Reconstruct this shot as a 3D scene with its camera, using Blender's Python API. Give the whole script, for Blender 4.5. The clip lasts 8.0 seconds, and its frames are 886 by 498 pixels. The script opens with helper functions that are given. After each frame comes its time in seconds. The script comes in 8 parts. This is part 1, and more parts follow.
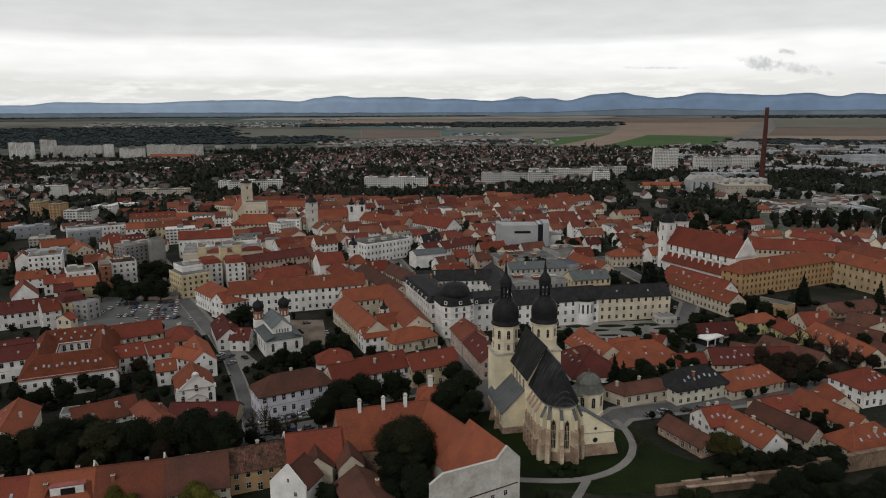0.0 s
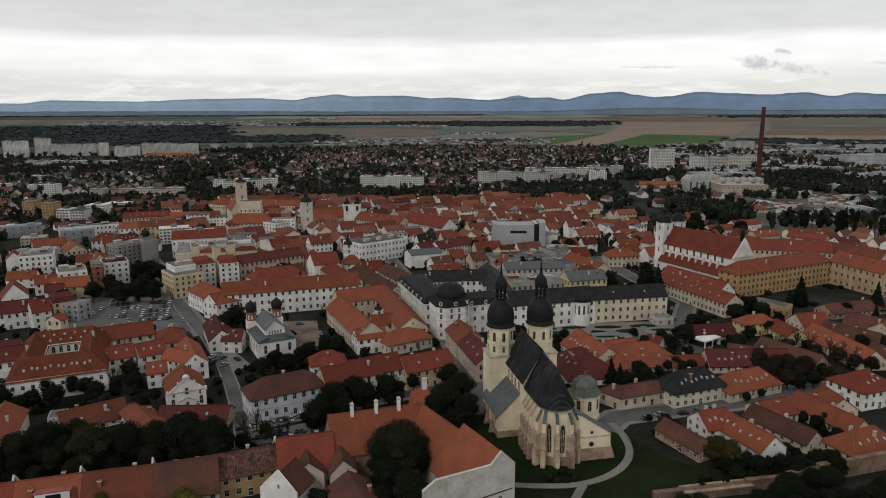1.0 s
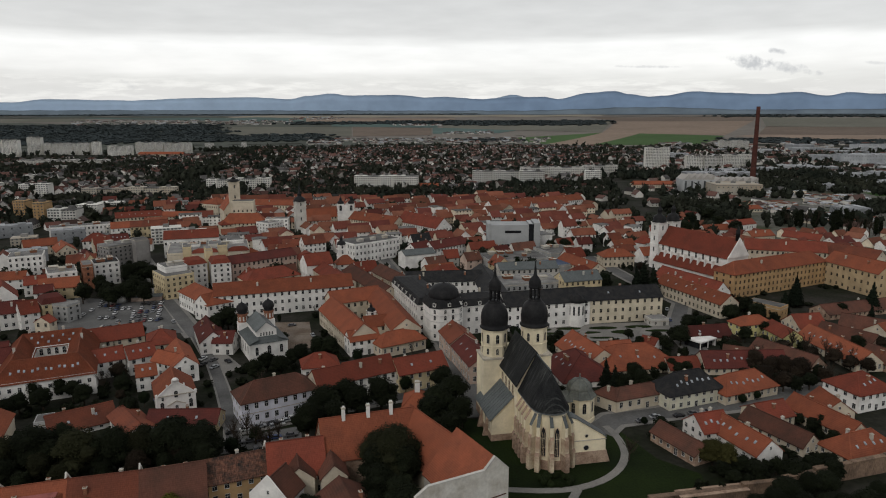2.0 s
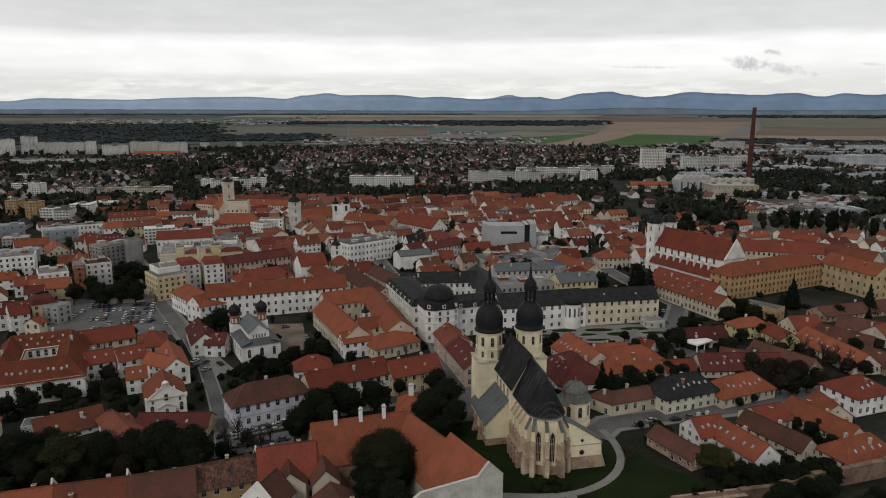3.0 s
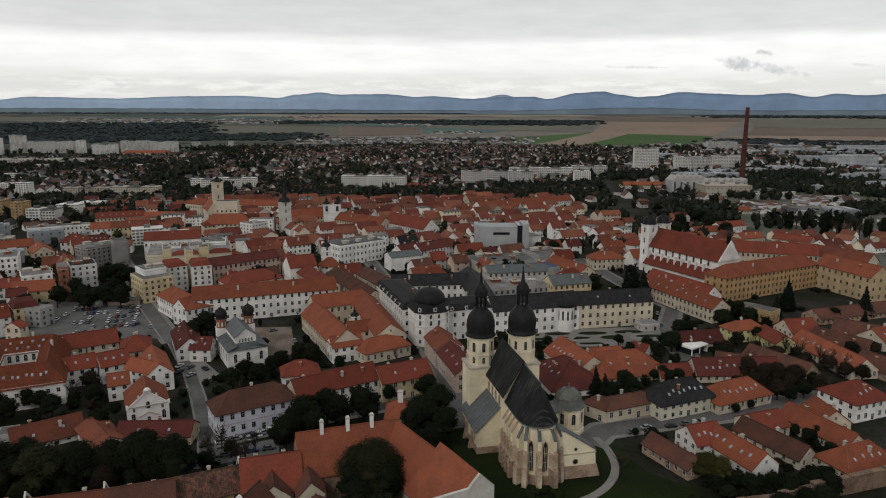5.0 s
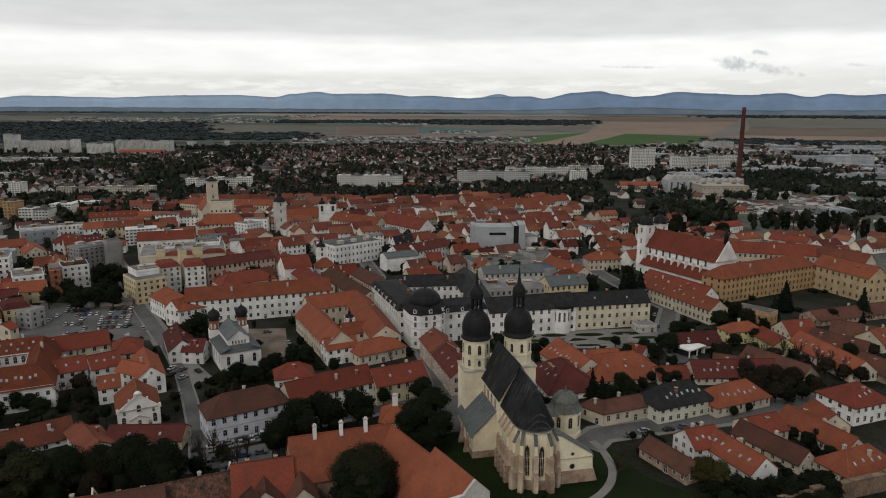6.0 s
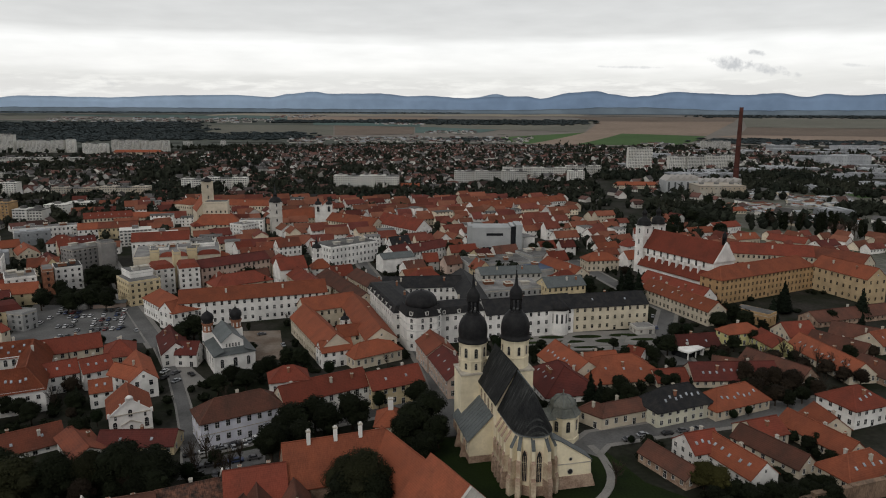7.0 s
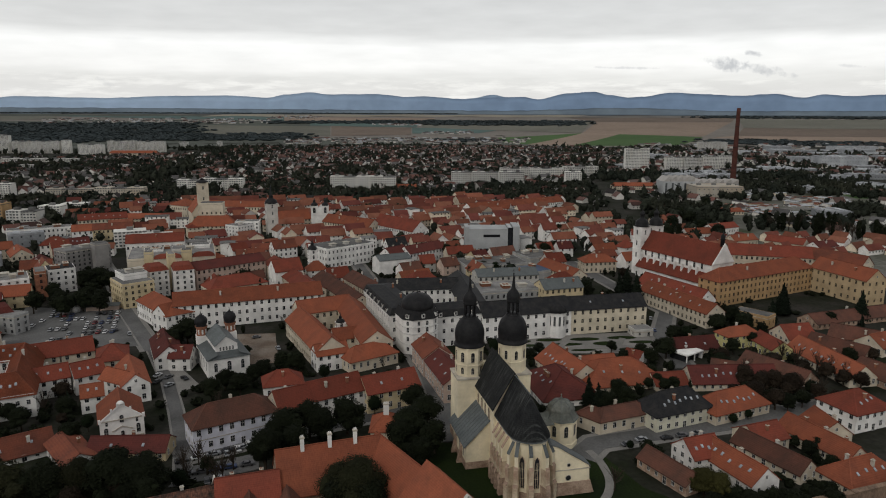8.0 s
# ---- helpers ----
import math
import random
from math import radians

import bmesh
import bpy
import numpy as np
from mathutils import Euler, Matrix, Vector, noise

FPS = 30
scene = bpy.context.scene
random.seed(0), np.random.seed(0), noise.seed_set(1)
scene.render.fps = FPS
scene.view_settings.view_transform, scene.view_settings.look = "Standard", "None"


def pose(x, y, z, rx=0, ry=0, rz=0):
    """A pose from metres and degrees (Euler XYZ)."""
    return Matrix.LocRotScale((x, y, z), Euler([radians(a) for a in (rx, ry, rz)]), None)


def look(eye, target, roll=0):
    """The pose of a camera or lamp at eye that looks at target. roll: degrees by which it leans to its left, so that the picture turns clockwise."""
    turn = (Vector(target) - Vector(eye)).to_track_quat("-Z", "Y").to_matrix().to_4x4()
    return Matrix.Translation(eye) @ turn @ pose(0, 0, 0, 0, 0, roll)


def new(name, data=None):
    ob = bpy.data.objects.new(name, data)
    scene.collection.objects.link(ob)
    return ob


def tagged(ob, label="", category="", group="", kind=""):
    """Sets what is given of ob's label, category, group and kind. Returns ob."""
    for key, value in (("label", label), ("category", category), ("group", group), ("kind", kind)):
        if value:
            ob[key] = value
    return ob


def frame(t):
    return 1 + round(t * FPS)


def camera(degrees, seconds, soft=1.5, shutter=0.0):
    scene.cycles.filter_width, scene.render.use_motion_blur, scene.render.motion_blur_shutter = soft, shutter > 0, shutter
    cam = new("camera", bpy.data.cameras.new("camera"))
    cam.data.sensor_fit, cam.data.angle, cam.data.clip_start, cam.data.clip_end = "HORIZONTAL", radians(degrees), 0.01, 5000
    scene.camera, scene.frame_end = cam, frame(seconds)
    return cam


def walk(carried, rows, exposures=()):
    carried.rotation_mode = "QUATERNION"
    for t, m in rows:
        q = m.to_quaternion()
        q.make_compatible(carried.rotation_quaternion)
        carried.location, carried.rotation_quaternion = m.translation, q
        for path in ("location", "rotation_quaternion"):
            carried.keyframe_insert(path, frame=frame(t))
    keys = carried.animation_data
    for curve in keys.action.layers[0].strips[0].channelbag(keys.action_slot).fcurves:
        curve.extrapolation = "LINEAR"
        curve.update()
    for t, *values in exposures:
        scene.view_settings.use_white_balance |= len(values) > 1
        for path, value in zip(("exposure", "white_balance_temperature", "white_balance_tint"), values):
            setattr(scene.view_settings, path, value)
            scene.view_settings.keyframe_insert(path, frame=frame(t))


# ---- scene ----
cam = camera(65.5, 8.0, soft=1.05)
PATH = [
    (0, (-1.071, -0.846, 109.279), (-0.992, 1.115, 108.896), -0.3),
    (0.5, (-0.618, 1.01, 109.287), (-0.535, 2.971, 108.901), -0.3),
    (1, (-0.148, 2.766, 109.302), (-0.059, 4.726, 108.916), -0.2),
    (1.5, (0.315, 4.384, 109.316), (0.411, 6.343, 108.928), -0.2),
    (3, (1.584, 8.993, 109.267), (1.698, 10.951, 108.879), 0.0),
    (3.5, (1.969, 10.566, 109.259), (2.087, 12.524, 108.87), 0.0),
    (4, (2.319, 12.16, 109.255), (2.443, 14.118, 108.865), 0.1),
    (4.5, (2.663, 13.721, 109.246), (2.792, 15.678, 108.857), 0.1),
    (6, (3.628, 18.404, 109.277), (3.772, 20.361, 108.886), 0.2),
    (6.5, (3.948, 19.992, 109.283), (4.097, 21.948, 108.892), 0.2),
    (7, (4.262, 21.605, 109.295), (4.414, 23.561, 108.904), 0.2),
    (7.5, (4.58, 23.182, 109.321), (4.736, 25.137, 108.931), 0.2),
    (8, (4.855, 24.799, 109.337), (5.015, 26.754, 108.948), 0.2),
]
walk(cam, [(t, look(eye, target, roll)) for t, eye, target, roll in PATH])

# ---- light ----
world = bpy.data.worlds.new("overcast_sky")
scene.world = world
world.use_nodes = True
wn, wl = world.node_tree.nodes, world.node_tree.links
wn.clear()
w_out = wn.new("ShaderNodeOutputWorld")
w_mix = wn.new("ShaderNodeMixShader")
w_cloud = wn.new("ShaderNodeBackground")
w_air = wn.new("ShaderNodeBackground")
w_sky = wn.new("ShaderNodeTexSky")
w_sky.sky_type, w_sky.sun_disc = "NISHITA", False
w_sky.sun_elevation, w_sky.sun_rotation = radians(38), radians(215)
w_air.inputs["Strength"].default_value = 0.1
w_cloud.inputs["Strength"].default_value = 1.0
w_mix.inputs[0].default_value = 0.94
w_co = wn.new("ShaderNodeTexCoord")
w_sep = wn.new("ShaderNodeSeparateXYZ")
w_map = wn.new("ShaderNodeMapping")
w_map.inputs["Scale"].default_value = (2.2, 2.2, 26.0)
w_noise = wn.new("ShaderNodeTexNoise")
w_noise.inputs["Scale"].default_value, w_noise.inputs["Detail"].default_value = 1.6, 7.0
w_off = wn.new("ShaderNodeMath")
w_off.operation = "MULTIPLY_ADD"
w_off.inputs[1].default_value = 0.024
w_ramp = wn.new("ShaderNodeValToRGB")
cr = w_ramp.color_ramp
SKY = ((0.0, (0.74, 0.742, 0.74)), (0.045, (0.78, 0.775, 0.76)), (0.060, (0.82, 0.818, 0.80)), (0.072, (0.985, 0.98, 0.962)),
       (0.102, (1.02, 1.02, 1.005)), (0.116, (0.755, 0.755, 0.745)), (0.19, (0.675, 0.678, 0.672)), (0.5, (0.53, 0.535, 0.545)))
while len(cr.elements) < len(SKY):
    cr.elements.new(1.0)
for e, (p, c) in zip(cr.elements, SKY):
    e.position, e.color = p, (*c, 1)
w_map2 = wn.new("ShaderNodeMapping")
w_map2.inputs["Scale"].default_value = (9.0, 9.0, 48.0)
w_n2 = wn.new("ShaderNodeTexNoise")
w_n2.inputs["Scale"].default_value, w_n2.inputs["Detail"].default_value = 1.5, 9.0
w_r2 = wn.new("ShaderNodeMapRange")
w_r2.inputs[1].default_value, w_r2.inputs[2].default_value = 0.3, 0.75
w_r2.inputs[3].default_value, w_r2.inputs[4].default_value = 1.05, 0.94
w_mul = wn.new("ShaderNodeVectorMath")
w_mul.operation = "SCALE"
wl.new(w_co.outputs["Generated"], w_sep.inputs[0])
wl.new(w_co.outputs["Generated"], w_map.inputs[0])
wl.new(w_co.outputs["Generated"], w_map2.inputs[0])
wl.new(w_map.outputs[0], w_noise.inputs["Vector"])
wl.new(w_map2.outputs[0], w_n2.inputs["Vector"])
wl.new(w_noise.outputs[0], w_off.inputs[0])
wl.new(w_sep.outputs["Z"], w_off.inputs[2])
wl.new(w_off.outputs[0], w_ramp.inputs[0])
wl.new(w_n2.outputs[0], w_r2.inputs[0])
wl.new(w_ramp.outputs[0], w_mul.inputs[0])
wl.new(w_r2.outputs[0], w_mul.inputs["Scale"])
# heaped clouds low along the horizon, white above and grey below
w_map3 = wn.new("ShaderNodeMapping")
w_map3.inputs["Scale"].default_value = (7.0, 7.0, 46.0)
w_n4 = wn.new("ShaderNodeTexNoise")
w_n4.inputs["Scale"].default_value, w_n4.inputs["Detail"].default_value, w_n4.inputs["Roughness"].default_value = 2.2, 10.0, 0.62
w_r4 = wn.new("ShaderNodeMapRange")
w_r4.inputs[1].default_value, w_r4.inputs[2].default_value = 0.47, 0.62
w_low = wn.new("ShaderNodeMapRange")
w_low.inputs[1].default_value, w_low.inputs[2].default_value = 0.052, 0.040
w_puff = wn.new("ShaderNodeMath")
w_puff.operation = "MULTIPLY"
w_heap = wn.new("ShaderNodeMix")
w_heap.data_type = "RGBA"
w_heap.inputs[7].default_value = (0.93, 0.925, 0.90, 1)
wl.new(w_co.outputs["Generated"], w_map3.inputs[0])
wl.new(w_map3.outputs[0], w_n4.inputs["Vector"])
wl.new(w_n4.outputs[0], w_r4.inputs[0])
wl.new(w_sep.outputs["Z"], w_low.inputs[0])
wl.new(w_r4.outputs[0], w_puff.inputs[0])
wl.new(w_low.outputs[0], w_puff.inputs[1])
wl.new(w_puff.outputs[0], w_heap.inputs[0])
wl.new(w_mul.outputs[0], w_heap.inputs[6])
w_n3 = wn.new("ShaderNodeTexNoise")
w_n3.inputs["Scale"].default_value, w_n3.inputs["Detail"].default_value, w_n3.inputs["Roughness"].default_value = 46.0, 12.0, 0.66
wl.new(w_co.outputs["Generated"], w_n3.inputs["Vector"])


def sum_of(op, a, b):
    n = wn.new("ShaderNodeMath")
    n.operation = op
    for k, v in enumerate((a, b)):
        if isinstance(v, (int, float)):
            n.inputs[k].default_value = v
        else:
            wl.new(v, n.inputs[k])
    return n.outputs[0]


def torn_cloud(under, bearing, height, wide, tall, tilt, most):
    """A ragged grey scrap of cloud at a bearing (degrees right of north), laid over the sky below it."""
    b = radians(bearing)
    right = wn.new("ShaderNodeVectorMath")
    right.operation = "DOT_PRODUCT"
    right.inputs[1].default_value = (math.cos(b), -math.sin(b), 0)
    wl.new(w_co.outputs["Generated"], right.inputs[0])
    x = right.outputs["Value"]
    u = sum_of("MULTIPLY", x, 1 / wide)
    v = sum_of("MULTIPLY", sum_of("ADD", sum_of("SUBTRACT", w_sep.outputs["Z"], height), sum_of("MULTIPLY", x, tilt)), 1 / tall)
    d = sum_of("ADD", sum_of("MULTIPLY", u, u), sum_of("MULTIPLY", v, v))
    d = sum_of("ADD", d, sum_of("MULTIPLY", w_n3.outputs[0], 4.2))
    r = wn.new("ShaderNodeMapRange")
    r.inputs[1].default_value, r.inputs[2].default_value = 2.75, 1.95
    r.inputs[3].default_value, r.inputs[4].default_value = 0.0, most
    wl.new(d, r.inputs[0])
    m = wn.new("ShaderNodeMix")
    m.data_type = "RGBA"
    m.inputs[7].default_value = (0.56, 0.57, 0.59, 1)
    wl.new(r.outputs[0], m.inputs[0])
    wl.new(under, m.inputs[6])
    return m.outputs[2]


sky_colour = w_heap.outputs[2]
for cloud in ((26.4, 0.0640, 0.036, 0.0110, 0.12, 0.9), (28.9, 0.0545, 0.046, 0.0085, 0.20, 0.85), (28.1, 0.0752, 0.014, 0.0045, 0.1, 0.85),
              (19.5, 0.0600, 0.060, 0.0022, 0.03, 0.45), (34.6, 0.0570, 0.020, 0.0025, 0.1, 0.4), (-20.8, 0.0360, 0.016, 0.006, 0.3, 0.35)):
    sky_colour = torn_cloud(sky_colour, *cloud)
wl.new(sky_colour, w_cloud.inputs["Color"])
wl.new(w_sky.outputs[0], w_air.inputs["Color"])
wl.new(w_air.outputs[0], w_mix.inputs[1])
wl.new(w_cloud.outputs[0], w_mix.inputs[2])
wl.new(w_mix.outputs[0], w_out.inputs["Surface"])

sun = new("sun", bpy.data.lights.new("sun", "SUN"))
sun.data.energy, sun.data.angle, sun.data.color = 0.85, radians(18), (1.0, 0.96, 0.9)
sun.matrix_world = look((-180, -260, 270), (0, 0, 0))


# ---- materials ----
MATS = {}


def material(name, colour, rough=0.85, vary=0.3, big=0.25, fine=3.0, per_object=0.12, bump=0.15, second=None, metal=0.0, rows=0.0, island=False):
    """Plain surface with stains of two sizes, a shift of tone from thing to thing and a fine relief."""
    m = bpy.data.materials.new(name)
    m.use_nodes = True
    n, l = m.node_tree.nodes, m.node_tree.links
    b = n["Principled BSDF"]
    b.inputs["Roughness"].default_value, b.inputs["Metallic"].default_value = rough, metal
    b.inputs["Specular IOR Level"].default_value = 0.4 if rough < 0.45 else 0.08
    co = n.new("ShaderNodeTexCoord")
    n1, n2 = n.new("ShaderNodeTexNoise"), n.new("ShaderNodeTexNoise")
    n1.inputs["Scale"].default_value, n1.inputs["Detail"].default_value = big, 5
    n2.inputs["Scale"].default_value, n2.inputs["Detail"].default_value = fine, 4
    l.new(co.outputs["Object"], n1.inputs["Vector"])
    if rows:
        stretch = n.new("ShaderNodeMapping")
        stretch.inputs["Scale"].default_value = (1.6, 0.45, 0.45)
        l.new(co.outputs["Object"], stretch.inputs["Vector"])
        l.new(stretch.outputs[0], n2.inputs["Vector"])
    else:
        l.new(co.outputs["Object"], n2.inputs["Vector"])
    mix = n.new("ShaderNodeMix")
    mix.data_type = "RGBA"
    second = second or tuple(c * 0.62 for c in colour)
    mix.inputs[6].default_value, mix.inputs[7].default_value = (*colour, 1), (*second, 1)
    r1 = n.new("ShaderNodeMapRange")
    r1.inputs[1].default_value, r1.inputs[2].default_value = 0.38, 0.68
    l.new(n1.outputs[0], r1.inputs[0])
    l.new(r1.outputs[0], mix.inputs[0])
    r2 = n.new("ShaderNodeMapRange")
    r2.inputs[1].default_value, r2.inputs[2].default_value = 0.25, 0.75
    r2.inputs[3].default_value, r2.inputs[4].default_value = 1 - vary, 1 + vary
    l.new(n2.outputs[0], r2.inputs[0])
    info = n.new("ShaderNodeObjectInfo")
    rnd = info.outputs["Random"]
    if island:
        rnd = n.new("ShaderNodeNewGeometry").outputs["Random Per Island"]
    r3 = n.new("ShaderNodeMapRange")
    r3.inputs[3].default_value, r3.inputs[4].default_value = 1 - per_object, 1 + per_object
    l.new(rnd, r3.inputs[0])
    mul = n.new("ShaderNodeMath")
    mul.operation = "MULTIPLY"
    l.new(r2.outputs[0], mul.inputs[0])
    l.new(r3.outputs[0], mul.inputs[1])
    hsv = n.new("ShaderNodeHueSaturation")
    l.new(mix.outputs[2], hsv.inputs["Color"])
    l.new(mul.outputs[0], hsv.inputs["Value"])
    l.new(hsv.outputs[0], b.inputs["Base Color"])
    bp = n.new("ShaderNodeBump")
    bp.inputs["Strength"].default_value, bp.inputs["Distance"].default_value = bump, 0.08
    if rows:
        wv = n.new("ShaderNodeTexWave")
        wv.bands_direction = "Z"
        wv.inputs["Scale"].default_value = 0.314 / rows
        wv.inputs["Distortion"].default_value = 0.4
        l.new(co.outputs["Object"], wv.inputs["Vector"])
        l.new(wv.outputs[0], bp.inputs["Height"])
        r4 = n.new("ShaderNodeMapRange")
        r4.inputs[3].default_value, r4.inputs[4].default_value = 0.94, 1.04
        l.new(wv.outputs[0], r4.inputs[0])
        mul2 = n.new("ShaderNodeMath")
        mul2.operation = "MULTIPLY"
        l.new(mul.outputs[0], mul2.inputs[0])
        l.new(r4.outputs[0], mul2.inputs[1])
        l.new(mul2.outputs[0], hsv.inputs["Value"])
    else:
        l.new(n2.outputs[0], bp.inputs["Height"])
    l.new(bp.outputs[0], b.inputs["Normal"])
    MATS[name] = m
    return m


for nm, c, s in (("tile_orange", (0.218, 0.067, 0.036), (0.165, 0.055, 0.032)), ("tile_red", (0.166, 0.0425, 0.027), (0.122, 0.036, 0.024)),
                 ("tile_brown", (0.165, 0.053, 0.032), (0.11, 0.042, 0.029)), ("tile_old", (0.110, 0.048, 0.034), (0.068, 0.037, 0.028)),
                 ("tile_maroon", (0.092, 0.026, 0.021), (0.066, 0.022, 0.019))):
    material(nm, c, 0.8, 0.20, 0.16, 2.4, 0.22, 0.35, s, rows=0.40)
material("tile_mottled", (0.12, 0.058, 0.040), 0.85, 0.6, 0.7, 2.2, 0.1, 0.5, (0.030, 0.025, 0.022), rows=0.4)
material("slate", (0.016, 0.0165, 0.018), 0.7, 0.3, 0.4, 3.0, 0.12, 0.3, (0.028, 0.027, 0.026), rows=0.4)


def streaked_slate(name):
    """Black slate with thin pale runs of lime and lichen down the slope."""
    m = material(name, (0.0105, 0.011, 0.0115), 0.65, 0.45, 0.2, 2.0, 0.05, 0.3, (0.020, 0.021, 0.021), rows=0.5)
    n, l = m.node_tree.nodes, m.node_tree.links
    co, mp, streak, patch = n.new("ShaderNodeTexCoord"), n.new("ShaderNodeMapping"), n.new("ShaderNodeTexNoise"), n.new("ShaderNodeTexNoise")
    mp.inputs["Scale"].default_value = (0.16, 2.6, 0.16)
    streak.inputs["Scale"].default_value, streak.inputs["Detail"].default_value, streak.inputs["Roughness"].default_value = 1.0, 6, 0.65
    patch.inputs["Scale"].default_value, patch.inputs["Detail"].default_value = 0.11, 4
    r1, r2, mul, mix = n.new("ShaderNodeMapRange"), n.new("ShaderNodeMapRange"), n.new("ShaderNodeMath"), n.new("ShaderNodeMix")
    r1.inputs[1].default_value, r1.inputs[2].default_value = 0.50, 0.68
    r2.inputs[1].default_value, r2.inputs[2].default_value = 0.36, 0.62
    mul.operation, mix.data_type = "MULTIPLY", "RGBA"
    mix.inputs[7].default_value = (0.105, 0.110, 0.104, 1)
    l.new(co.outputs["Object"], mp.inputs[0])
    l.new(mp.outputs[0], streak.inputs["Vector"])
    l.new(co.outputs["Object"], patch.inputs["Vector"])
    l.new(streak.outputs[0], r1.inputs[0])
    l.new(patch.outputs[0], r2.inputs[0])
    l.new(r1.outputs[0], mul.inputs[0])
    l.new(r2.outputs[0], mul.inputs[1])
    l.new(mul.outputs[0], mix.inputs[0])
    l.new(n["Hue/Saturation/Value"].outputs[0], mix.inputs[6])
    l.new(mix.outputs[2], n["Principled BSDF"].inputs["Base Color"])


streaked_slate("slate_streaked")
material("zinc", (0.105, 0.115, 0.115), 0.55, 0.25, 0.3, 2.0, 0.2, 0.2, (0.085, 0.095, 0.095))
material("zinc_old", (0.150, 0.155, 0.138), 0.6, 0.22, 0.35, 1.6, 0.1, 0.2, (0.085, 0.09, 0.080))
material("copper_black", (0.014, 0.014, 0.015), 0.5, 0.2, 0.6, 3.0, 0.05, 0.1, (0.022, 0.022, 0.022))
material("works_yard", (0.135, 0.13, 0.118), 0.95, 0.35, 0.03, 0.3, 0.1, 0.1, (0.045, 0.052, 0.028))
material("gravel", (0.175, 0.17, 0.162), 0.95, 0.25, 0.12, 2.0, 0.35, 0.2, (0.085, 0.085, 0.085))
for nm, c in (("white", (0.75, 0.73, 0.695)), ("oldwhite", (0.50, 0.48, 0.44)), ("cream", (0.58, 0.51, 0.40)), ("yellow", (0.56, 0.46, 0.29)),
              ("ochre", (0.40, 0.262, 0.135)), ("sandy", (0.47, 0.355, 0.215)), ("pinkish", (0.52, 0.40, 0.33)), ("lilac", (0.66, 0.66, 0.73)), ("grey", (0.36, 0.36, 0.35)),
              ("limeyellow", (0.60, 0.55, 0.26)), ("concrete", (0.26, 0.25, 0.24)), ("limecream", (0.62, 0.60, 0.48)), ("palecream", (0.62, 0.55, 0.42)), ("church_cream", (0.75, 0.66, 0.475))):
    material(nm, c, 0.9, 0.10, 0.15, 1.2, 0.08, 0.08, tuple(v * 0.72 for v in c))
material("pink_membrane", (0.32, 0.115, 0.10), 0.8, 0.12, 0.3, 2.0, 0.05, 0.05)
material("blotched", (0.56, 0.545, 0.50), 0.95, 0.14, 0.22, 1.1, 0.05, 0.2, (0.40, 0.37, 0.32))
material("stone", (0.37, 0.27, 0.20), 0.9, 0.3, 0.35, 2.2, 0.12, 0.3, (0.20, 0.13, 0.093))
material("church_worn", (0.64, 0.55, 0.40), 0.95, 0.2, 0.26, 1.6, 0.1, 0.25, (0.31, 0.20, 0.14))
material("brick", (0.26, 0.115, 0.07), 0.9, 0.25, 0.5, 3.0, 0.1, 0.3)
material("wall_brick", (0.205, 0.140, 0.098), 0.92, 0.4, 0.3, 2.5, 0.1, 0.4, (0.110, 0.078, 0.058), rows=0.3)
material("frame_white", (0.62, 0.61, 0.58), 0.6, 0.05, 1, 5, 0.05, 0.0)
material("trim_stone", (0.46, 0.42, 0.35), 0.85, 0.1, 0.4, 3, 0.05, 0.1)
material("asphalt", (0.125, 0.123, 0.120), 0.9, 0.2, 0.06, 1.5, 0.1, 0.1, (0.075, 0.074, 0.072))
material("paving", (0.20, 0.19, 0.175), 0.9, 0.2, 0.1, 2.0, 0.1, 0.1, (0.15, 0.145, 0.135))
material("earth", (0.125, 0.095, 0.072), 0.95, 0.3, 0.12, 1.5, 0.1, 0.3, (0.19, 0.165, 0.14))
material("grass", (0.0130, 0.022, 0.005), 0.95, 0.35, 0.045, 1.5, 0.1, 0.4, (0.0060, 0.0100, 0.0038))
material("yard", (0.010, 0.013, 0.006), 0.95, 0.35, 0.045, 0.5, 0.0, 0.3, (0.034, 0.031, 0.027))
material("bark", (0.045, 0.035, 0.026), 0.95, 0.3, 1.0, 6, 0.1, 0.4)
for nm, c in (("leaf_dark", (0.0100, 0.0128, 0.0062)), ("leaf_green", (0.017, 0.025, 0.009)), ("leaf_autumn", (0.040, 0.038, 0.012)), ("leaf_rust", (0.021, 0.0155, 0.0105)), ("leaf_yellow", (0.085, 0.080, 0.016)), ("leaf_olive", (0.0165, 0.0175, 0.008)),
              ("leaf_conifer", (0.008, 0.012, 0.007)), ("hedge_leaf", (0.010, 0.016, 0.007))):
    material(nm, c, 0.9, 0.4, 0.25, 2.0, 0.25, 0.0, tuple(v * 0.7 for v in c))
material("factory_brick", (0.085, 0.035, 0.028), 0.9, 0.25, 0.1, 1.5, 0.05, 0.3)
# near ridge, with the blue of distance haze in its base colour
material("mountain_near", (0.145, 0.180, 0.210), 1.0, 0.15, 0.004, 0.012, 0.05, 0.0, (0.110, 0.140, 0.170))


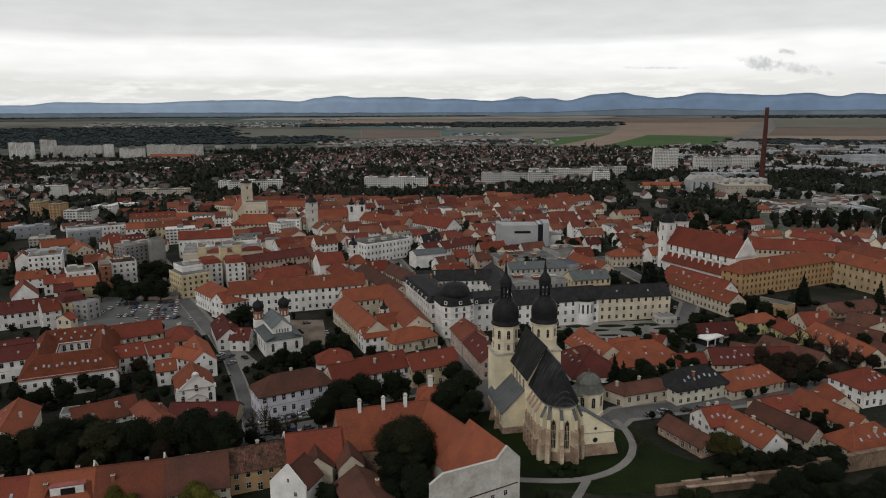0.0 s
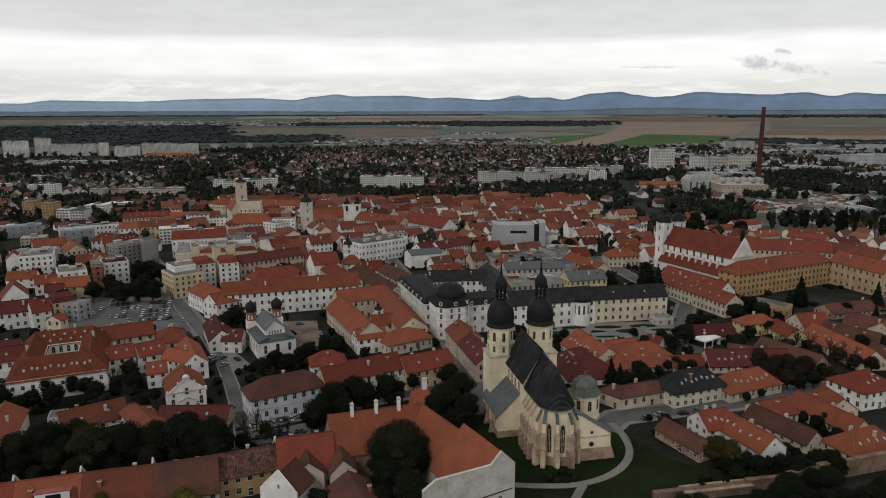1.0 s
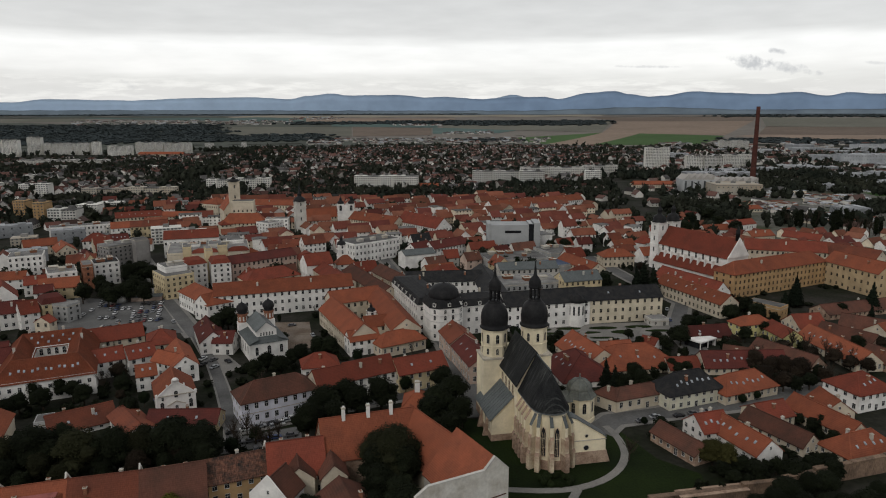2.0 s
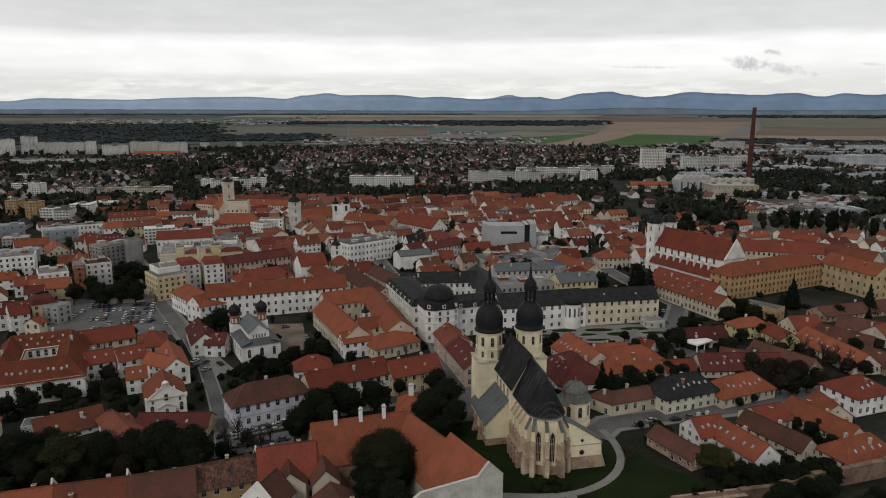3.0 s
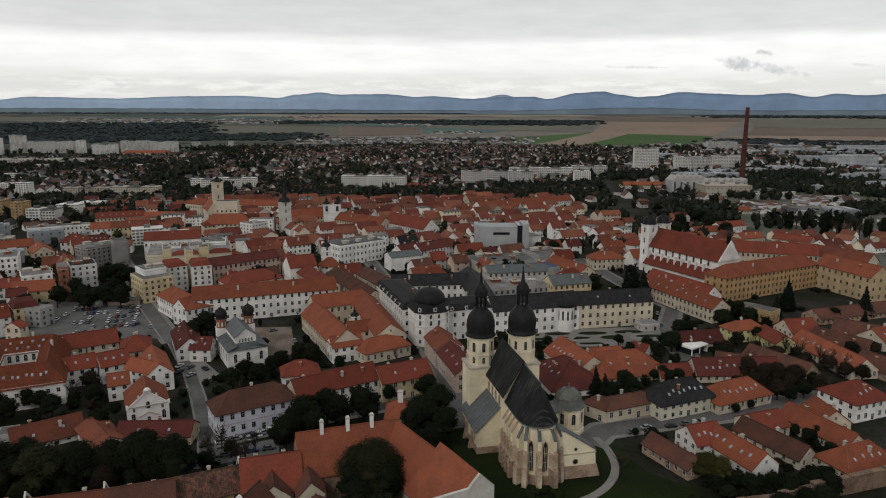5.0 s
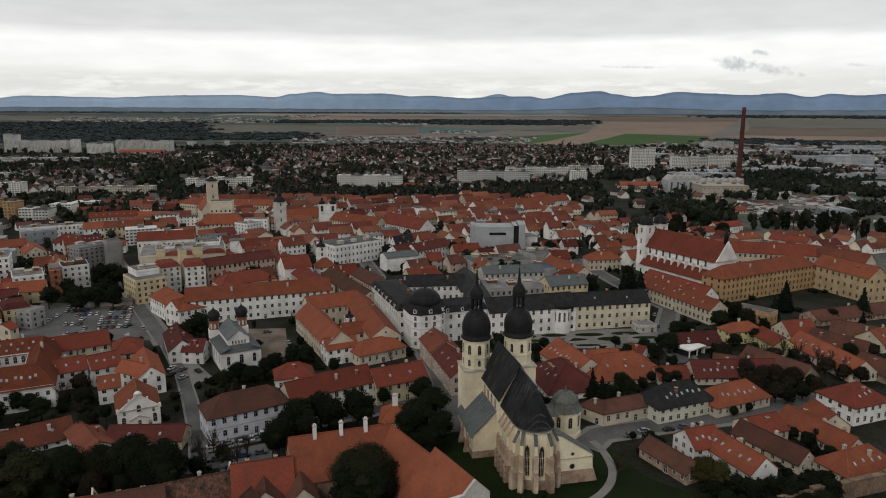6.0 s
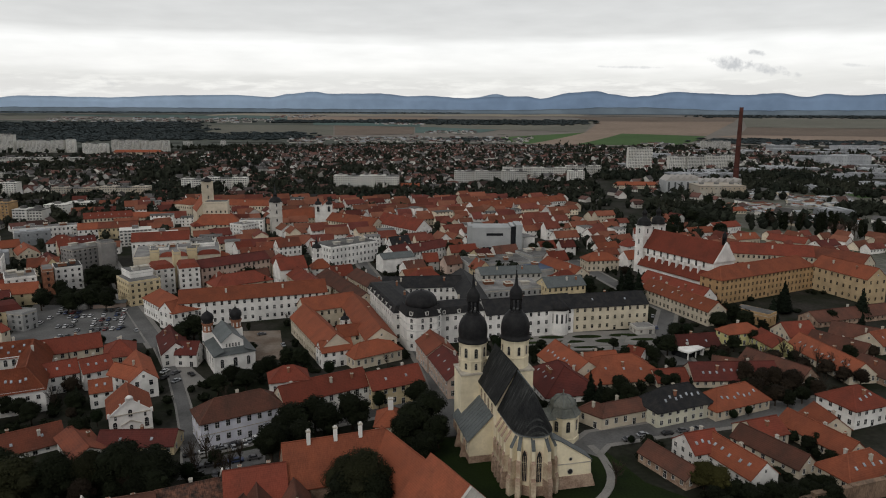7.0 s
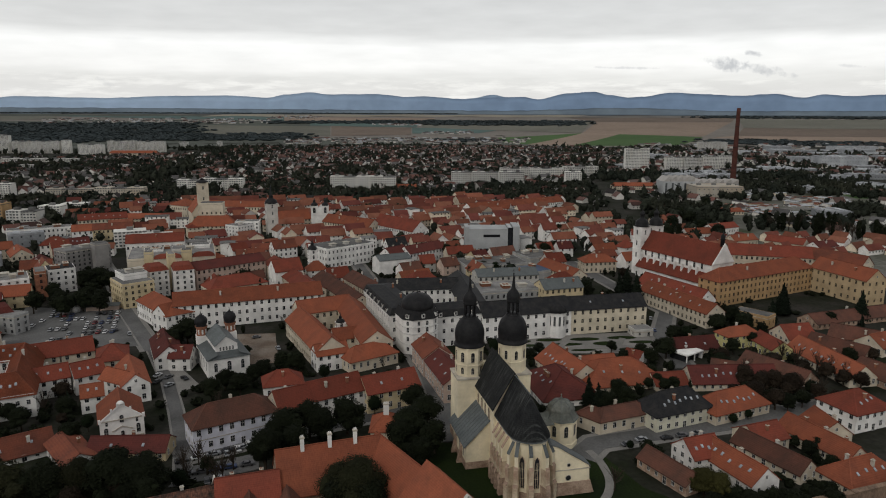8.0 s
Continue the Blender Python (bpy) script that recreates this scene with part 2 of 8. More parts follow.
def hazy_hill_material(name, west, east, x0, x1):
    """Wooded hills, haze painted in and paler towards the far west end of the range; thin patches of clearing."""
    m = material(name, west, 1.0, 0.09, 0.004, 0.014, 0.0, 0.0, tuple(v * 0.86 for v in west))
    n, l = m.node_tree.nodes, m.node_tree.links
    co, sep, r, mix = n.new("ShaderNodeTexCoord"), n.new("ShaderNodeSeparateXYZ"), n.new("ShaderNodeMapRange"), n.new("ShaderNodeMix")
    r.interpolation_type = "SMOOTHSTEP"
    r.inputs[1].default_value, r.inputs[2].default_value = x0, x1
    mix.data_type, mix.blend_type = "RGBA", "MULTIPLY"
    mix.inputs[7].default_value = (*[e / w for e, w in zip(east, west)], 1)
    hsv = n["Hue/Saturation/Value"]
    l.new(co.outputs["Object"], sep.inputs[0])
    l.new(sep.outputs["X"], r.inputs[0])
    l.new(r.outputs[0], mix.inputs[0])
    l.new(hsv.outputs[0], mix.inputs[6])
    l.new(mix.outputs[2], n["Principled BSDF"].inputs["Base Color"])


# haze tint runs from the first colour in the west to the second
hazy_hill_material("mountain", (0.335, 0.435, 0.565), (0.195, 0.275, 0.395), -1500.0, 1100.0)
hazy_hill_material("mountain_far", (0.345, 0.445, 0.575), (0.275, 0.370, 0.500), -1500.0, 1100.0)
# farmland tones lightened for haze, the bluish one tinted by it too
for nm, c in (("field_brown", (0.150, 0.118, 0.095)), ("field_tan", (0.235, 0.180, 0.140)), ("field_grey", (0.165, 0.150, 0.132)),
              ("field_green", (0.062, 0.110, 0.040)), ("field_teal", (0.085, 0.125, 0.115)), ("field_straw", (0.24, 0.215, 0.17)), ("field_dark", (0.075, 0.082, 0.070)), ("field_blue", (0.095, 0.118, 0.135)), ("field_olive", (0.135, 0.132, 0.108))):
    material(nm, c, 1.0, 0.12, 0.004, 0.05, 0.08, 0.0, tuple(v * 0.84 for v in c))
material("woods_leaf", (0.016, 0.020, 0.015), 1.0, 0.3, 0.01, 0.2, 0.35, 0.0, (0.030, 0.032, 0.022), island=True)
# leaf of the far belts, made paler and bluer to stand for haze
material("hazy_woods_leaf", (0.040, 0.050, 0.052), 1.0, 0.08, 0.004, 0.05, 0.07, 0.0, (0.030, 0.037, 0.037), island=True)
for nm, c in (("town_white", (0.76, 0.74, 0.70)), ("town_cream", (0.62, 0.54, 0.42)), ("town_orange", (0.178, 0.066, 0.041)), ("town_red", (0.140, 0.046, 0.033)),
              ("town_maroon", (0.12, 0.038, 0.03)), ("town_brown", (0.17, 0.07, 0.045))):
    material(nm, c, 0.85, 0.15, 0.1, 1.0, 0.32, 0.0, tuple(v * 0.75 for v in c), island=True)
material("suburb_roof_grey", (0.085, 0.082, 0.08), 0.9, 0.2, 0.02, 0.6, 0.5, 0.0, (0.045, 0.04, 0.038), island=True)
material("suburb_roof", (0.100, 0.047, 0.038), 0.9, 0.2, 0.02, 0.6, 0.5, 0.0, (0.078, 0.060, 0.054), island=True)
material("village_wall", (0.42, 0.40, 0.375), 0.9, 0.1, 0.02, 0.6, 0.35, 0.0, (0.30, 0.28, 0.25), island=True)
material("suburb_wall", (0.60, 0.585, 0.555), 0.9, 0.1, 0.02, 0.6, 0.35, 0.0, (0.46, 0.43, 0.38), island=True)
material("panel_wall", (0.60, 0.59, 0.555), 0.9, 0.08, 0.05, 0.6, 0.20, 0.05, (0.50, 0.48, 0.425))
material("panel_tan", (0.40, 0.37, 0.315), 0.9, 0.08, 0.05, 0.6, 0.18, 0.05, (0.34, 0.28, 0.21))
material("metal_roof", (0.32, 0.33, 0.34), 0.6, 0.15, 0.05, 0.6, 0.4, 0.05, (0.20, 0.21, 0.22))
material("store_grey", (0.36, 0.37, 0.37), 0.8, 0.06, 0.1, 1.0, 0.05, 0.05, (0.30, 0.31, 0.31))
material("block_glass", (0.085, 0.09, 0.095), 0.5, 0.1, 0.5, 2, 0.2, 0.0)
material("bluesheet", (0.06, 0.085, 0.14), 0.6, 0.1, 0.1, 1.0, 0.1, 0.0)
material("tyre", (0.02, 0.02, 0.02), 0.9, 0.1)
for nm, c in (("paint_white", (0.62, 0.62, 0.62)), ("paint_silver", (0.30, 0.31, 0.32)), ("paint_black", (0.02, 0.02, 0.022)),
              ("paint_blue", (0.03, 0.05, 0.12)), ("paint_red", (0.16, 0.02, 0.02)), ("paint_grey", (0.10, 0.10, 0.105))):
    material(nm, c, 0.3, 0.02, 1, 5, 0.05, 0.0)
glass = material("glass", (0.022, 0.024, 0.027), 0.12, 0.1, 0.5, 2, 0.3, 0.0)
glass.node_tree.nodes["Principled BSDF"].inputs["Specular IOR Level"].default_value = 0.3
pale_glass = material("skylight_glass", (0.30, 0.33, 0.36), 0.1, 0.1, 0.5, 2, 0.3, 0.0)


# ---- helpers of this scene ----
def mesh_of(name, bm, mats):
    me = bpy.data.meshes.new(name)
    bm.normal_update()
    bm.to_mesh(me)
    bm.free()
    for m in mats if isinstance(mats, (list, tuple)) else [mats]:
        me.materials.append(MATS[m])
    return me


def part(name, bm, mats, parent, label=""):
    """A mesh as a child of a thing. bm may be a bmesh or a ready mesh."""
    me = bm if isinstance(bm, bpy.types.Mesh) else mesh_of(name, bm, mats)
    ob = new(name, me)
    ob.parent = parent
    return tagged(ob, label)


def thing(name, x, y, rot, label, category, group="", kind="", z=0.0):
    ob = new(name)
    ob.matrix_world = pose(x, y, z, 0, 0, rot)
    ob.empty_display_size = 0.5
    return tagged(ob, label, category, group, kind)


def solid(name, bm, mats, label="", category="", kind="", group=""):
    return tagged(new(name, mesh_of(name, bm, mats)), label, category, group, kind)


def box(bm, x0, x1, y0, y1, z0, z1, mi=0, m=None):
    v = [bm.verts.new((x, y, z)) for z in (z0, z1) for y in (y0, y1) for x in (x0, x1)]
    if m is not None:
        for q in v:
            q.co = m @ q.co
    for f in ((0, 2, 3, 1), (4, 5, 7, 6), (0, 1, 5, 4), (2, 6, 7, 3), (0, 4, 6, 2), (1, 3, 7, 5)):
        bm.faces.new([v[i] for i in f]).material_index = mi


def slab(bm, pts, thick, mi=0):
    """A plate: a polygon and its copy, thick below it."""
    a = [bm.verts.new(p) for p in pts]
    b = [bm.verts.new((p[0], p[1], p[2] - thick)) for p in pts]
    bm.faces.new(a).material_index = mi
    bm.faces.new(b[::-1]).material_index = mi
    k = len(a)
    for i in range(k):
        j = (i + 1) % k
        bm.faces.new((a[i], b[i], b[j], a[j])).material_index = mi


def prism(bm, pts, z0, z1, mi=0, cap=True):
    a = [bm.verts.new((p[0], p[1], z0)) for p in pts]
    b = [bm.verts.new((p[0], p[1], z1)) for p in pts]
    k = len(a)
    for i in range(k):
        j = (i + 1) % k
        bm.faces.new((a[i], a[j], b[j], b[i])).material_index = mi
    if cap:
        bm.faces.new(b).material_index = mi
        bm.faces.new(a[::-1]).material_index = mi


def lathe(bm, profile, sides=16, cx=0.0, cy=0.0, mi=0, smooth=True, turn=0.0):
    """Turned body from (radius, height) pairs."""
    rings = []
    for r, z in profile:
        rings.append([bm.verts.new((cx + r * math.cos(2 * math.pi * (i + turn) / sides), cy + r * math.sin(2 * math.pi * (i + turn) / sides), z)) for i in range(sides)])
    for a, b in zip(rings, rings[1:]):
        for i in range(sides):
            f = bm.faces.new((a[i], a[(i + 1) % sides], b[(i + 1) % sides], b[i]))
            f.smooth, f.material_index = smooth, mi
    bm.faces.new(rings[0][::-1]).material_index = mi
    bm.faces.new(rings[-1]).material_index = mi


def bar(bm, a, b, w, h, mi=0):
    """A box along the line from a to b."""
    a, b = Vector(a), Vector(b)
    d = b - a
    q = d.to_track_quat("X", "Z").to_matrix().to_4x4()
    box(bm, 0, d.length, -w / 2, w / 2, -h / 2, h / 2, mi, Matrix.Translation(a) @ q)


WIN = {}


def window_mesh(w, h, arch=False, trim="frame_white"):
    """Window: surround, sash bars, sill and a dark pane; it faces -y, its foot is at z = 0."""
    key = (round(w, 1), round(h, 1), arch, trim)
    if key not in WIN:
        bm = bmesh.new()
        t, m = 0.055, 0.016
        xs = [-w / 2 - t, -w / 2, -m, m, w / 2, w / 2 + t]
        zs = [-t, 0, h * 0.62, h * 0.62 + 2 * m, h, h + t]
        g = [[bm.verts.new((x, -0.22 if k == 0 else -0.10, z)) for x in xs] for k, z in enumerate(zs)]
        panes = []
        for k in range(5):
            for i in range(5):
                f = bm.faces.new((g[k][i], g[k][i + 1], g[k + 1][i + 1], g[k + 1][i]))
                if k in (1, 3) and i in (1, 3):
                    panes.append(f)
        rim = [g[0][i] for i in range(6)] + [g[k][5] for k in range(1, 6)] + [g[5][i] for i in range(4, -1, -1)] + [g[k][0] for k in range(4, 0, -1)]
        back = [bm.verts.new((v.co.x, 0.02, v.co.z)) for v in rim]
        for i in range(len(rim)):
            j = (i + 1) % len(rim)
            bm.faces.new((rim[j], rim[i], back[i], back[j]))
        for f in bmesh.ops.extrude_discrete_faces(bm, faces=panes)["faces"]:
            f.material_index = 1
            for v in f.verts:
                v.co.y = -0.03
        if arch:
            pts = [(w / 2 + t) * Vector((math.cos(q), 0, math.sin(q))) for q in [math.pi * i / 8 for i in range(1, 8)]]
            fan = [g[5][5]] + [bm.verts.new((p.x, -0.10, h + t + p.z)) for p in pts] + [g[5][0]]
            f = bm.faces.new(fan + [g[5][i] for i in range(1, 5)])
            inner = bmesh.ops.inset_region(bm, faces=[f], thickness=t * 0.9, depth=-0.05)
            f.material_index = 1
        WIN[key] = mesh_of("window", bm, [trim, "glass"])
    return WIN[key]


def gothic_mesh(w, h):
    """Tall pointed window with stone surround and two mullions."""
    bm = bmesh.new()
    pts = [(-w / 2, 0), (w / 2, 0), (w / 2, h * 0.8), (w * 0.36, h * 0.9), (0, h), (-w * 0.36, h * 0.9), (-w / 2, h * 0.8)]
    for grow, y, mi in ((0.28, -0.10, 0), (0.0, -0.13, 1)):
        v = [bm.verts.new((x + math.copysign(grow, x) if x else 0, y, z + (grow if z > 0 else -grow))) for x, z in pts]
        f = bm.faces.new(v)
        f.material_index = mi
    for x in (-w / 6, w / 6):
        box(bm, x - 0.05, x + 0.05, -0.17, -0.13, 0, h * 0.82, 0)
    for z in (h * 0.3, h * 0.6):
        box(bm, -w / 2, w / 2, -0.16, -0.13, z, z + 0.08, 0)
    return mesh_of("gothic_window", bm, ["church_worn", "glass"])


def chimney_mesh(col):
    key = ("chimney", col)
    if key not in WIN:
        bm = bmesh.new()
        box(bm, -0.45, 0.45, -0.4, 0.4, -1.2, 1.7, 0)
        box(bm, -0.58, 0.58, -0.53, 0.53, 1.7, 1.9, 1)
        box(bm, -0.3, -0.05, -0.2, 0.2, 1.9, 2.15, 0)
        box(bm, 0.08, 0.32, -0.2, 0.2, 1.9, 2.15, 0)
        WIN[key] = mesh_of("chimney", bm, [col, "trim_stone"])
    return WIN[key]


def skylight_mesh():
    if "sky" not in WIN:
        bm = bmesh.new()
        box(bm, -0.40, 0.40, -0.6, 0.6, 0.0, 0.14, 0)
        box(bm, -0.32, 0.32, -0.51, 0.51, 0.14, 0.16, 1)
        WIN["sky"] = mesh_of("skylight", bm, ["paint_silver", "skylight_glass"])
    return WIN["sky"]


def dormer_mesh():
    if "dorm" not in WIN:
        bm = bmesh.new()
        box(bm, -0.75, 0.75, -1.0, 1.4, 0, 1.9, 0)
        slab(bm, [(-0.95, -1.15, 1.95), (0, -1.15, 2.5), (0, 1.5, 2.5), (-0.95, 1.5, 1.95)], 0.12, 2)
        slab(bm, [(0, -1.15, 2.5), (0.95, -1.15, 1.95), (0.95, 1.5, 1.95), (0, 1.5, 2.5)], 0.12, 2)
        box(bm, -0.42, 0.42, -1.03, -1.0, 0.4, 1.6, 1)
        WIN["dorm"] = mesh_of("dormer", bm, ["frame_white", "glass", "slate"])
    return WIN["dorm"]


WALL_WORD = {"white": "white plastered", "oldwhite": "weathered white", "cream": "cream plastered", "yellow": "pale yellow", "ochre": "ochre yellow", "sandy": "sandy yellow",
             "pinkish": "dusty pink", "lilac": "pale lilac", "grey": "grey", "limeyellow": "lime yellow", "limecream": "pale greenish cream", "palecream": "pale cream-yellow", "concrete": "grey concrete", "brick": "red brick", "stone": "brown stone", "blotched": "stained plaster"}
ROOF_WORD = {"tile_orange": "bright orange tiled", "tile_red": "red tiled", "tile_brown": "faded red-brown tiled", "tile_old": "old brown tiled", "tile_maroon": "dark maroon tiled",
             "tile_mottled": "mottled lichen-grown tiled", "slate": "dark slate", "zinc": "grey metal", "gravel": "flat gravel", "bluesheet": "blue sheet-metal"}
SHAPE_WORD = {"gable": "gable", "hip": "hipped", "gabled_front": "gable", "flat": "", "mansard": "mansard"}
FOOT = []
house_rng = random.Random(5)


def house(x, y, rot, L, W, eave, rise, shape, wall, roof, floors, chim=1, sky=0, win="FLR", step=3.1, band=False, dorm=0, chim_col="brick", tag="house", fine=True):
    """A building L long and W deep about (x, y); its front looks to its own -y."""
    FOOT.append((x, y, rot, L, W))
    lab = f"{WALL_WORD[wall]} {max(floors, 1)}-storey building with {ROOF_WORD[roof]} {SHAPE_WORD[shape]} roof".replace("  ", " ")
    name = "palace_wing" if tag == "palace" else "apartment_building" if shape in ("flat", "mansard") and floors > 3 else "house"
    if tag == "prayer_house":
        name, lab = "prayer_house", "white prayer house with scrolled gable front and orange roof"
    h = thing(name, x, y, rot, lab, "palace" if tag == "palace" else "apartment block" if name == "apartment_building" else "house")
    hx, hy, top = L / 2, W / 2, eave + rise
    o, g = 0.55, 0.25
    wb, rb = bmesh.new(), bmesh.new()
    if shape == "gabled_front":
        hx, hy = W / 2, L / 2
    # walls
    if shape in ("gable", "gabled_front"):
        pf = [(-hy, -0.4), (hy, -0.4), (hy, eave), (0, top - 0.05), (-hy, eave)]
        a = [wb.verts.new((-hx, p, z)) for p, z in pf]
        b = [wb.verts.new((hx, p, z)) for p, z in pf]
        wb.faces.new(a[::-1])
        wb.faces.new(b)
        for i in range(5):
            wb.faces.new((a[i], a[(i + 1) % 5], b[(i + 1) % 5], b[i]))
    else:
        box(wb, -hx, hx, -hy, hy, -0.4, eave + (0.9 if shape == "flat" else 0.0))
    # roof
    k = rise / hy
    ze, th = eave - o * k + 0.12, 0.28
    caps = bmesh.new()
    if shape in ("gable", "gabled_front"):
        pr = [(-hy - o, ze), (0, top + 0.15), (hy + o, ze), (hy + o, ze - th), (0, top + 0.15 - th), (-hy - o, ze - th)]
        a = [rb.verts.new((-hx - g, p, z)) for p, z in pr]
        b = [rb.verts.new((hx + g, p, z)) for p, z in pr]
        for i in range(6):
            j = (i + 1) % 6
            rb.faces.new((a[i], b[i], b[j], a[j]))
        for e in (a, b):
            rb.faces.new((e[0], e[1], e[4], e[5]))
            rb.faces.new((e[1], e[2], e[3], e[4]))
        box(caps, -hx - g, hx + g, -0.17, 0.17, top + 0.08, top + 0.29)
    elif shape == "hip":
        e = min(hx, hy) * 0.95
        flat = hx - e < 0.3
        p, q = ((0, 0, top), (0, 0, top)) if flat else ((-hx + e, 0, top), (hx - e, 0, top))
        c = [(-hx - o, -hy - o, ze), (hx + o, -hy - o, ze), (hx + o, hy + o, ze), (-hx - o, hy + o, ze)]
        tv = [rb.verts.new(v) for v in c]
        lv = [rb.verts.new((v[0], v[1], v[2] - th)) for v in c]
        pv = rb.verts.new(p)
        qv = pv if flat else rb.verts.new(q)
        for fv in ((tv[0], tv[1], qv, pv), (tv[1], tv[2], qv), (tv[2], tv[3], pv, qv), (tv[3], tv[0], pv)):
            rb.faces.new(list(dict.fromkeys(fv)))
        rb.faces.new(lv[::-1])
        for i in range(4):
            rb.faces.new((tv[i], lv[i], lv[(i + 1) % 4], tv[(i + 1) % 4]))
        if not flat:
            box(caps, p[0], q[0], -0.16, 0.16, top - 0.05, top + 0.14)
        for cc, e2 in ((c[0], p), (c[1], q), (c[2], q), (c[3], p)):
            bar(caps, cc, e2, 0.28, 0.2)
    elif shape == "mansard":
        i1, z1 = 1.3, eave + rise * 0.72
        c = [(-hx - 0.3, -hy - 0.3), (hx + 0.3, -hy - 0.3), (hx + 0.3, hy + 0.3), (-hx - 0.3, hy + 0.3)]
        d = [(-hx + i1, -hy + i1), (hx - i1, -hy + i1), (hx - i1, hy - i1), (-hx + i1, hy - i1)]
        for i in range(4):
            j = (i + 1) % 4
            rb.faces.new([rb.verts.new(v) for v in ((*c[i], eave), (*c[j], eave), (*d[j], z1), (*d[i], z1))])
            rb.faces.new([rb.verts.new(v) for v in ((*d[i], z1), (*d[j], z1), (d[j][0] * 0.6, 0, top + 0.3), (d[i][0] * 0.6, 0, top + 0.3))])
        rb.faces.new([rb.verts.new((*v, eave)) for v in c[::-1]])
    else:
        box(rb, -hx + 0.35, hx - 0.35, -hy + 0.35, hy - 0.35, eave + 0.5, eave + 0.94)
    wall_ob = part("wall", wb, wall, h)
    bmesh.ops.recalc_face_normals(rb, faces=rb.faces[:])
    bmesh.ops.remove_doubles(rb, verts=rb.verts[:], dist=0.001)
    roof_ob = part("roof", rb, roof, h)
    if fine and len(caps.verts):
        cap_ob = part("ridge_tiles", caps, roof, roof_ob)
    else:
        caps.free()
    if shape == "gabled_front":
        roof_ob.rotation_euler.z = math.pi / 2
        wall_ob.rotation_euler.z = math.pi / 2
        hx, hy = L / 2, W / 2
    if fine and shape != "gabled_front":
        cb = bmesh.new()
        zc = eave - (0.25 if shape == "mansard" else o * k * 0.3 + 0.35)
        box(cb, -hx - 0.12, hx + 0.12, -hy - 0.14, -hy - 0.003, zc - 0.3, zc)
        if shape in ("hip", "flat", "mansard"):
            box(cb, -hx - 0.14, -hx - 0.003, -hy, hy, zc - 0.3, zc)
            box(cb, hx + 0.003, hx + 0.14, -hy, hy, zc - 0.3, zc)
        if band:
            box(cb, -hx - 0.02, hx + 0.02, -hy - 0.1, -hy - 0.003, eave * 0.48, eave * 0.48 + 0.25)
        part("cornice", cb, "trim_stone" if wall != "white" else "frame_white", h, "moulded plaster cornice")
    # windows
    fl = max(floors, 1)
    sh = eave / fl
    wh = min(2.0, sh * 0.52)
    ww = 1.3 if fl > 1 or step > 3.2 else 1.05
    for side in win if floors else "":
        na = radians(rot + {"F": -90, "R": 0, "L": 180, "B": 90}[side])
        if x * math.cos(na) + y * math.sin(na) > 0.1 * math.hypot(x, y):
            continue
        run = L if side in "FB" else W
        n = max(1, int((run - 1.2) / step))
        for f in range(fl):
            z0 = sh * f + sh * 0.36
            for i in range(n):
                u = (i + 0.5) * run / n - run / 2
                d = n // 2 == i and f == 0 and side == "F"
                trim = "frame_white" if y < 330 else wall
                me = window_mesh(1.3, 2.3, False, trim) if d else window_mesh(ww, wh, False, trim)
                wo = part("door" if d else "window", me, None, h)
                zz = 0.12 if d else z0
                if side == "F":
                    wo.matrix_basis = pose(u, -hy - 0.02, zz)
                elif side == "R":
                    wo.matrix_basis = pose(hx + 0.02, u, zz, 0, 0, 90)
                elif side == "L":
                    wo.matrix_basis = pose(-hx - 0.02, u, zz, 0, 0, -90)
        if side in "LR" and shape == "gable" and rise > 3.4 and fine:
            wo = part("window", window_mesh(0.8, 1.0), None, h)
            wo.matrix_basis = pose((hx + 0.02) * (1 if side == "R" else -1), 0, eave + rise * 0.25, 0, 0, 90 if side == "R" else -90)
    # roof fittings
    if shape == "gabled_front":
        if tag == "prayer_house":
            prayer_front(h)
        return h
    for i in range(chim):
        u = ((i + 0.5) / chim - 0.5) * L * 0.8 + house_rng.uniform(-0.6, 0.6)
        v = house_rng.choice((-0.22, 0.12, 0.25)) * W
        zc = (top - abs(v) * k) if shape in ("gable", "hip") else top if shape == "mansard" else eave + 0.3
        if shape == "hip":
            u *= max(0.2, (hx - hy) / hx)
        co = part("chimney", chimney_mesh(chim_col if chim_col != "brick" else house_rng.choice(("brick", "brick", "oldwhite", "trim_stone"))), None, h)
        co.matrix_basis = pose(u, v, zc)
        if shape == "flat":
            co.matrix_basis = pose(u, v, eave + 1.2) @ Matrix.Diagonal((house_rng.uniform(2.5, 6), house_rng.uniform(3, 7), 0.9, 1.0))
        if chim_col == "white":
            co.matrix_basis = pose(u, -0.8, top - 0.6) @ Matrix.Diagonal((1.15, 1.1, 2.0, 1.0))
    if shape in ("gable", "hip"):
        sl = math.degrees(math.atan2(rise, hy))
        for i in range(sky):
            u = ((i + 0.5) / sky - 0.5) * (L * 0.84 if shape == "gable" else 2 * max(hx - 0.5 * hy, 1.5) * 0.95) + house_rng.uniform(-0.4, 0.4)
            v = -hy * house_rng.choice((0.62, 0.5, 0.56))
            so = part("skylight", skylight_mesh(), None, h)
            so.matrix_basis = pose(u, v, top + 0.17 + v * k, sl, 0, 0)
    for i in range(dorm):
        do = part("dormer", dormer_mesh(), None, h)
        do.matrix_basis = pose(((i + 0.5) / dorm - 0.5) * L * 0.9, -hy + 0.75, eave + 0.25)
    return h


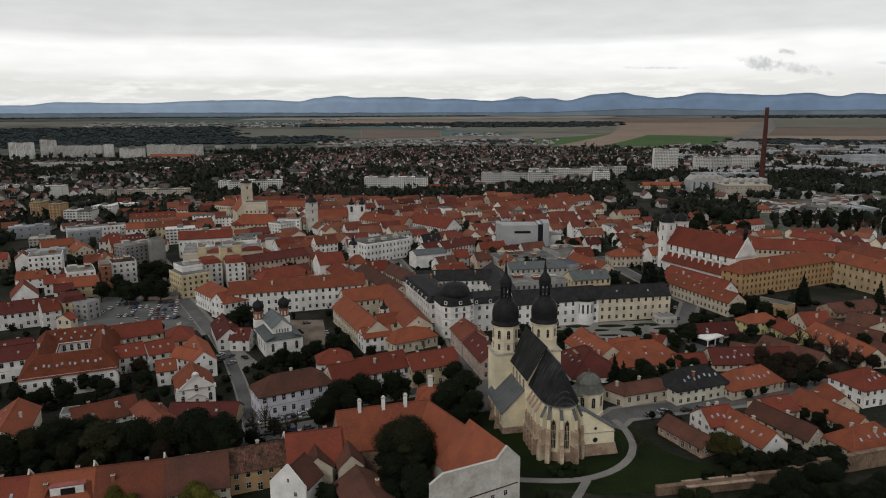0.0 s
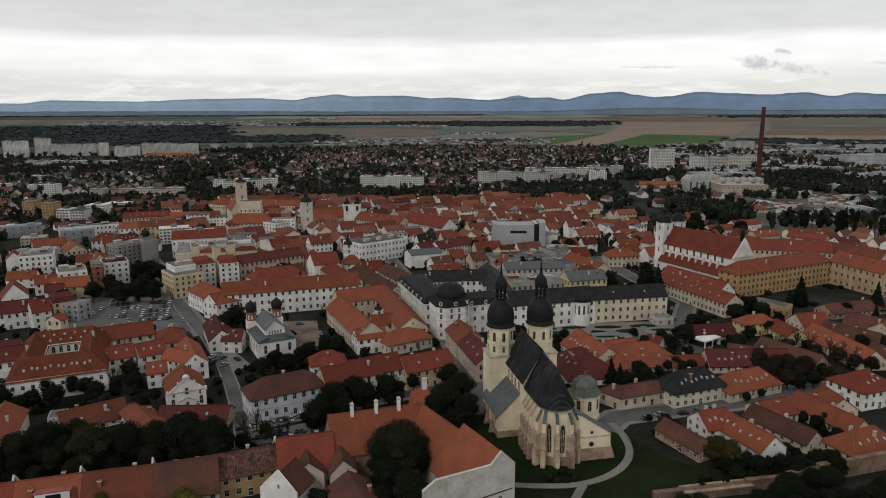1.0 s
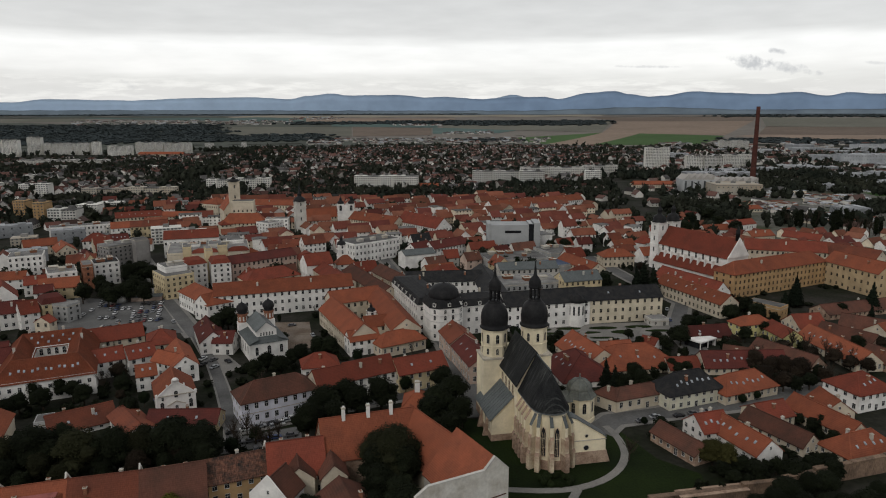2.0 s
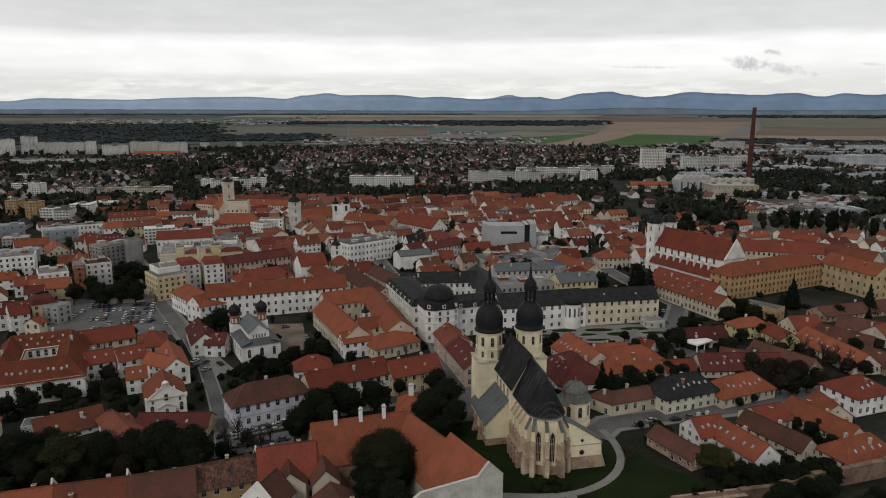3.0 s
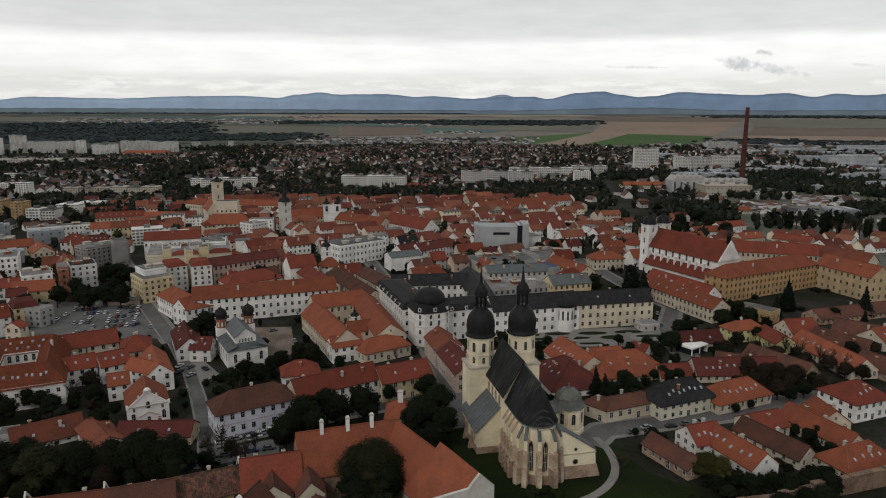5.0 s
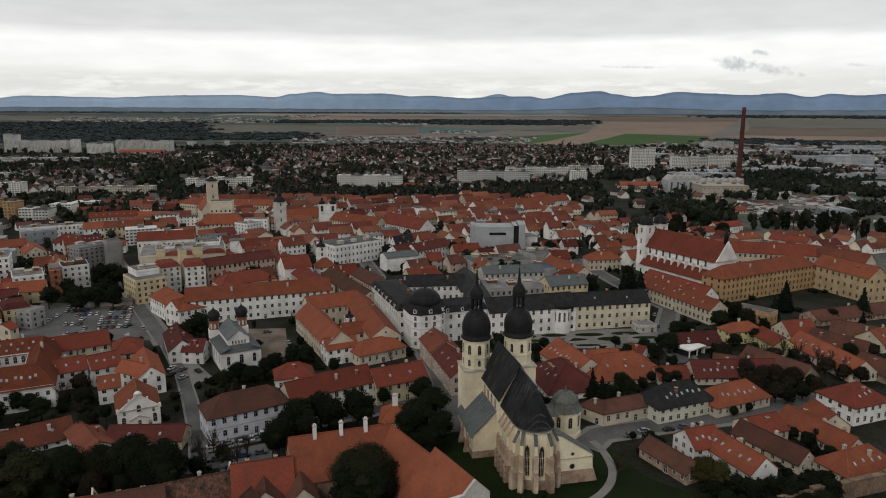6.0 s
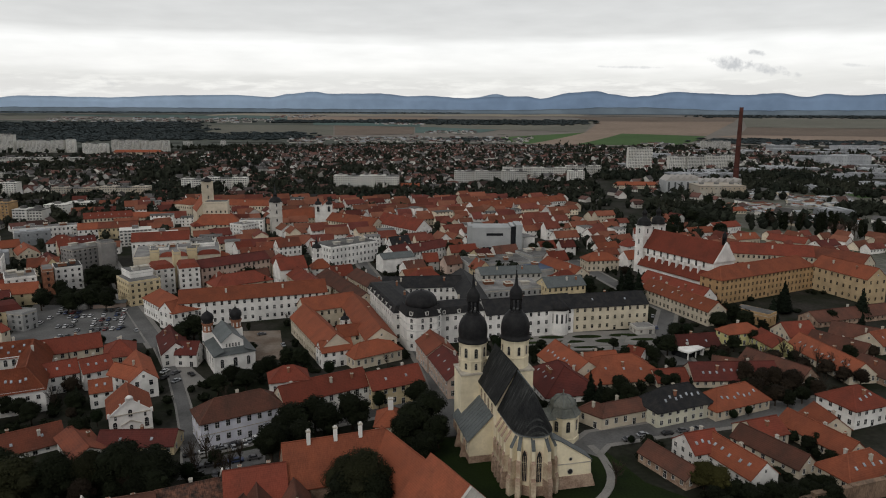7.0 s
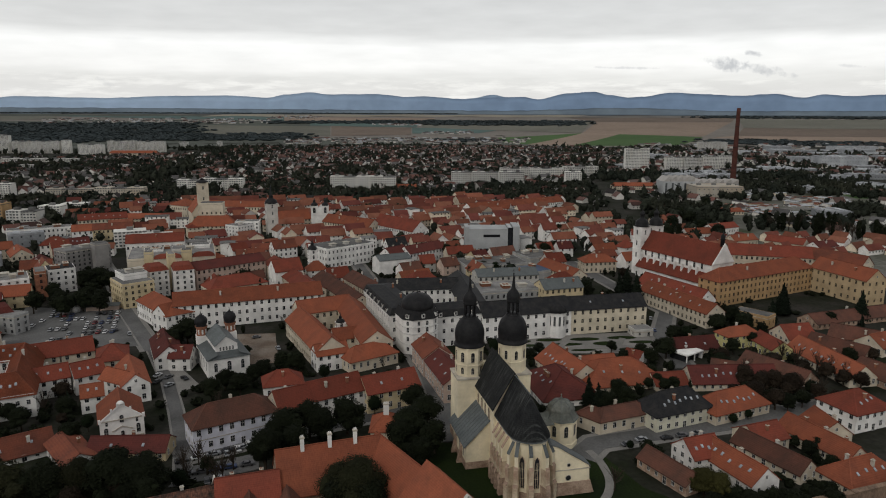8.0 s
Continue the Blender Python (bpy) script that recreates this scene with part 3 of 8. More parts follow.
def courtyard_house(x, y, rot):
    """Four ranges round a small court under one ring of red roof."""
    FOOT.append((x, y, rot, 35, 51))
    h = thing("house", x, y, rot, "large white house round a small court under red tiled roofs", "house")
    outer, ridge, inner = (17.5, 25.5, 8.7), (11.5, 18.0, 15.5), (6.2, 10.6, 10.8)

    def ring(a, b, z):
        return [(-a, -b, z), (a, -b, z), (a, b, z), (-a, b, z)]
    bm = bmesh.new()
    tops = [[bm.verts.new(p) for p in ring(*q)] for q in ((outer[0] + 0.6, outer[1] + 0.6, outer[2] - 0.3), ridge, (inner[0] - 0.4, inner[1] - 0.4, inner[2] - 0.2))]
    for a, b in zip(tops, tops[1:]):
        for i in range(4):
            bm.faces.new((a[i], a[(i + 1) % 4], b[(i + 1) % 4], b[i]))
    bmesh.ops.solidify(bm, geom=bm.faces[:], thickness=0.25)
    bmesh.ops.recalc_face_normals(bm, faces=bm.faces[:])
    roof = part("roof", bm, "tile_orange", h, "red tiled ring roof")
    caps = bmesh.new()
    q, o = ring(*ridge), ring(outer[0] + 0.5, outer[1] + 0.5, outer[2] - 0.2)
    for i in range(4):
        bar(caps, q[i], q[(i + 1) % 4], 0.34, 0.26)
        bar(caps, o[i], q[i], 0.28, 0.22)
    part("ridge_tiles", caps, "tile_orange", roof)
    for name, (a, b, z), t in (("wall", outer, -0.5), ("court_wall", inner, 0.5)):
        bm = bmesh.new()
        lo, up = [bm.verts.new(p) for p in ring(a, b, -0.4)], [bm.verts.new(p) for p in ring(a, b, z + 0.3)]
        lo2, up2 = [bm.verts.new(p) for p in ring(a + t, b + t, -0.4)], [bm.verts.new(p) for p in ring(a + t, b + t, z + 0.3)]
        for i in range(4):
            j = (i + 1) % 4
            bm.faces.new((lo[i], lo[j], up[j], up[i]))
            bm.faces.new((lo2[j], lo2[i], up2[i], up2[j]))
            bm.faces.new((up[i], up[j], up2[j], up2[i]))
        bmesh.ops.recalc_face_normals(bm, faces=bm.faces[:])
        part(name, bm, "white", h)
    for i in range(10):
        for z in (1.6, 5.2):
            o = part("window", window_mesh(1.2, 1.6), None, h)
            o.matrix_basis = pose(-15.4 + 3.4 * i, -25.54, z)
    for i in range(13):
        for z in (1.6, 5.2):
            o = part("window", window_mesh(1.2, 1.6), None, h)
            o.matrix_basis = pose(17.54, -23 + 3.7 * i, z, 0, 0, 90)
    for i in range(4):
        o = part("window", window_mesh(1.3, 2.0, True), None, h)
        o.matrix_basis = pose(-4.4 + 2.9 * i, 10.56, 7.4)
    for y0, n, (z0, y1) in ((-25.5, 11, (8.7, -18.0)), (18.0, 9, (15.5, 10.6))):
        z1 = 15.5 if y0 < 0 else 10.8
        sl = math.degrees(math.atan2(z1 - z0, y1 - y0)) if y0 < 0 else math.degrees(math.atan2(15.5 - 10.8, 18.0 - 10.6))
        for k in range(n):
            f = (0.42, 0.48, 0.45)[k % 3] if y0 < 0 else (0.35, 0.7)[k % 2]
            o = part("skylight", skylight_mesh(), None, h)
            o.matrix_basis = pose((k - (n - 1) / 2) * (2.3 if y0 < 0 else 2.0) + (k % 2) * 0.5, y0 + (y1 - y0) * f, z0 + (z1 - z0) * f + 0.16, sl, 0, 0)
    for u, v in ((-9, 19.0), (4, 19.2), (12.0, 4.0), (-11.8, -6.0)):
        o = part("chimney", chimney_mesh("oldwhite"), None, h)
        o.matrix_basis = pose(u, v, 15.0)


# ---- ground ----
def rise_of(r):
    """The plain lifts softly towards the hills."""
    s = min(1.0, max(0.0, (r - 2200) / 2600))
    return 97 * s * s * (3 - 2 * s) if s < 1 else 97


def sector(name, a0, a1, r0, r1, mat, lift, skew=0.0, n=16, m=0, label="", kind="structure"):
    """A piece of the plain between two bearings (degrees right of north) and two distances."""
    bm = bmesh.new()
    grid = []
    m = m or max(4, int((r1 - r0) / 55))
    n = max(n, int((a1 - a0) * 0.8))
    for j in range(m + 1):
        r = r0 + (r1 - r0) * j / m
        row = []
        for i in range(n + 1):
            a = radians(a0 + (a1 - a0) * i / n + skew * (j / m - 0.5))
            q = r * (1 + 0.012 * math.sin(i * 1.3 + a0) + 0.02 * skew * (i / n - 0.5) / 4)
            row.append(bm.verts.new((q * math.sin(a), q * math.cos(a), rise_of(q) + lift)))
        grid.append(row)
    for j in range(m):
        for i in range(n):
            bm.faces.new((grid[j][i], grid[j][i + 1], grid[j + 1][i + 1], grid[j + 1][i])).smooth = True
    return solid(name, bm, mat, label, "field" if name == "field" else "ground", kind)


gb = bmesh.new()
radii = [0, 150, 400, 900, 1500, 2200] + [2200 + 200 * i for i in range(1, 14)] + [4950]
rings = []
for r in radii[1:]:
    rings.append([gb.verts.new((r * math.sin(2 * math.pi * i / 96), r * math.cos(2 * math.pi * i / 96), rise_of(r))) for i in range(96)])
gc = gb.verts.new((0, 0, 0))
for i in range(96):
    gb.faces.new((gc, rings[0][(i + 1) % 96], rings[0][i]))
for a, b in zip(rings, rings[1:]):
    for i in range(96):
        gb.faces.new((a[i], a[(i + 1) % 96], b[(i + 1) % 96], b[i]))
bmesh.ops.recalc_face_normals(gb, faces=gb.faces[:])
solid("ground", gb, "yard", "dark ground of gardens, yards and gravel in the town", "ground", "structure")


def sheet(name, pts, mat, z, label, category, kind="structure"):
    """A flat sheet with a small kerb edge."""
    bm = bmesh.new()
    slab(bm, [(p[0], p[1], z) for p in pts], z + 0.02)
    bmesh.ops.recalc_face_normals(bm, faces=bm.faces[:])
    return solid(name, bm, mat, label, category, kind)


def street(pts, w, name="road", mat="asphalt", z=0.06, label="worn grey asphalt street"):
    """A strip along a line, mitred at its bends."""
    left, right = [], []
    if name == "footpath":
        for k in range(2):
            cut = [pts[0]]
            for (x0, y0), (x1, y1) in zip(pts, pts[1:]):
                cut += [(x0 * 0.75 + x1 * 0.25, y0 * 0.75 + y1 * 0.25), (x0 * 0.25 + x1 * 0.75, y0 * 0.25 + y1 * 0.75)]
            pts = cut + [pts[-1]]
    for i, p in enumerate(pts):
        a, b = Vector(pts[max(i - 1, 0)]), Vector(pts[min(i + 1, len(pts) - 1)])
        d = (b - a).normalized()
        q = Vector((-d.y, d.x)) * w / 2
        left.append(Vector(p) + q)
        right.append(Vector(p) - q)
    bm = bmesh.new()
    for i in range(len(pts) - 1):
        slab(bm, [(v.x, v.y, z) for v in (left[i], right[i], right[i + 1], left[i + 1])], z + 0.02)
    bmesh.ops.recalc_face_normals(bm, faces=bm.faces[:])
    solid(name, bm, mat, label, "road" if name == "road" else "pavement", "structure")
    for i in range(len(pts) - 1):
        a, b = Vector(pts[i]), Vector(pts[i + 1])
        m = (a + b) / 2
        FOOT.append((m.x, m.y, math.degrees(math.atan2(b.y - a.y, b.x - a.x)), (b - a).length, w))


LEVEL = [0.10]


def both(pts, w, foot=4.5):
    LEVEL[0] += 0.012
    street(pts, w + foot, "pavement", "paving", LEVEL[0] - 0.03, "pale paved footway with low kerb")
    street(pts, w, "road", "asphalt", LEVEL[0] + 0.06, "worn grey asphalt street")


both([(-57, 218), (-63, 240), (-74.5, 272), (-86, 301), (-105, 341)], 4.6, 1.6)
both([(-105, 341), (-145, 415), (-178, 488), (-215, 560)], 7)
both([(-64, 234), (-32, 249), (-1, 261.5), (22, 274)], 7)
both([(26, 240), (25, 262), (21, 304), (9, 378), (-6, 466), (-25, 560)], 7)
both([(66, 226), (74, 235), (98, 240.5), (122, 245), (151, 254), (190, 262)], 9)
both([(134, 300), (136, 322), (141, 345), (160, 385), (150, 440), (140, 520)], 8)
sheet("parking_lot", [(-180, 350), (-113.5, 347), (-146, 408), (-200, 420)], "asphalt", 0.17, "grey asphalt car park full of cars", "car park")
sheet("courtyard", [(-68, 318), (-44, 320), (-52, 362), (-76, 362)], "earth", 0.10, "bare brown earth building plot", "ground")
sheet("courtyard", [(-81.1, 286.0), (-71.9, 296.1), (-84.3, 315.2), (-91.7, 311.6)], "paving", 0.10, "grey paved yard with parked cars", "ground")
sheet("parking_lot", [(-61, 217), (-36, 226), (-38, 236.5), (-58, 229)], "asphalt", 0.17, "shaded asphalt parking bay under bare trees", "car park")
sheet("lawn", [(18, 186), (34, 186), (52, 181), (88, 182), (90, 196), (80, 206), (74, 226), (64, 229), (56, 234), (16, 240)], "grass", 0.08, "mown dark green lawn round the church", "lawn")
# darker ground material instead of grass puts this lawn's shade into its colour
sheet("lawn", [(238, 380), (300, 372), (306, 396), (242, 412)], "yard", 0.08, "brown-green monastery lawn with shade painted into its colour", "lawn")
sheet("garden_terrace", [(58, 324), (140, 320), (140, 351), (58, 349)], "paving", 0.08, "pale gravel palace garden terrace", "garden")
for gx, gy, gw, gh in ((68, 341, 12, 5), (83, 342, 13, 4.5), (101, 342, 15, 5), (120, 343, 15, 5), (72, 334.5, 12, 3.5), (90, 335, 16, 4), (110, 335, 14, 6), (128, 336, 14, 4), (76, 326.8, 12, 3), (96, 326.5, 12, 3), (118, 326.5, 14, 3)):
    sheet("flower_bed", [(gx + gw / 2 * math.cos(a), gy + gh / 2 * math.sin(a)) for a in [math.pi * i / 8 for i in range(16)]], "grass", 0.14, "dark green oval garden bed", "flower bed")
sector("parking_lot", 24.5, 38, 560, 1180, "works_yard", 0.04, label="pale gravel and asphalt yards of the works")
sheet("lawn", [(620, 880), (760, 860), (800, 960), (640, 980)], "field_green", 0.08, "green sports field beyond the town", "lawn")
sector("field", -46, 46, 2260, 4948, "field_grey", 0.25, label="grey-brown open plain beyond the town")
sector("field", -46, -5, 2200, 3800, "field_dark", 0.32, 3.0, label="dark green-grey plain with scattered trees")
sector("field", -8, 12, 2200, 2750, "field_dark", 0.38, -2.0, label="dark green-grey plain with scattered trees")
sheet("lawn", [(-150, 205), (-110, 205), (-110, 235), (-150, 240)], "grass", 0.08, "dark garden lawn", "lawn")
for pts in ([(20, 192), (36, 189), (50, 189), (63, 196), (71, 208), (72, 222), (70, 230)], [(50, 189), (45, 180), (40, 172)]):
    LEVEL[0] += 0.006
    street(pts, 2.6, "footpath", "paving", LEVEL[0] + 0.08, "pale paved footpath over the lawn")
for pts in ([(62, 330), (100, 329), (138, 331)], [(80, 324), (92, 340)], [(110, 324), (120, 342)]):
    LEVEL[0] += 0.006
    street(pts, 3.0, "footpath", "paving", LEVEL[0] + 0.06, "pale gravel garden path")


# ---- great church with two towers ----
def great_church():
    c = thing("church", 39.1, 243.8, 8.3, "cream Gothic church with two black onion-domed towers and dark roof", "church")
    FOOT.append((41, 220, 8.3, 40, 52))
    for sx in (-1, 1):
        x = 7.5 * sx
        bm = bmesh.new()
        box(bm, x - 5.1, x + 5.1, -5.0, 5.0, -0.4, 23.0)
        box(bm, x - 5.4, x + 5.4, -5.3, 5.3, 23.0, 23.6, 1)
        box(bm, x - 5.3, x + 5.3, -5.2, 5.2, -0.4, 3.0, 2)
        tw = part("tower", bm, ["church_cream", "trim_stone", "stone"], c, "square cream tower base with stone cornice")
        bm = bmesh.new()
        t = 0.5
        lathe(bm, [(4.75, 23.6), (4.75, 27.2), (4.95, 27.25), (4.95, 27.55), (4.7, 27.6), (4.7, 32.9), (5.1, 33.0), (5.1, 33.6), (4.9, 33.7)], 8, x, 0, 0, False, t)
        sh = part("belfry", bm, "church_cream", c, "octagonal cream belfry stage")
        for i in range(8):
            a = math.pi / 4 * i
            for z, w, h in ((28.6, 1.1, 2.6), (24.5, 0.9, 1.6)) if sx < 0 else ((28.4, 0.9, 2.4),):
                wo = part("window", window_mesh(w, h, True, "trim_stone"), None, sh)
                wo.matrix_basis = pose(x + 4.38 * math.cos(a), 4.38 * math.sin(a), z, 0, 0, 90 + math.degrees(a))
        bm = bmesh.new()
        lathe(bm, [(5.2, 33.5), (5.3, 33.9), (4.75, 34.3), (4.85, 35.5), (4.95, 37.2), (4.8, 38.8), (4.35, 40.3), (3.6, 41.6), (2.7, 42.5), (2.3, 42.9), (2.35, 43.2)], 24, x, 0)
        dm = part("dome", bm, "copper_black", c, "black sheet-metal onion dome")
        bm = bmesh.new()
        lathe(bm, [(2.2, 43.1), (2.2, 43.5), (0.5, 43.55)], 8, x, 0)
        la = part("lantern", bm, "copper_black", c, "open lantern of slender black posts")
        for i in range(8):
            a = math.pi / 4 * (i + 0.5)
            bm = bmesh.new()
            lathe(bm, [(0.26, 43.1), (0.22, 45.0), (0.22, 47.0), (0.3, 47.6)], 6, x + 1.75 * math.cos(a), 1.75 * math.sin(a))
            part("post", bm, "copper_black", la)
        bm = bmesh.new()
        lathe(bm, [(2.2, 47.3), (2.35, 47.6), (2.2, 48.0), (2.3, 48.8), (2.1, 50.0), (1.45, 51.1), (0.8, 51.8), (0.62, 52.4), (0.42, 54.2), (0.20, 56.2), (0.14, 56.6), (0.3, 56.8), (0.3, 57.0), (0.05, 57.2)], 16, x, 0)
        bar(bm, (x, 0, 57.1), (x, 0, 58.6), 0.09, 0.09)
        bar(bm, (x - 0.4, 0, 58.1), (x + 0.4, 0, 58.1), 0.09, 0.09)
        part("spire", bm, "copper_black", c, "small onion and needle spire with cross")
    # west front between the towers
    bm = bmesh.new()
    box(bm, -2.5, 2.5, -4.5, 4.0, -0.4, 26.0)
    part("wall", bm, "church_cream", c)
    # nave
    bm = bmesh.new()
    box(bm, -6.4, 6.4, -24.5, -4.9, -0.4, 21.6)
    v = [bm.verts.new(p) for p in ((-6.4, -24.5, 21.6), (6.4, -24.5, 21.6), (0, -24.5, 32.4))]
    bm.faces.new(v)
    part("wall", bm, "church_cream", c)
    bm = bmesh.new()
    pr = [(-6.9, 20.8), (0, 32.4), (6.9, 20.8), (6.9, 20.45), (0, 32.0), (-6.9, 20.45)]
    e0 = [bm.verts.new((x, -25.2, z)) for x, z in pr]
    e1 = [bm.verts.new((x, -4.9 if abs(x) > 1 else -1.0, z)) for x, z in pr]
    for i in range(6):
        bm.faces.new((e0[i], e1[i], e1[(i + 1) % 6], e0[(i + 1) % 6]))
    for e in (e0, e1):
        bm.faces.new((e[0], e[1], e[4], e[5]))
        bm.faces.new((e[1], e[2], e[3], e[4]))
    bmesh.ops.recalc_face_normals(bm, faces=bm.faces[:])
    part("roof", bm, "slate_streaked", c, "steep dark slate nave roof")
    # chancel and its five-sided end
    poly = [(-5.4, -24.5), (-5.6, -35.0), (-5.0, -40.5), (-1.2, -43.1), (2.8, -43.4), (5.1, -40.2), (5.4, -34.0), (5.4, -24.5)]
    bm = bmesh.new()
    prism(bm, poly[::-1], -0.4, 19.4)
    bmesh.ops.recalc_face_normals(bm, faces=bm.faces[:])
    part("wall", bm, "church_cream", c)
    bm = bmesh.new()
    out = [(-6.2, -24.5, 19.2)] + [(-6.2 * math.cos(math.pi * q / 14), -35.0 - 9.5 * math.sin(math.pi * q / 14) ** 0.62, 19.2) for q in range(15)] + [(6.2, -24.5, 19.2)]
    apex, back = (0, -38.6, 30.9), (0, -24.9, 31.6)
    tops = [bm.verts.new(p) for p in out]
    av, bv = bm.verts.new(apex), bm.verts.new(back)
    last = len(out) - 1
    bm.faces.new((tops[0], tops[1], av, bv))
    for k in range(1, last - 1):
        bm.faces.new((tops[k], tops[k + 1], av)).smooth = True
    bm.faces.new((tops[last - 1], tops[last], bv, av))
    lows = [bm.verts.new((p[0], p[1], p[2] - 0.4)) for p in out]
    for k in range(last):
        bm.faces.new((tops[k + 1], tops[k], lows[k], lows[k + 1])).material_index = 1
    bm.faces.new(lows)
    bmesh.ops.recalc_face_normals(bm, faces=bm.faces[:])
    part("roof", bm, ["slate_streaked", "zinc"], c, "dark slate chancel roof with pale streaks")
    bm = bmesh.new()
    ring = [(x * 1.05, y - (0.25 if y < -30 else 0)) for x, y in poly]
    for a, b in zip(ring, ring[1:]):
        bar(bm, (*a, 18.5), (*b, 18.5), 0.35, 0.5)
    part("cornice", bm, "trim_stone", c)
    bm = bmesh.new()
    bar(bm, back, apex, 0.3, 0.25)
    part("ridge_tiles", bm, "zinc", c, "grey metal ridge flashing")
    # buttresses: stepped, brown stone below, cream above, sloping caps
    spots = [(-5.4, -27.2, 180), (-5.5, -30.2, 180), (-5.5, -33.2, 180), (-5.6, -36.6, 184), (-5.1, -40.0, 202), (-4.2, -41.2, 238), (-1.2, -43.0, 266), (2.7, -43.2, 284), (4.9, -40.8, 305)]
    for x, y, a in spots:
        b = new("buttress")
        b.parent = c
        b.matrix_basis = pose(x, y, 0, 0, 0, a)
        bm = bmesh.new()
        d = 0.8 if a == 266 else 0.0
        box(bm, -0.3, 3.0 - d, -0.72, 0.72, -0.4, 5.4, 1 if a < 200 or a == 284 else 3)
        box(bm, -0.3, 2.5 - d, -0.62, 0.62, 5.4, 10.6, 3)
        box(bm, -0.3, 2.0 - d, -0.52, 0.52, 10.6, 14.8, 0)
        for x0, x1, z0, z1, w in ((2.45, 3.05, 5.4, 6.4, 0.74), (1.95, 2.55, 10.6, 11.6, 0.64)):
            q = [bm.verts.new(p) for p in ((x1 - d, -w, z0), (x1 - d, w, z0), (x0 - d, w, z1), (x0 - d, -w, z1))]
            bm.faces.new(q).material_index = 1
        slab(bm, [(2.05 - d, -0.56, 14.8), (2.05 - d, 0.56, 14.8), (-0.2, 0.56, 18.3), (-0.2, -0.56, 18.3)], 0.25, 1 if a < 200 else 2)
        for w in (-0.52, 0.52):
            bm.faces.new([bm.verts.new(p) for p in ((2.0 - d, w, 14.7), (-0.3, w, 14.7), (-0.3, w, 18.2))])
        bmesh.ops.recalc_face_normals(bm, faces=bm.faces[:])
        part("pier", bm, ["church_cream", "stone", "zinc", "church_worn"], b, "stepped buttress of brown stone and cream plaster")
    # stone plinth
    ring = [(x * 1.04, y - (0.2 if y < -30 else 0)) for x, y in poly]
    for a, b in zip(ring, ring[1:]):
        bm = bmesh.new()
        bar(bm, (*a, 1.3), (*b, 1.3), 0.4, 3.4)
        part("plinth", bm, "stone", c, "rough brown stone plinth")
    # pointed windows
    gm = gothic_mesh(1.7, 9.4)
    ga = gothic_mesh(1.45, 9.6)
    for x, y, a in ((-3.1, -41.8, -34.4), (0.8, -43.25, -4.3), (4.1, -41.7, 54.0)):
        o = part("gothic_window", ga, None, c, "tall pointed window with dark leaded glass")
        o.matrix_basis = pose(x, y, 4.4, 0, 0, a)
    for y in (-28.7, -31.7, -34.9):
        for s in (-1, 1):
            o = part("gothic_window", gm, None, c)
            o.matrix_basis = pose(5.55 * s if s < 0 else 5.42, y, 3.8, 0, 0, 90 * s)
    gm2 = gothic_mesh(1.3, 5.0)
    for y in (-8, -12, -16, -20):
        for s in (-1, 1):
            o = part("gothic_window", gm2, None, c)
            o.matrix_basis = pose(6.42 * s, y, 14.6, 0, 0, 90 * s)
    # side chapel with a lean-to metal roof
    bm = bmesh.new()
    y0, y1 = -21.0, -5.0
    a = [bm.verts.new((p, y0, z)) for p, z in ((-14.0, -0.4), (-6.4, -0.4), (-6.4, 15.4), (-14.0, 8.0))]
    b = [bm.verts.new((p, y1, z)) for p, z in ((-14.0, -0.4), (-6.4, -0.4), (-6.4, 15.4), (-14.0, 8.0))]
    bm.faces.new(a)
    bm.faces.new(b[::-1])
    for i in range(4):
        bm.faces.new((a[i], b[i], b[(i + 1) % 4], a[(i + 1) % 4]))
    box(bm, -14.08, -6.5, y0 - 0.08, y1, -0.4, 2.4, 1)
    bmesh.ops.recalc_face_normals(bm, faces=bm.faces[:])
    ch = part("side_chapel", bm, ["church_cream", "stone"], c, "cream side chapel with stone plinth")
    bm = bmesh.new()
    slab(bm, [(-14.7, y0 - 0.5, 7.6), (-6.4, y0 - 0.5, 15.9), (-6.4, y1 + 4.5, 15.9), (-14.7, y1 + 4.5, 7.6)], 0.25)
    bmesh.ops.recalc_face_normals(bm, faces=bm.faces[:])
    ro = part("roof", bm, "zinc", ch, "grey standing-seam metal roof")
    for i in range(12):
        yy = y0 + (y1 + 4 - y0) * i / 11
        bm = bmesh.new()
        bar(bm, (-14.7, yy, 7.66), (-6.4, yy, 15.96), 0.06, 0.10)
        part("seam", bm, "zinc", ro)
    for yy in (-18, -13.5, -9):
        o = part("window", window_mesh(1.1, 2.4, True, "trim_stone"), None, ch)
        o.matrix_basis = pose(-14.03, yy, 3.6, 0, 0, -90)
    for yy in (-16.0, -9.0):
        bm = bmesh.new()
        q = [(-15.9, -0.4), (-14.0, -0.4), (-14.0, 6.4), (-14.5, 6.0)]
        a = [bm.verts.new((x, yy - 0.5, z)) for x, z in q]
        b = [bm.verts.new((x, yy + 0.5, z)) for x, z in q]
        bm.faces.new(a)
        bm.faces.new(b[::-1])
        for i in range(4):
            bm.faces.new((a[i], b[i], b[(i + 1) % 4], a[(i + 1) % 4]))
        bmesh.ops.recalc_face_normals(bm, faces=bm.faces[:])
        part("buttress", bm, "stone", ch)
    # sacristy with a long sloping roof on the other side
    bm = bmesh.new()
    q = [(5.4, -0.4), (19.3, -0.4), (17.9, 4.2), (17.6, 9.0), (8.0, 15.4), (5.4, 16.4)]
    a = [bm.verts.new((x, -41.6, z)) for x, z in q]
    b = [bm.verts.new((x, -37.2, z)) for x, z in q]
    bm.faces.new(a)
    bm.faces.new(b[::-1])
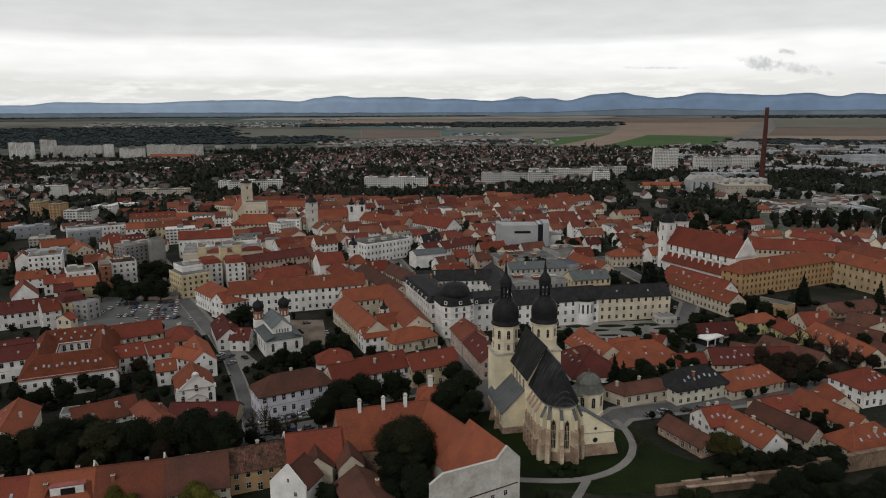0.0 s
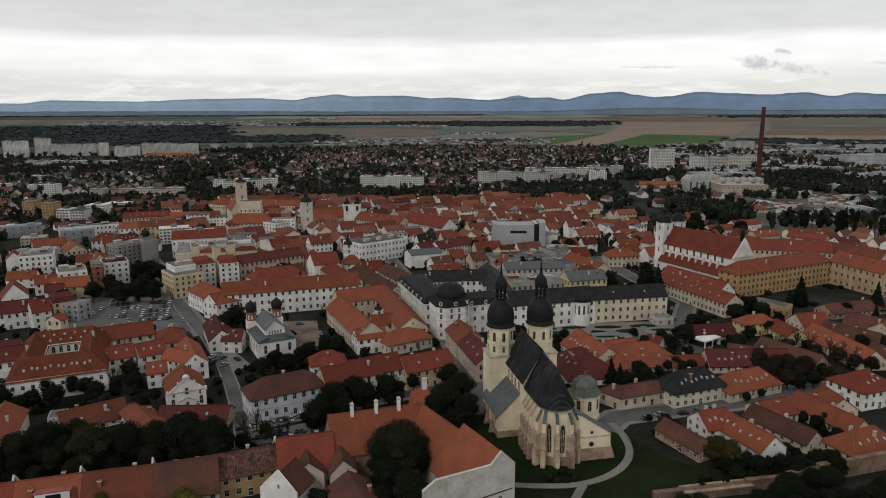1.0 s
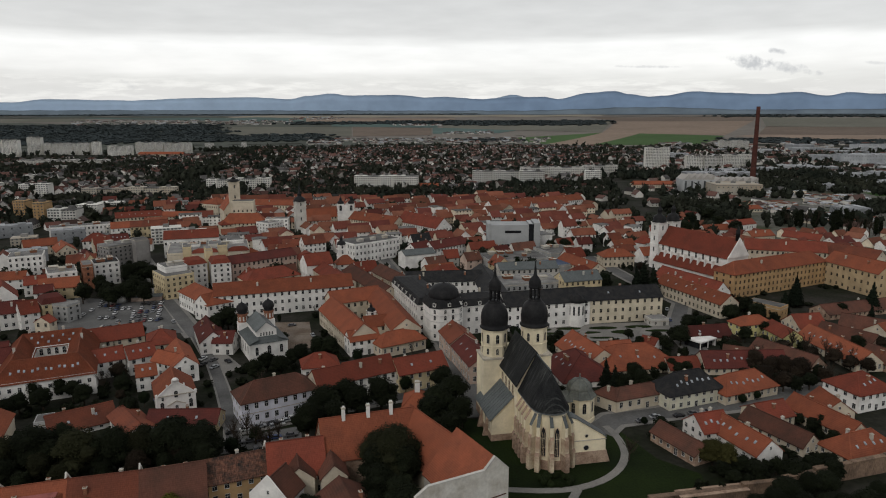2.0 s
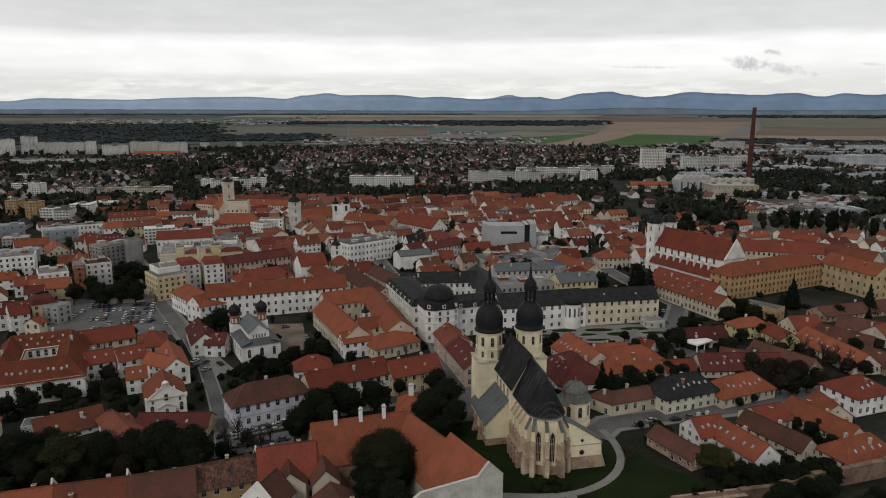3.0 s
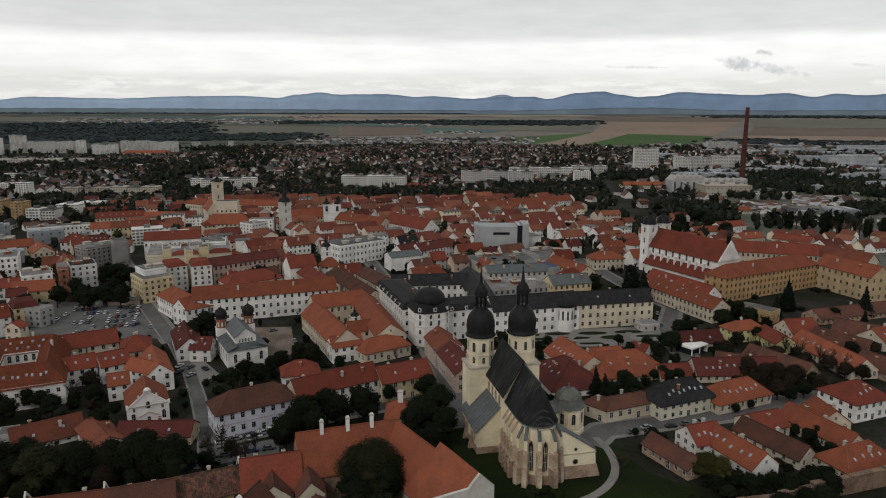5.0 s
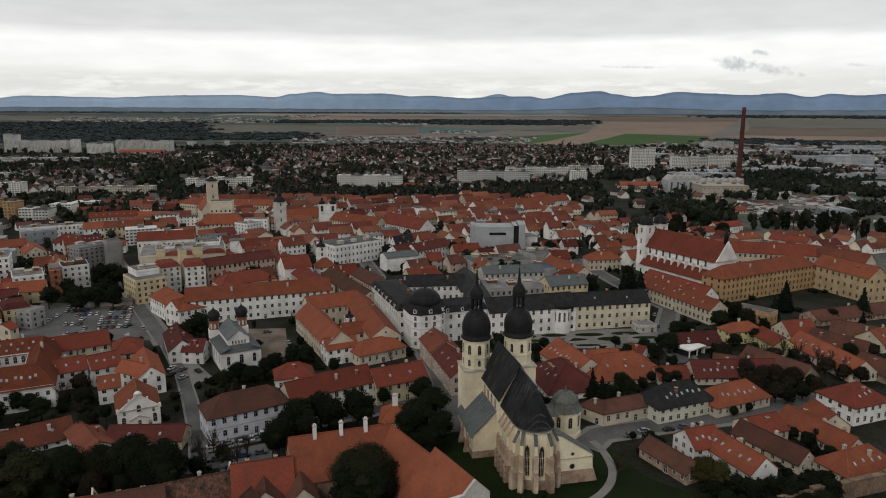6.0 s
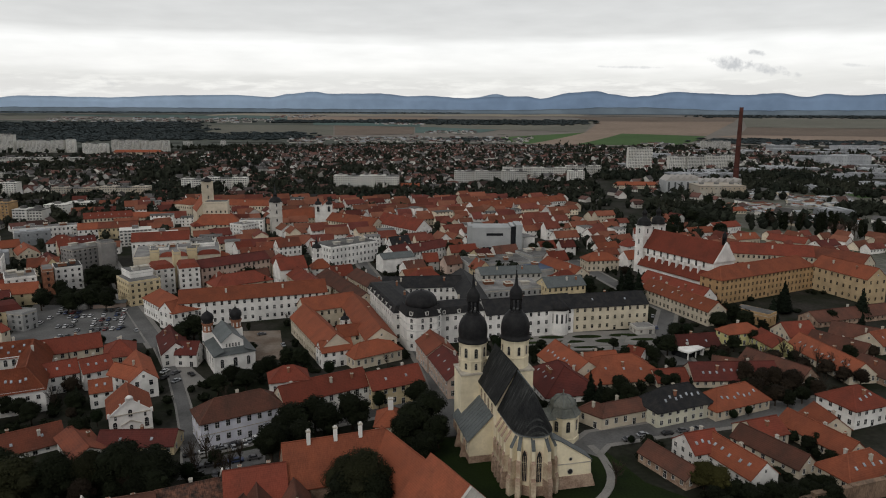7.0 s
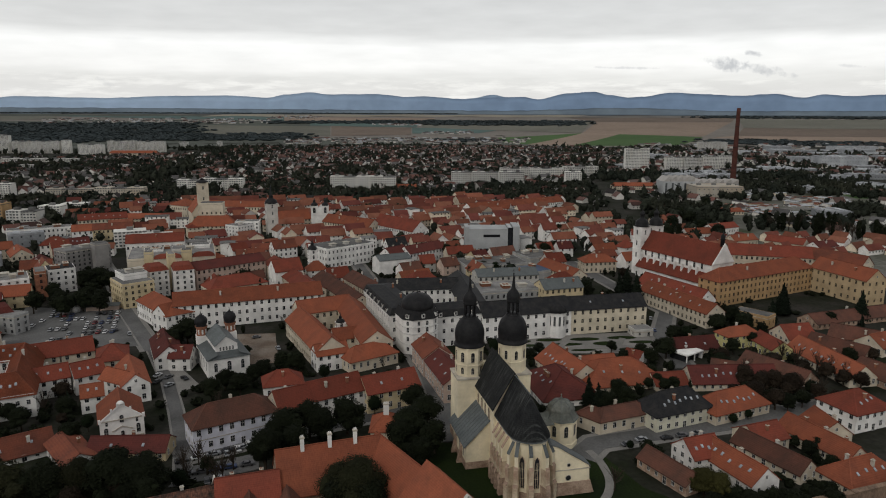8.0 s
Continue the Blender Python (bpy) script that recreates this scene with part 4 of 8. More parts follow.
    for i in range(6):
        bm.faces.new((a[i], b[i], b[(i + 1) % 6], a[(i + 1) % 6]))
    bmesh.ops.recalc_face_normals(bm, faces=bm.faces[:])
    sa = part("sacristy", bm, "church_cream", c, "cream sacristy with battered corner")
    bm = bmesh.new()
    q = [(5.5, -0.4), (19.5, -0.4), (18.1, 4.2), (5.5, 4.2)]
    a = [bm.verts.new((x, -41.75, z)) for x, z in q]
    b = [bm.verts.new((x, -37.1, z)) for x, z in q]
    bm.faces.new(a)
    bm.faces.new(b[::-1])
    for i in range(4):
        bm.faces.new((a[i], b[i], b[(i + 1) % 4], a[(i + 1) % 4]))
    bmesh.ops.recalc_face_normals(bm, faces=bm.faces[:])
    part("plinth", bm, "stone", sa, "brown stone plinth")
    bm = bmesh.new()
    slab(bm, [(17.9, -42.1, 9.0), (17.9, -36.9, 9.0), (7.6, -36.9, 15.9), (7.6, -42.1, 15.9)], 0.25)
    slab(bm, [(7.6, -42.1, 15.9), (7.6, -36.9, 15.9), (5.4, -36.9, 16.7), (5.4, -42.1, 16.7)], 0.25)
    box(bm, 5.5, 17.9, -41.85, -41.63, 8.0, 8.25, 1)
    bmesh.ops.recalc_face_normals(bm, faces=bm.faces[:])
    part("roof", bm, ["zinc", "trim_stone"], sa, "grey metal lean-to roof")
    for z, r in ((5.6, 0.75), (9.6, 0.42)):
        bm = bmesh.new()
        lathe(bm, [(r + 0.2, 0), (r + 0.2, 0.1), (r, 0.12)], 16)
        lathe(bm, [(r, 0.1), (r, 0.14)], 16, mi=1)
        o = part("round_window", bm, ["trim_stone", "glass"], sa)
        o.matrix_basis = pose(11.2, -41.62, z, 90, 0, 0)
    # eight-sided chapel
    bm = bmesh.new()
    ox, oy = 21.6, -10.4
    lathe(bm, [(5.75, -0.4), (5.75, 1.6), (5.45, 1.7), (5.45, 8.8), (5.8, 9.0), (5.8, 9.6), (5.4, 9.8)], 8, ox, oy, 0, False, 0.5)
    box(bm, 6.0, ox - 5, -14.5, -6.0, -0.4, 8.6)
    oc = part("chapel", bm, "church_cream", c, "octagonal cream chapel")
    bm = bmesh.new()
    lathe(bm, [(6.2, 9.5), (5.9, 9.9), (4.9, 11.0), (4.4, 11.9), (4.2, 12.2), (4.6, 12.3), (4.5, 13.0), (3.9, 14.1), (2.8, 15.0), (1.5, 15.6), (0.5, 15.8), (0.3, 16.3), (0.1, 16.9), (0.3, 17.2), (0.05, 17.6)], 8, ox, oy, 0, False, 0.5)
    slab(bm, [(6.4, -15, 9.0), (ox - 4, -15, 9.0), (ox - 4, -10.2, 11.4), (6.4, -10.2, 11.4)], 0.2)
    dome = part("dome", bm, "zinc_old", oc, "grey ribbed metal dome in two tiers")
    for i in range(8):
        a = math.pi / 4 * (i + 0.5)
        for (r0, z0), (r1, z1) in (((4.6, 12.35), (3.95, 14.15)), ((3.95, 14.15), (2.8, 15.05)), ((2.8, 15.05), (0.6, 15.85)), ((6.0, 9.9), (4.4, 12.0))):
            bm = bmesh.new()
            bar(bm, (ox + r0 * math.cos(a), oy + r0 * math.sin(a), z0), (ox + r1 * math.cos(a), oy + r1 * math.sin(a), z1), 0.16, 0.16)
            part("rib", bm, "zinc", dome)
    for i in range(8):
        a = math.pi / 4 * i
        o = part("window", window_mesh(1.3, 3.0, True, "trim_stone"), None, oc)
        o.matrix_basis = pose(ox + 5.06 * math.cos(a), oy + 5.06 * math.sin(a), 4.2, 0, 0, 90 + math.degrees(a))


great_church()


def lopsided_wing():
    """The gable-ended wing whose long slope falls to one side."""
    w = thing("house", 19.1, 182.2, -63.6, "large old house wing with orange roof and weathered white gable", "house")
    FOOT.append((17, 186, -63.6, 24, 26))
    hx, zr = 10.4, 19.6
    prof = [(-11.0, -0.4), (3.7, -0.4), (3.7, 15.9), (0, zr - 0.2), (-11.0, 8.4)]
    bm = bmesh.new()
    a = [bm.verts.new((-hx, y, z)) for y, z in prof]
    b = [bm.verts.new((hx - 0.7, y, z)) for y, z in prof]
    bm.faces.new(a[::-1])
    bm.faces.new(b)
    for i in range(5):
        bm.faces.new((a[i], a[(i + 1) % 5], b[(i + 1) % 5], b[i]))
    bmesh.ops.recalc_face_normals(bm, faces=bm.faces[:])
    part("wall", bm, "blotched", w, "blotched white plaster wall")
    # fire wall with a level top, a steep peak and a cut corner
    face = [(-24.4, -0.4), (3.8, -0.4), (3.8, 15.8), (-0.5, 20.2), (-3.8, 17.0), (-20.6, 17.3), (-24.4, 15.2)]
    bm = bmesh.new()
    a = [bm.verts.new((hx - 0.7, y, z)) for y, z in face]
    b = [bm.verts.new((hx, y, z)) for y, z in face]
    bm.faces.new(a[::-1])
    bm.faces.new(b)
    for i in range(7):
        bm.faces.new((a[i], a[(i + 1) % 7], b[(i + 1) % 7], b[i]))
    bmesh.ops.recalc_face_normals(bm, faces=bm.faces[:])
    part("gable_wall", bm, "blotched", w, "blotched white plaster fire wall")
    for (y0, z0), (y1, z1) in zip(face[2:], face[3:]):
        bm = bmesh.new()
        bar(bm, (hx - 0.35, y0, z0 + 0.06), (hx - 0.35, y1, z1 + 0.06), 0.9, 0.22)
        part("coping", bm, "oldwhite", w)
    bm = bmesh.new()
    bar(bm, (hx + 0.06, -14.0, 8.3), (hx + 0.06, 3.0, 8.6), 0.14, 0.3)
    part("ledge", bm, "tile_old", w, "brown string course")
    bm = bmesh.new()
    pr = [(-11.6, 8.15), (0, zr + 0.15), (4.2, 15.7), (4.2, 15.4), (0, zr - 0.13), (-11.6, 7.85)]
    a = [bm.verts.new((-hx - 0.2, y, z)) for y, z in pr]
    b = [bm.verts.new((hx - 0.72, y, z)) for y, z in pr]
    for i in range(6):
        bm.faces.new((a[i], b[i], b[(i + 1) % 6], a[(i + 1) % 6]))
    for e in (a, b):
        bm.faces.new((e[0], e[1], e[4], e[5]))
        bm.faces.new((e[1], e[2], e[3], e[4]))
    bmesh.ops.recalc_face_normals(bm, faces=bm.faces[:])
    part("roof", bm, "tile_orange", w)
    for u, z in ((-5.2, 5.6), (-1.0, 5.9), (-0.2, 2.0), (-10, 2.4), (-15, 4.0), (-19.0, 5.0)):
        o = part("window", window_mesh(1.1, 1.5), None, w)
        o.matrix_basis = pose(hx + 0.03, u, z, 0, 0, 90)


lopsided_wing()


def prayer_front(h):
    """Scrolled gable, pediment and arched windows on the front of the prayer house."""
    y = -8.52
    bm = bmesh.new()
    for s in (-1, 1):
        bar(bm, (7.0 * s, y, 8.7), (0, y, 14.2), 0.5, 0.45)
        box(bm, min(6.3 * s, 7.1 * s), max(6.3 * s, 7.1 * s), y - 0.3, y + 0.4, 8.6, 10.0)
        box(bm, min(2.6 * s, 3.2 * s), max(2.6 * s, 3.2 * s), y - 0.2, y + 0.3, 11.6, 13.0)
    box(bm, -1.3, 1.3, y - 0.2, y + 0.4, 13.0, 14.6)
    lathe(bm, [(1.2, 14.5), (1.1, 14.9), (0.7, 15.3), (0.1, 15.5)], 10, 0, y + 0.1)
    part("gable_top", bm, "white", h, "scrolled white gable crest")
    bm = bmesh.new()
    bar(bm, (-3.2, y - 0.12, 5.2), (0, y - 0.12, 6.6), 0.3, 0.3)
    bar(bm, (3.2, y - 0.12, 5.2), (0, y - 0.12, 6.6), 0.3, 0.3)
    bar(bm, (-6.5, y - 0.1, 2.6), (6.5, y - 0.1, 2.6), 0.25, 0.25)
    bar(bm, (-6.7, y - 0.1, 9.0), (6.7, y - 0.1, 9.0), 0.3, 0.35)
    part("pediment", bm, "trim_stone", h)
    for x, z, w, hh in ((-4.9, 3.6, 1.2, 2.4), (4.9, 3.6, 1.2, 2.4), (0, 8.0, 1.2, 1.8), (-4.6, 7.4, 0.7, 1.3), (4.6, 7.4, 0.7, 1.3), (-4.9, 0.3, 1.2, 1.5), (4.9, 0.3, 1.2, 1.5), (0, 3.4, 1.0, 1.0)):
        o = part("window", window_mesh(w, hh, True), None, h)
        o.matrix_basis = pose(x, y - 0.02, z)



# ---- synagogue-like domed building with two brick turrets ----
def turret_house():
    c = thing("synagogue", -67.0, 316.0, 25.0, "white hall with grey metal roof and two brick onion turrets", "synagogue")
    FOOT.append((-67, 316, 25, 26, 30))
    bm = bmesh.new()
    box(bm, -8.5, 8.5, -12, 11, -0.4, 8.6)
    part("wall", bm, "white", c)
    bm = bmesh.new()
    for s in (-1, 1):
        slab(bm, [(9.0 * s, -12.5, 8.5), (9.0 * s, 11.2, 8.5), (4.4 * s, 11.2, 10.4), (4.4 * s, -12.5, 10.4)], 0.25)
    slab(bm, [(-9.0, -12.5, 8.5), (9.0, -12.5, 8.5), (4.6, -8.6, 10.4), (-4.6, -8.6, 10.4)], 0.25)
    bmesh.ops.recalc_face_normals(bm, faces=bm.faces[:])
    part("aisle_roof", bm, "zinc", c)
    bm = bmesh.new()
    pf = [(-4.5, 8), (4.5, 8), (4.5, 13.2), (0, 16.6), (-4.5, 13.2)]
    a = [bm.verts.new((x, -8.4, z)) for x, z in pf]
    b = [bm.verts.new((x, 11.4, z)) for x, z in pf]
    bm.faces.new(a)
    bm.faces.new(b[::-1])
    for i in range(5):
        bm.faces.new((a[i], b[i], b[(i + 1) % 5], a[(i + 1) % 5]))
    bmesh.ops.recalc_face_normals(bm, faces=bm.faces[:])
    up = part("clerestory", bm, "white", c)
    bm = bmesh.new()
    for s in (-1, 1):
        slab(bm, [(5.0 * s, -8.8, 12.9), (5.0 * s, 11.7, 12.9), (0, 11.7, 16.9), (0, -8.8, 16.9)], 0.22)
    bmesh.ops.recalc_face_normals(bm, faces=bm.faces[:])
    part("roof", bm, "zinc", up, "grey-green metal gable roof")
    for i in range(5):
        o = part("window", window_mesh(0.6, 1.2, True), None, up)
        o.matrix_basis = pose(-2.6 + 1.3 * i, -8.42, 10.6)
    for x, r in ((-5.5, 1.3), (0, 1.6), (5.5, 1.3)):
        o = part("window", window_mesh(r, 3.0, True), None, c)
        o.matrix_basis = pose(x, -12.03, 3.0)
    for x in (-8.52, 8.52):
        for y in (-8, -3, 2, 7):
            o = part("window", window_mesh(1.2, 3.0, True), None, c)
            o.matrix_basis = pose(x, y, 3.0, 0, 0, 90 if x > 0 else -90)
    for s in (-1, 1):
        bm = bmesh.new()
        box(bm, 6.2 * s - 2.3, 6.2 * s + 2.3, 9.6, 14.2, -0.4, 12.5, 0)
        lathe(bm, [(2.3, 12.4), (2.3, 16.0), (2.7, 16.1), (2.7, 16.6)], 8, 6.2 * s, 11.9, 1, False, 0.5)
        for i in range(8):
            a = math.pi / 4 * i
            box(bm, -0.35, 0.35, -0.06, 0.02, 13.2, 15.2, 2, Matrix.Translation((6.2 * s + 2.14 * math.cos(a), 11.9 + 2.14 * math.sin(a), 0)) @ Matrix.Rotation(a + math.pi / 2, 4, "Z"))
        tw = part("turret", bm, ["white", "brick", "frame_white"], c, "octagonal red brick turret with pale niches")
        bm = bmesh.new()
        lathe(bm, [(2.4, 16.6), (2.1, 17.0), (2.75, 18.2), (2.8, 19.2), (2.3, 20.4), (1.3, 21.2), (0.5, 21.7), (0.15, 22.4), (0.05, 23.6)], 16, 6.2 * s, 11.9)
        part("dome", bm, "copper_black", tw, "dark onion dome")


turret_house()


# ---- palace corner pavilion with dome ----
def pavilion():
    c = thing("palace_pavilion", 18.2, 335.0, 16.0, "white corner pavilion of the palace with dark dome", "palace")
    FOOT.append((18.2, 335, 16, 20, 20))
    bm = bmesh.new()
    q = [(-8.5, -5), (-5, -8.5), (5, -8.5), (8.5, -5), (8.5, 7), (-8.5, 7)]
    prism(bm, q, -0.4, 16.6)
    part("wall", bm, "white", c)
    for z in (4.9, 9.8, 13.0, 16.3):
        bm = bmesh.new()
        prism(bm, [(x * 1.025, y * 1.025) for x, y in q], z - 0.2, z + 0.2)
        part("cornice", bm, "frame_white", c)
    bm = bmesh.new()
    v0 = [(x * 1.06, y * 1.06) for x, y in q]
    v1 = [(x * 0.86, y * 0.86) for x, y in q]
    for i in range(6):
        j = (i + 1) % 6
        bm.faces.new([bm.verts.new(p) for p in ((*v0[i], 16.5), (*v0[j], 16.5), (*v1[j], 20.6), (*v1[i], 20.6))])
    bm.faces.new([bm.verts.new((*p, 20.6)) for p in v1])
    part("mansard", bm, "slate", c)
    bm = bmesh.new()
    lathe(bm, [(7.4, 20.4), (7.6, 20.8), (7.5, 22.2), (6.9, 24.0), (5.6, 25.6), (3.4, 26.7), (1.0, 27.1), (0.5, 27.2), (0.3, 27.8), (0.06, 28.4)], 24, 0, -0.5)
    part("dome", bm, "copper_black", c, "broad dark sheet-metal dome")
    for (xa, ya), (xb, yb) in zip(q[:4], q[1:5]):
        a = math.atan2(yb - ya, xb - xa)
        mx, my = (xa + xb) / 2, (ya + yb) / 2
        n = 2 if abs(xb - xa) > 6 or abs(yb - ya) > 8 else 1
        for z, h in ((1.8, 1.7), (6.4, 1.9), (10.6, 1.5), (13.8, 1.2)):
            for i in range(n):
                off = (i - (n - 1) / 2) * 4.0
                o = part("window", window_mesh(1.2, h, z > 10), None, c)
                o.matrix_basis = pose(mx + off * math.cos(a), my + off * math.sin(a), z, 0, 0, math.degrees(a))
        o = part("dormer", dormer_mesh(), None, c)
        o.matrix_basis = pose(mx * 0.97, my * 0.97, 17.3, 0, 0, math.degrees(a))


pavilion()


# ---- white church of the monastery ----
def abbey_church():
    c = thing("church", 199.0, 452.2, -66.4, "white baroque church with red roof and two towers", "church")
    FOOT.append((199, 452, -66.4, 62, 34))
    bm = bmesh.new()
    pf = [(-9, -0.4), (9, -0.4), (9, 19), (0, 30), (-9, 19)]
    a = [bm.verts.new((-30, y, z)) for y, z in pf]
    b = [bm.verts.new((30, y, z)) for y, z in pf]
    bm.faces.new(a[::-1])
    bm.faces.new(b)
    for i in range(5):
        bm.faces.new((a[i], a[(i + 1) % 5], b[(i + 1) % 5], b[i]))
    box(bm, -30, 26, -13.5, -8.9, -0.4, 7.0)
    part("wall", bm, "white", c)
    bm = bmesh.new()
    for s in (-1, 1):
        slab(bm, [(-30.3, 9.8 * s, 18.2), (29.6, 9.8 * s, 18.2), (29.6, 0, 30.3), (-30.3, 0, 30.3)], 0.3)
    slab(bm, [(-30.0, -14.4, 6.6), (26.3, -14.4, 6.6), (26.3, -9.0, 12.6), (-30.0, -9.0, 12.6)], 0.25)
    bmesh.ops.recalc_face_normals(bm, faces=bm.faces[:])
    part("roof", bm, "tile_red", c, "long red tiled roof")
    bm = bmesh.new()
    v = [(30.2, -9.6, 18.6), (30.2, 9.6, 18.6), (30.2, 0, 31.2)]
    for x0 in (30.0, 30.7):
        bm.faces.new([bm.verts.new((x0, y, z)) for _, y, z in v])
    for k in range(3):
        (_, y0, z0), (_, y1, z1) = v[k], v[(k + 1) % 3]
        bm.faces.new([bm.verts.new(p) for p in ((30.0, y0, z0), (30.7, y0, z0), (30.7, y1, z1), (30.0, y1, z1))])
    bmesh.ops.recalc_face_normals(bm, faces=bm.faces[:])
    part("gable", bm, "white", c)
    bm = bmesh.new()
    lathe(bm, [(1.3, 28), (1.3, 33), (1.6, 33.2), (1.2, 34.2), (1.5, 35.4), (0.5, 36.6), (0.1, 38.5)], 10, 28.5, 0, 0)
    part("ridge_turret", bm, "copper_black", c)
    for i in range(9):
        o = part("window", window_mesh(1.5, 3.2, True), None, c)
        o.matrix_basis = pose(-26 + 6 * i, -9.03, 14.2)
        bm = bmesh.new()
        box(bm, -29 + 6 * i, -28.2 + 6 * i, -11.2, -9.0, -0.4, 15.0)
        part("buttress", bm, "white", c)
    for y in (-6.5, 6.5):
        bm = bmesh.new()
        box(bm, -37.5, -30, y - 3.8, y + 3.8, -0.4, 33.0)
        for z in (17, 25, 32.4):
            box(bm, -37.8, -29.7, y - 4.1, y + 4.1, z, z + 0.6)
        tw = part("tower", bm, "white", c, "square white bell tower")
        bm = bmesh.new()
        lathe(bm, [(5.2, 33.0), (4.4, 33.8), (4.5, 35.4), (3.6, 37.2), (2.0, 38.2), (1.5, 38.6), (1.5, 40.6), (1.9, 41.0), (1.6, 42.2), (0.7, 43.2), (0.2, 44.5), (0.05, 47.0)], 16, -33.75, y)
        part("dome", bm, "copper_black", tw, "dark onion dome")
        for x, yy, a in ((-33.75, y - 3.83, 0), (-29.97, y, 90), (-37.53, y, -90)):
            for z in (12, 20, 27.5):
                o = part("window", window_mesh(1.2, 2.6, True), None, tw)
                o.matrix_basis = pose(x, yy, z, 0, 0, a)


abbey_church()


# ---- towers of the old town ----
def town_tower(x, y, w, h, wall, label, spire=8.0, rot=20.0, cap=1.0):
    c = thing("town_tower", x, y, rot, label, "tower")
    FOOT.append((x, y, rot, w + 2, w + 2))
    bm = bmesh.new()
    box(bm, -w / 2, w / 2, -w / 2, w / 2, -0.4, h)
    for z in (h * 0.55, h * 0.8, h - 0.3):
        box(bm, -w / 2 - 0.3, w / 2 + 0.3, -w / 2 - 0.3, w / 2 + 0.3, z, z + 0.5)
    part("shaft", bm, wall, c)
    bm = bmesh.new()
    k, c2 = w / 8, w / 8 * cap
    lathe(bm, [(5.2 * k, h), (4.6 * k, h + 0.8 * c2), (4.4 * k, h + 2 * c2), (3.0 * k, h + 3.6 * c2), (1.6 * k, h + 4.2 * c2), (1.6 * k, h + 5.6 * c2), (1.9 * k, h + 6 * c2), (0.8 * k, h + 7 * c2), (0.1, h + max(spire, 8 * c2))], 12)
    part("dome", bm, "copper_black", c, "dark helm roof")
    for z in (h * 0.4, h * 0.66, h * 0.87):
        for a, p in ((0, (0, -w / 2 - 0.03)), (-90, (-w / 2 - 0.03, 0)), (90, (w / 2 + 0.03, 0))):
            o = part("window", window_mesh(1.2, 2.2, True), None, c)
            o.matrix_basis = pose(*p, z, 0, 0, a)


town_tower(-98.7, 648, 9.6, 29.1, "oldwhite", "pale stone town clock tower with dark helm", 17, 20, 0.9)
town_tower(-163.0, 668, 9.5, 46, "cream", "cream church tower with low dark cap", 4, 20, 0.45)
house(-171, 682, 112, 30, 16, 19, 11, "gable", "cream", "tile_orange", 2, chim=0)
house(-151.8, 655, 4, 19.5, 13, 28.7, 0.6, "flat", "cream", "gravel", 2, chim=0)
house(-149.2, 644.5, 2, 39.7, 14, 11.0, 7.9, "hip", "cream", "tile_orange", 3, chim=2, step=3.4)
house(-118.6, 641.4, 2, 20.4, 12, 13.9, 0.6, "flat", "white", "gravel", 4, chim=0, step=3.0)
town_tower(-46, 488, 5.5, 18, "white", "small white bell tower with dark onion", 8)
town_tower(-17.6, 336.4, 3.6, 13.0, "white", "small white roof lantern with dark onion", 5)


def twin_tower_front(x, y, rot, w, d, h):
    """White church front: two low towers over one body, each with a dark onion."""
    FOOT.append((x, y, rot, w, d))
    c = thing("church", x, y, rot, "white church front with two low onion-topped towers", "church")
    bm = bmesh.new()
    box(bm, -w / 2, w / 2, -d / 2, d / 2, -0.5, h - 1.2)
    for s in (-1, 1):
        box(bm, s * w * 0.31 - w * 0.19, s * w * 0.31 + w * 0.19, -d / 2 - 0.3, d / 2, h - 1.2, h)
        box(bm, s * w * 0.31 - w * 0.20, s * w * 0.31 + w * 0.20, -d / 2 - 0.6, d / 2, h, h + 0.5)
    box(bm, -w / 2 - 0.25, w / 2 + 0.25, -d / 2 - 0.25, d / 2, h * 0.6, h * 0.6 + 0.5)
    part("wall", bm, "white", c)
    for s in (-1, 1):
        bm = bmesh.new()
        u = s * w * 0.31
        lathe(bm, [(3.1, h + 0.5), (3.3, h + 1.6), (2.6, h + 3.0), (1.3, h + 3.9), (1.1, h + 4.9), (1.4, h + 5.4), (0.5, h + 6.4), (0.08, h + 8.6)], 12, u, -d / 2 + 3.2)
        part("onion", bm, "copper_black", c, "dark onion roof")
        o = part("window", window_mesh(2.4, 4.0, True), None, c)
        o.matrix_basis = pose(u, -d / 2 - 0.34, h * 0.7, 0, 0, 0)


twin_tower_front(-59.9, 692, 3, 16.6, 9.0, 20.4)
house(-59.4, 710, 92, 26, 14, 15, 7, "gable", "white", "tile_orange", 2, chim=0)


def palace_apse():
    """The rounded chapel that stands out of the white palace wing."""
    c = thing("palace_chapel", 88.3, 349.0, 4.6, "white rounded palace chapel with dark half-cone roof", "palace")
    bm = bmesh.new()
    lathe(bm, [(4.7, -0.4), (4.7, 12.4), (5.0, 12.5), (5.0, 12.9)], 16, 0, 0, 0, False)
    bmesh.ops.recalc_face_normals(bm, faces=bm.faces[:])
    part("wall", bm, "white", c)
    bm = bmesh.new()
    lathe(bm, [(5.4, 12.8), (3.2, 15.2), (0.2, 17.6)], 16, 0, 0)
    part("roof", bm, "slate", c)
    for a in (-150, -120, -90, -60, -30):
        o = part("window", window_mesh(1.0, 4.2, True), None, c)
        o.matrix_basis = pose(4.72 * math.cos(radians(a)), 4.72 * math.sin(radians(a)), 6.2, 0, 0, a + 90)


palace_apse()


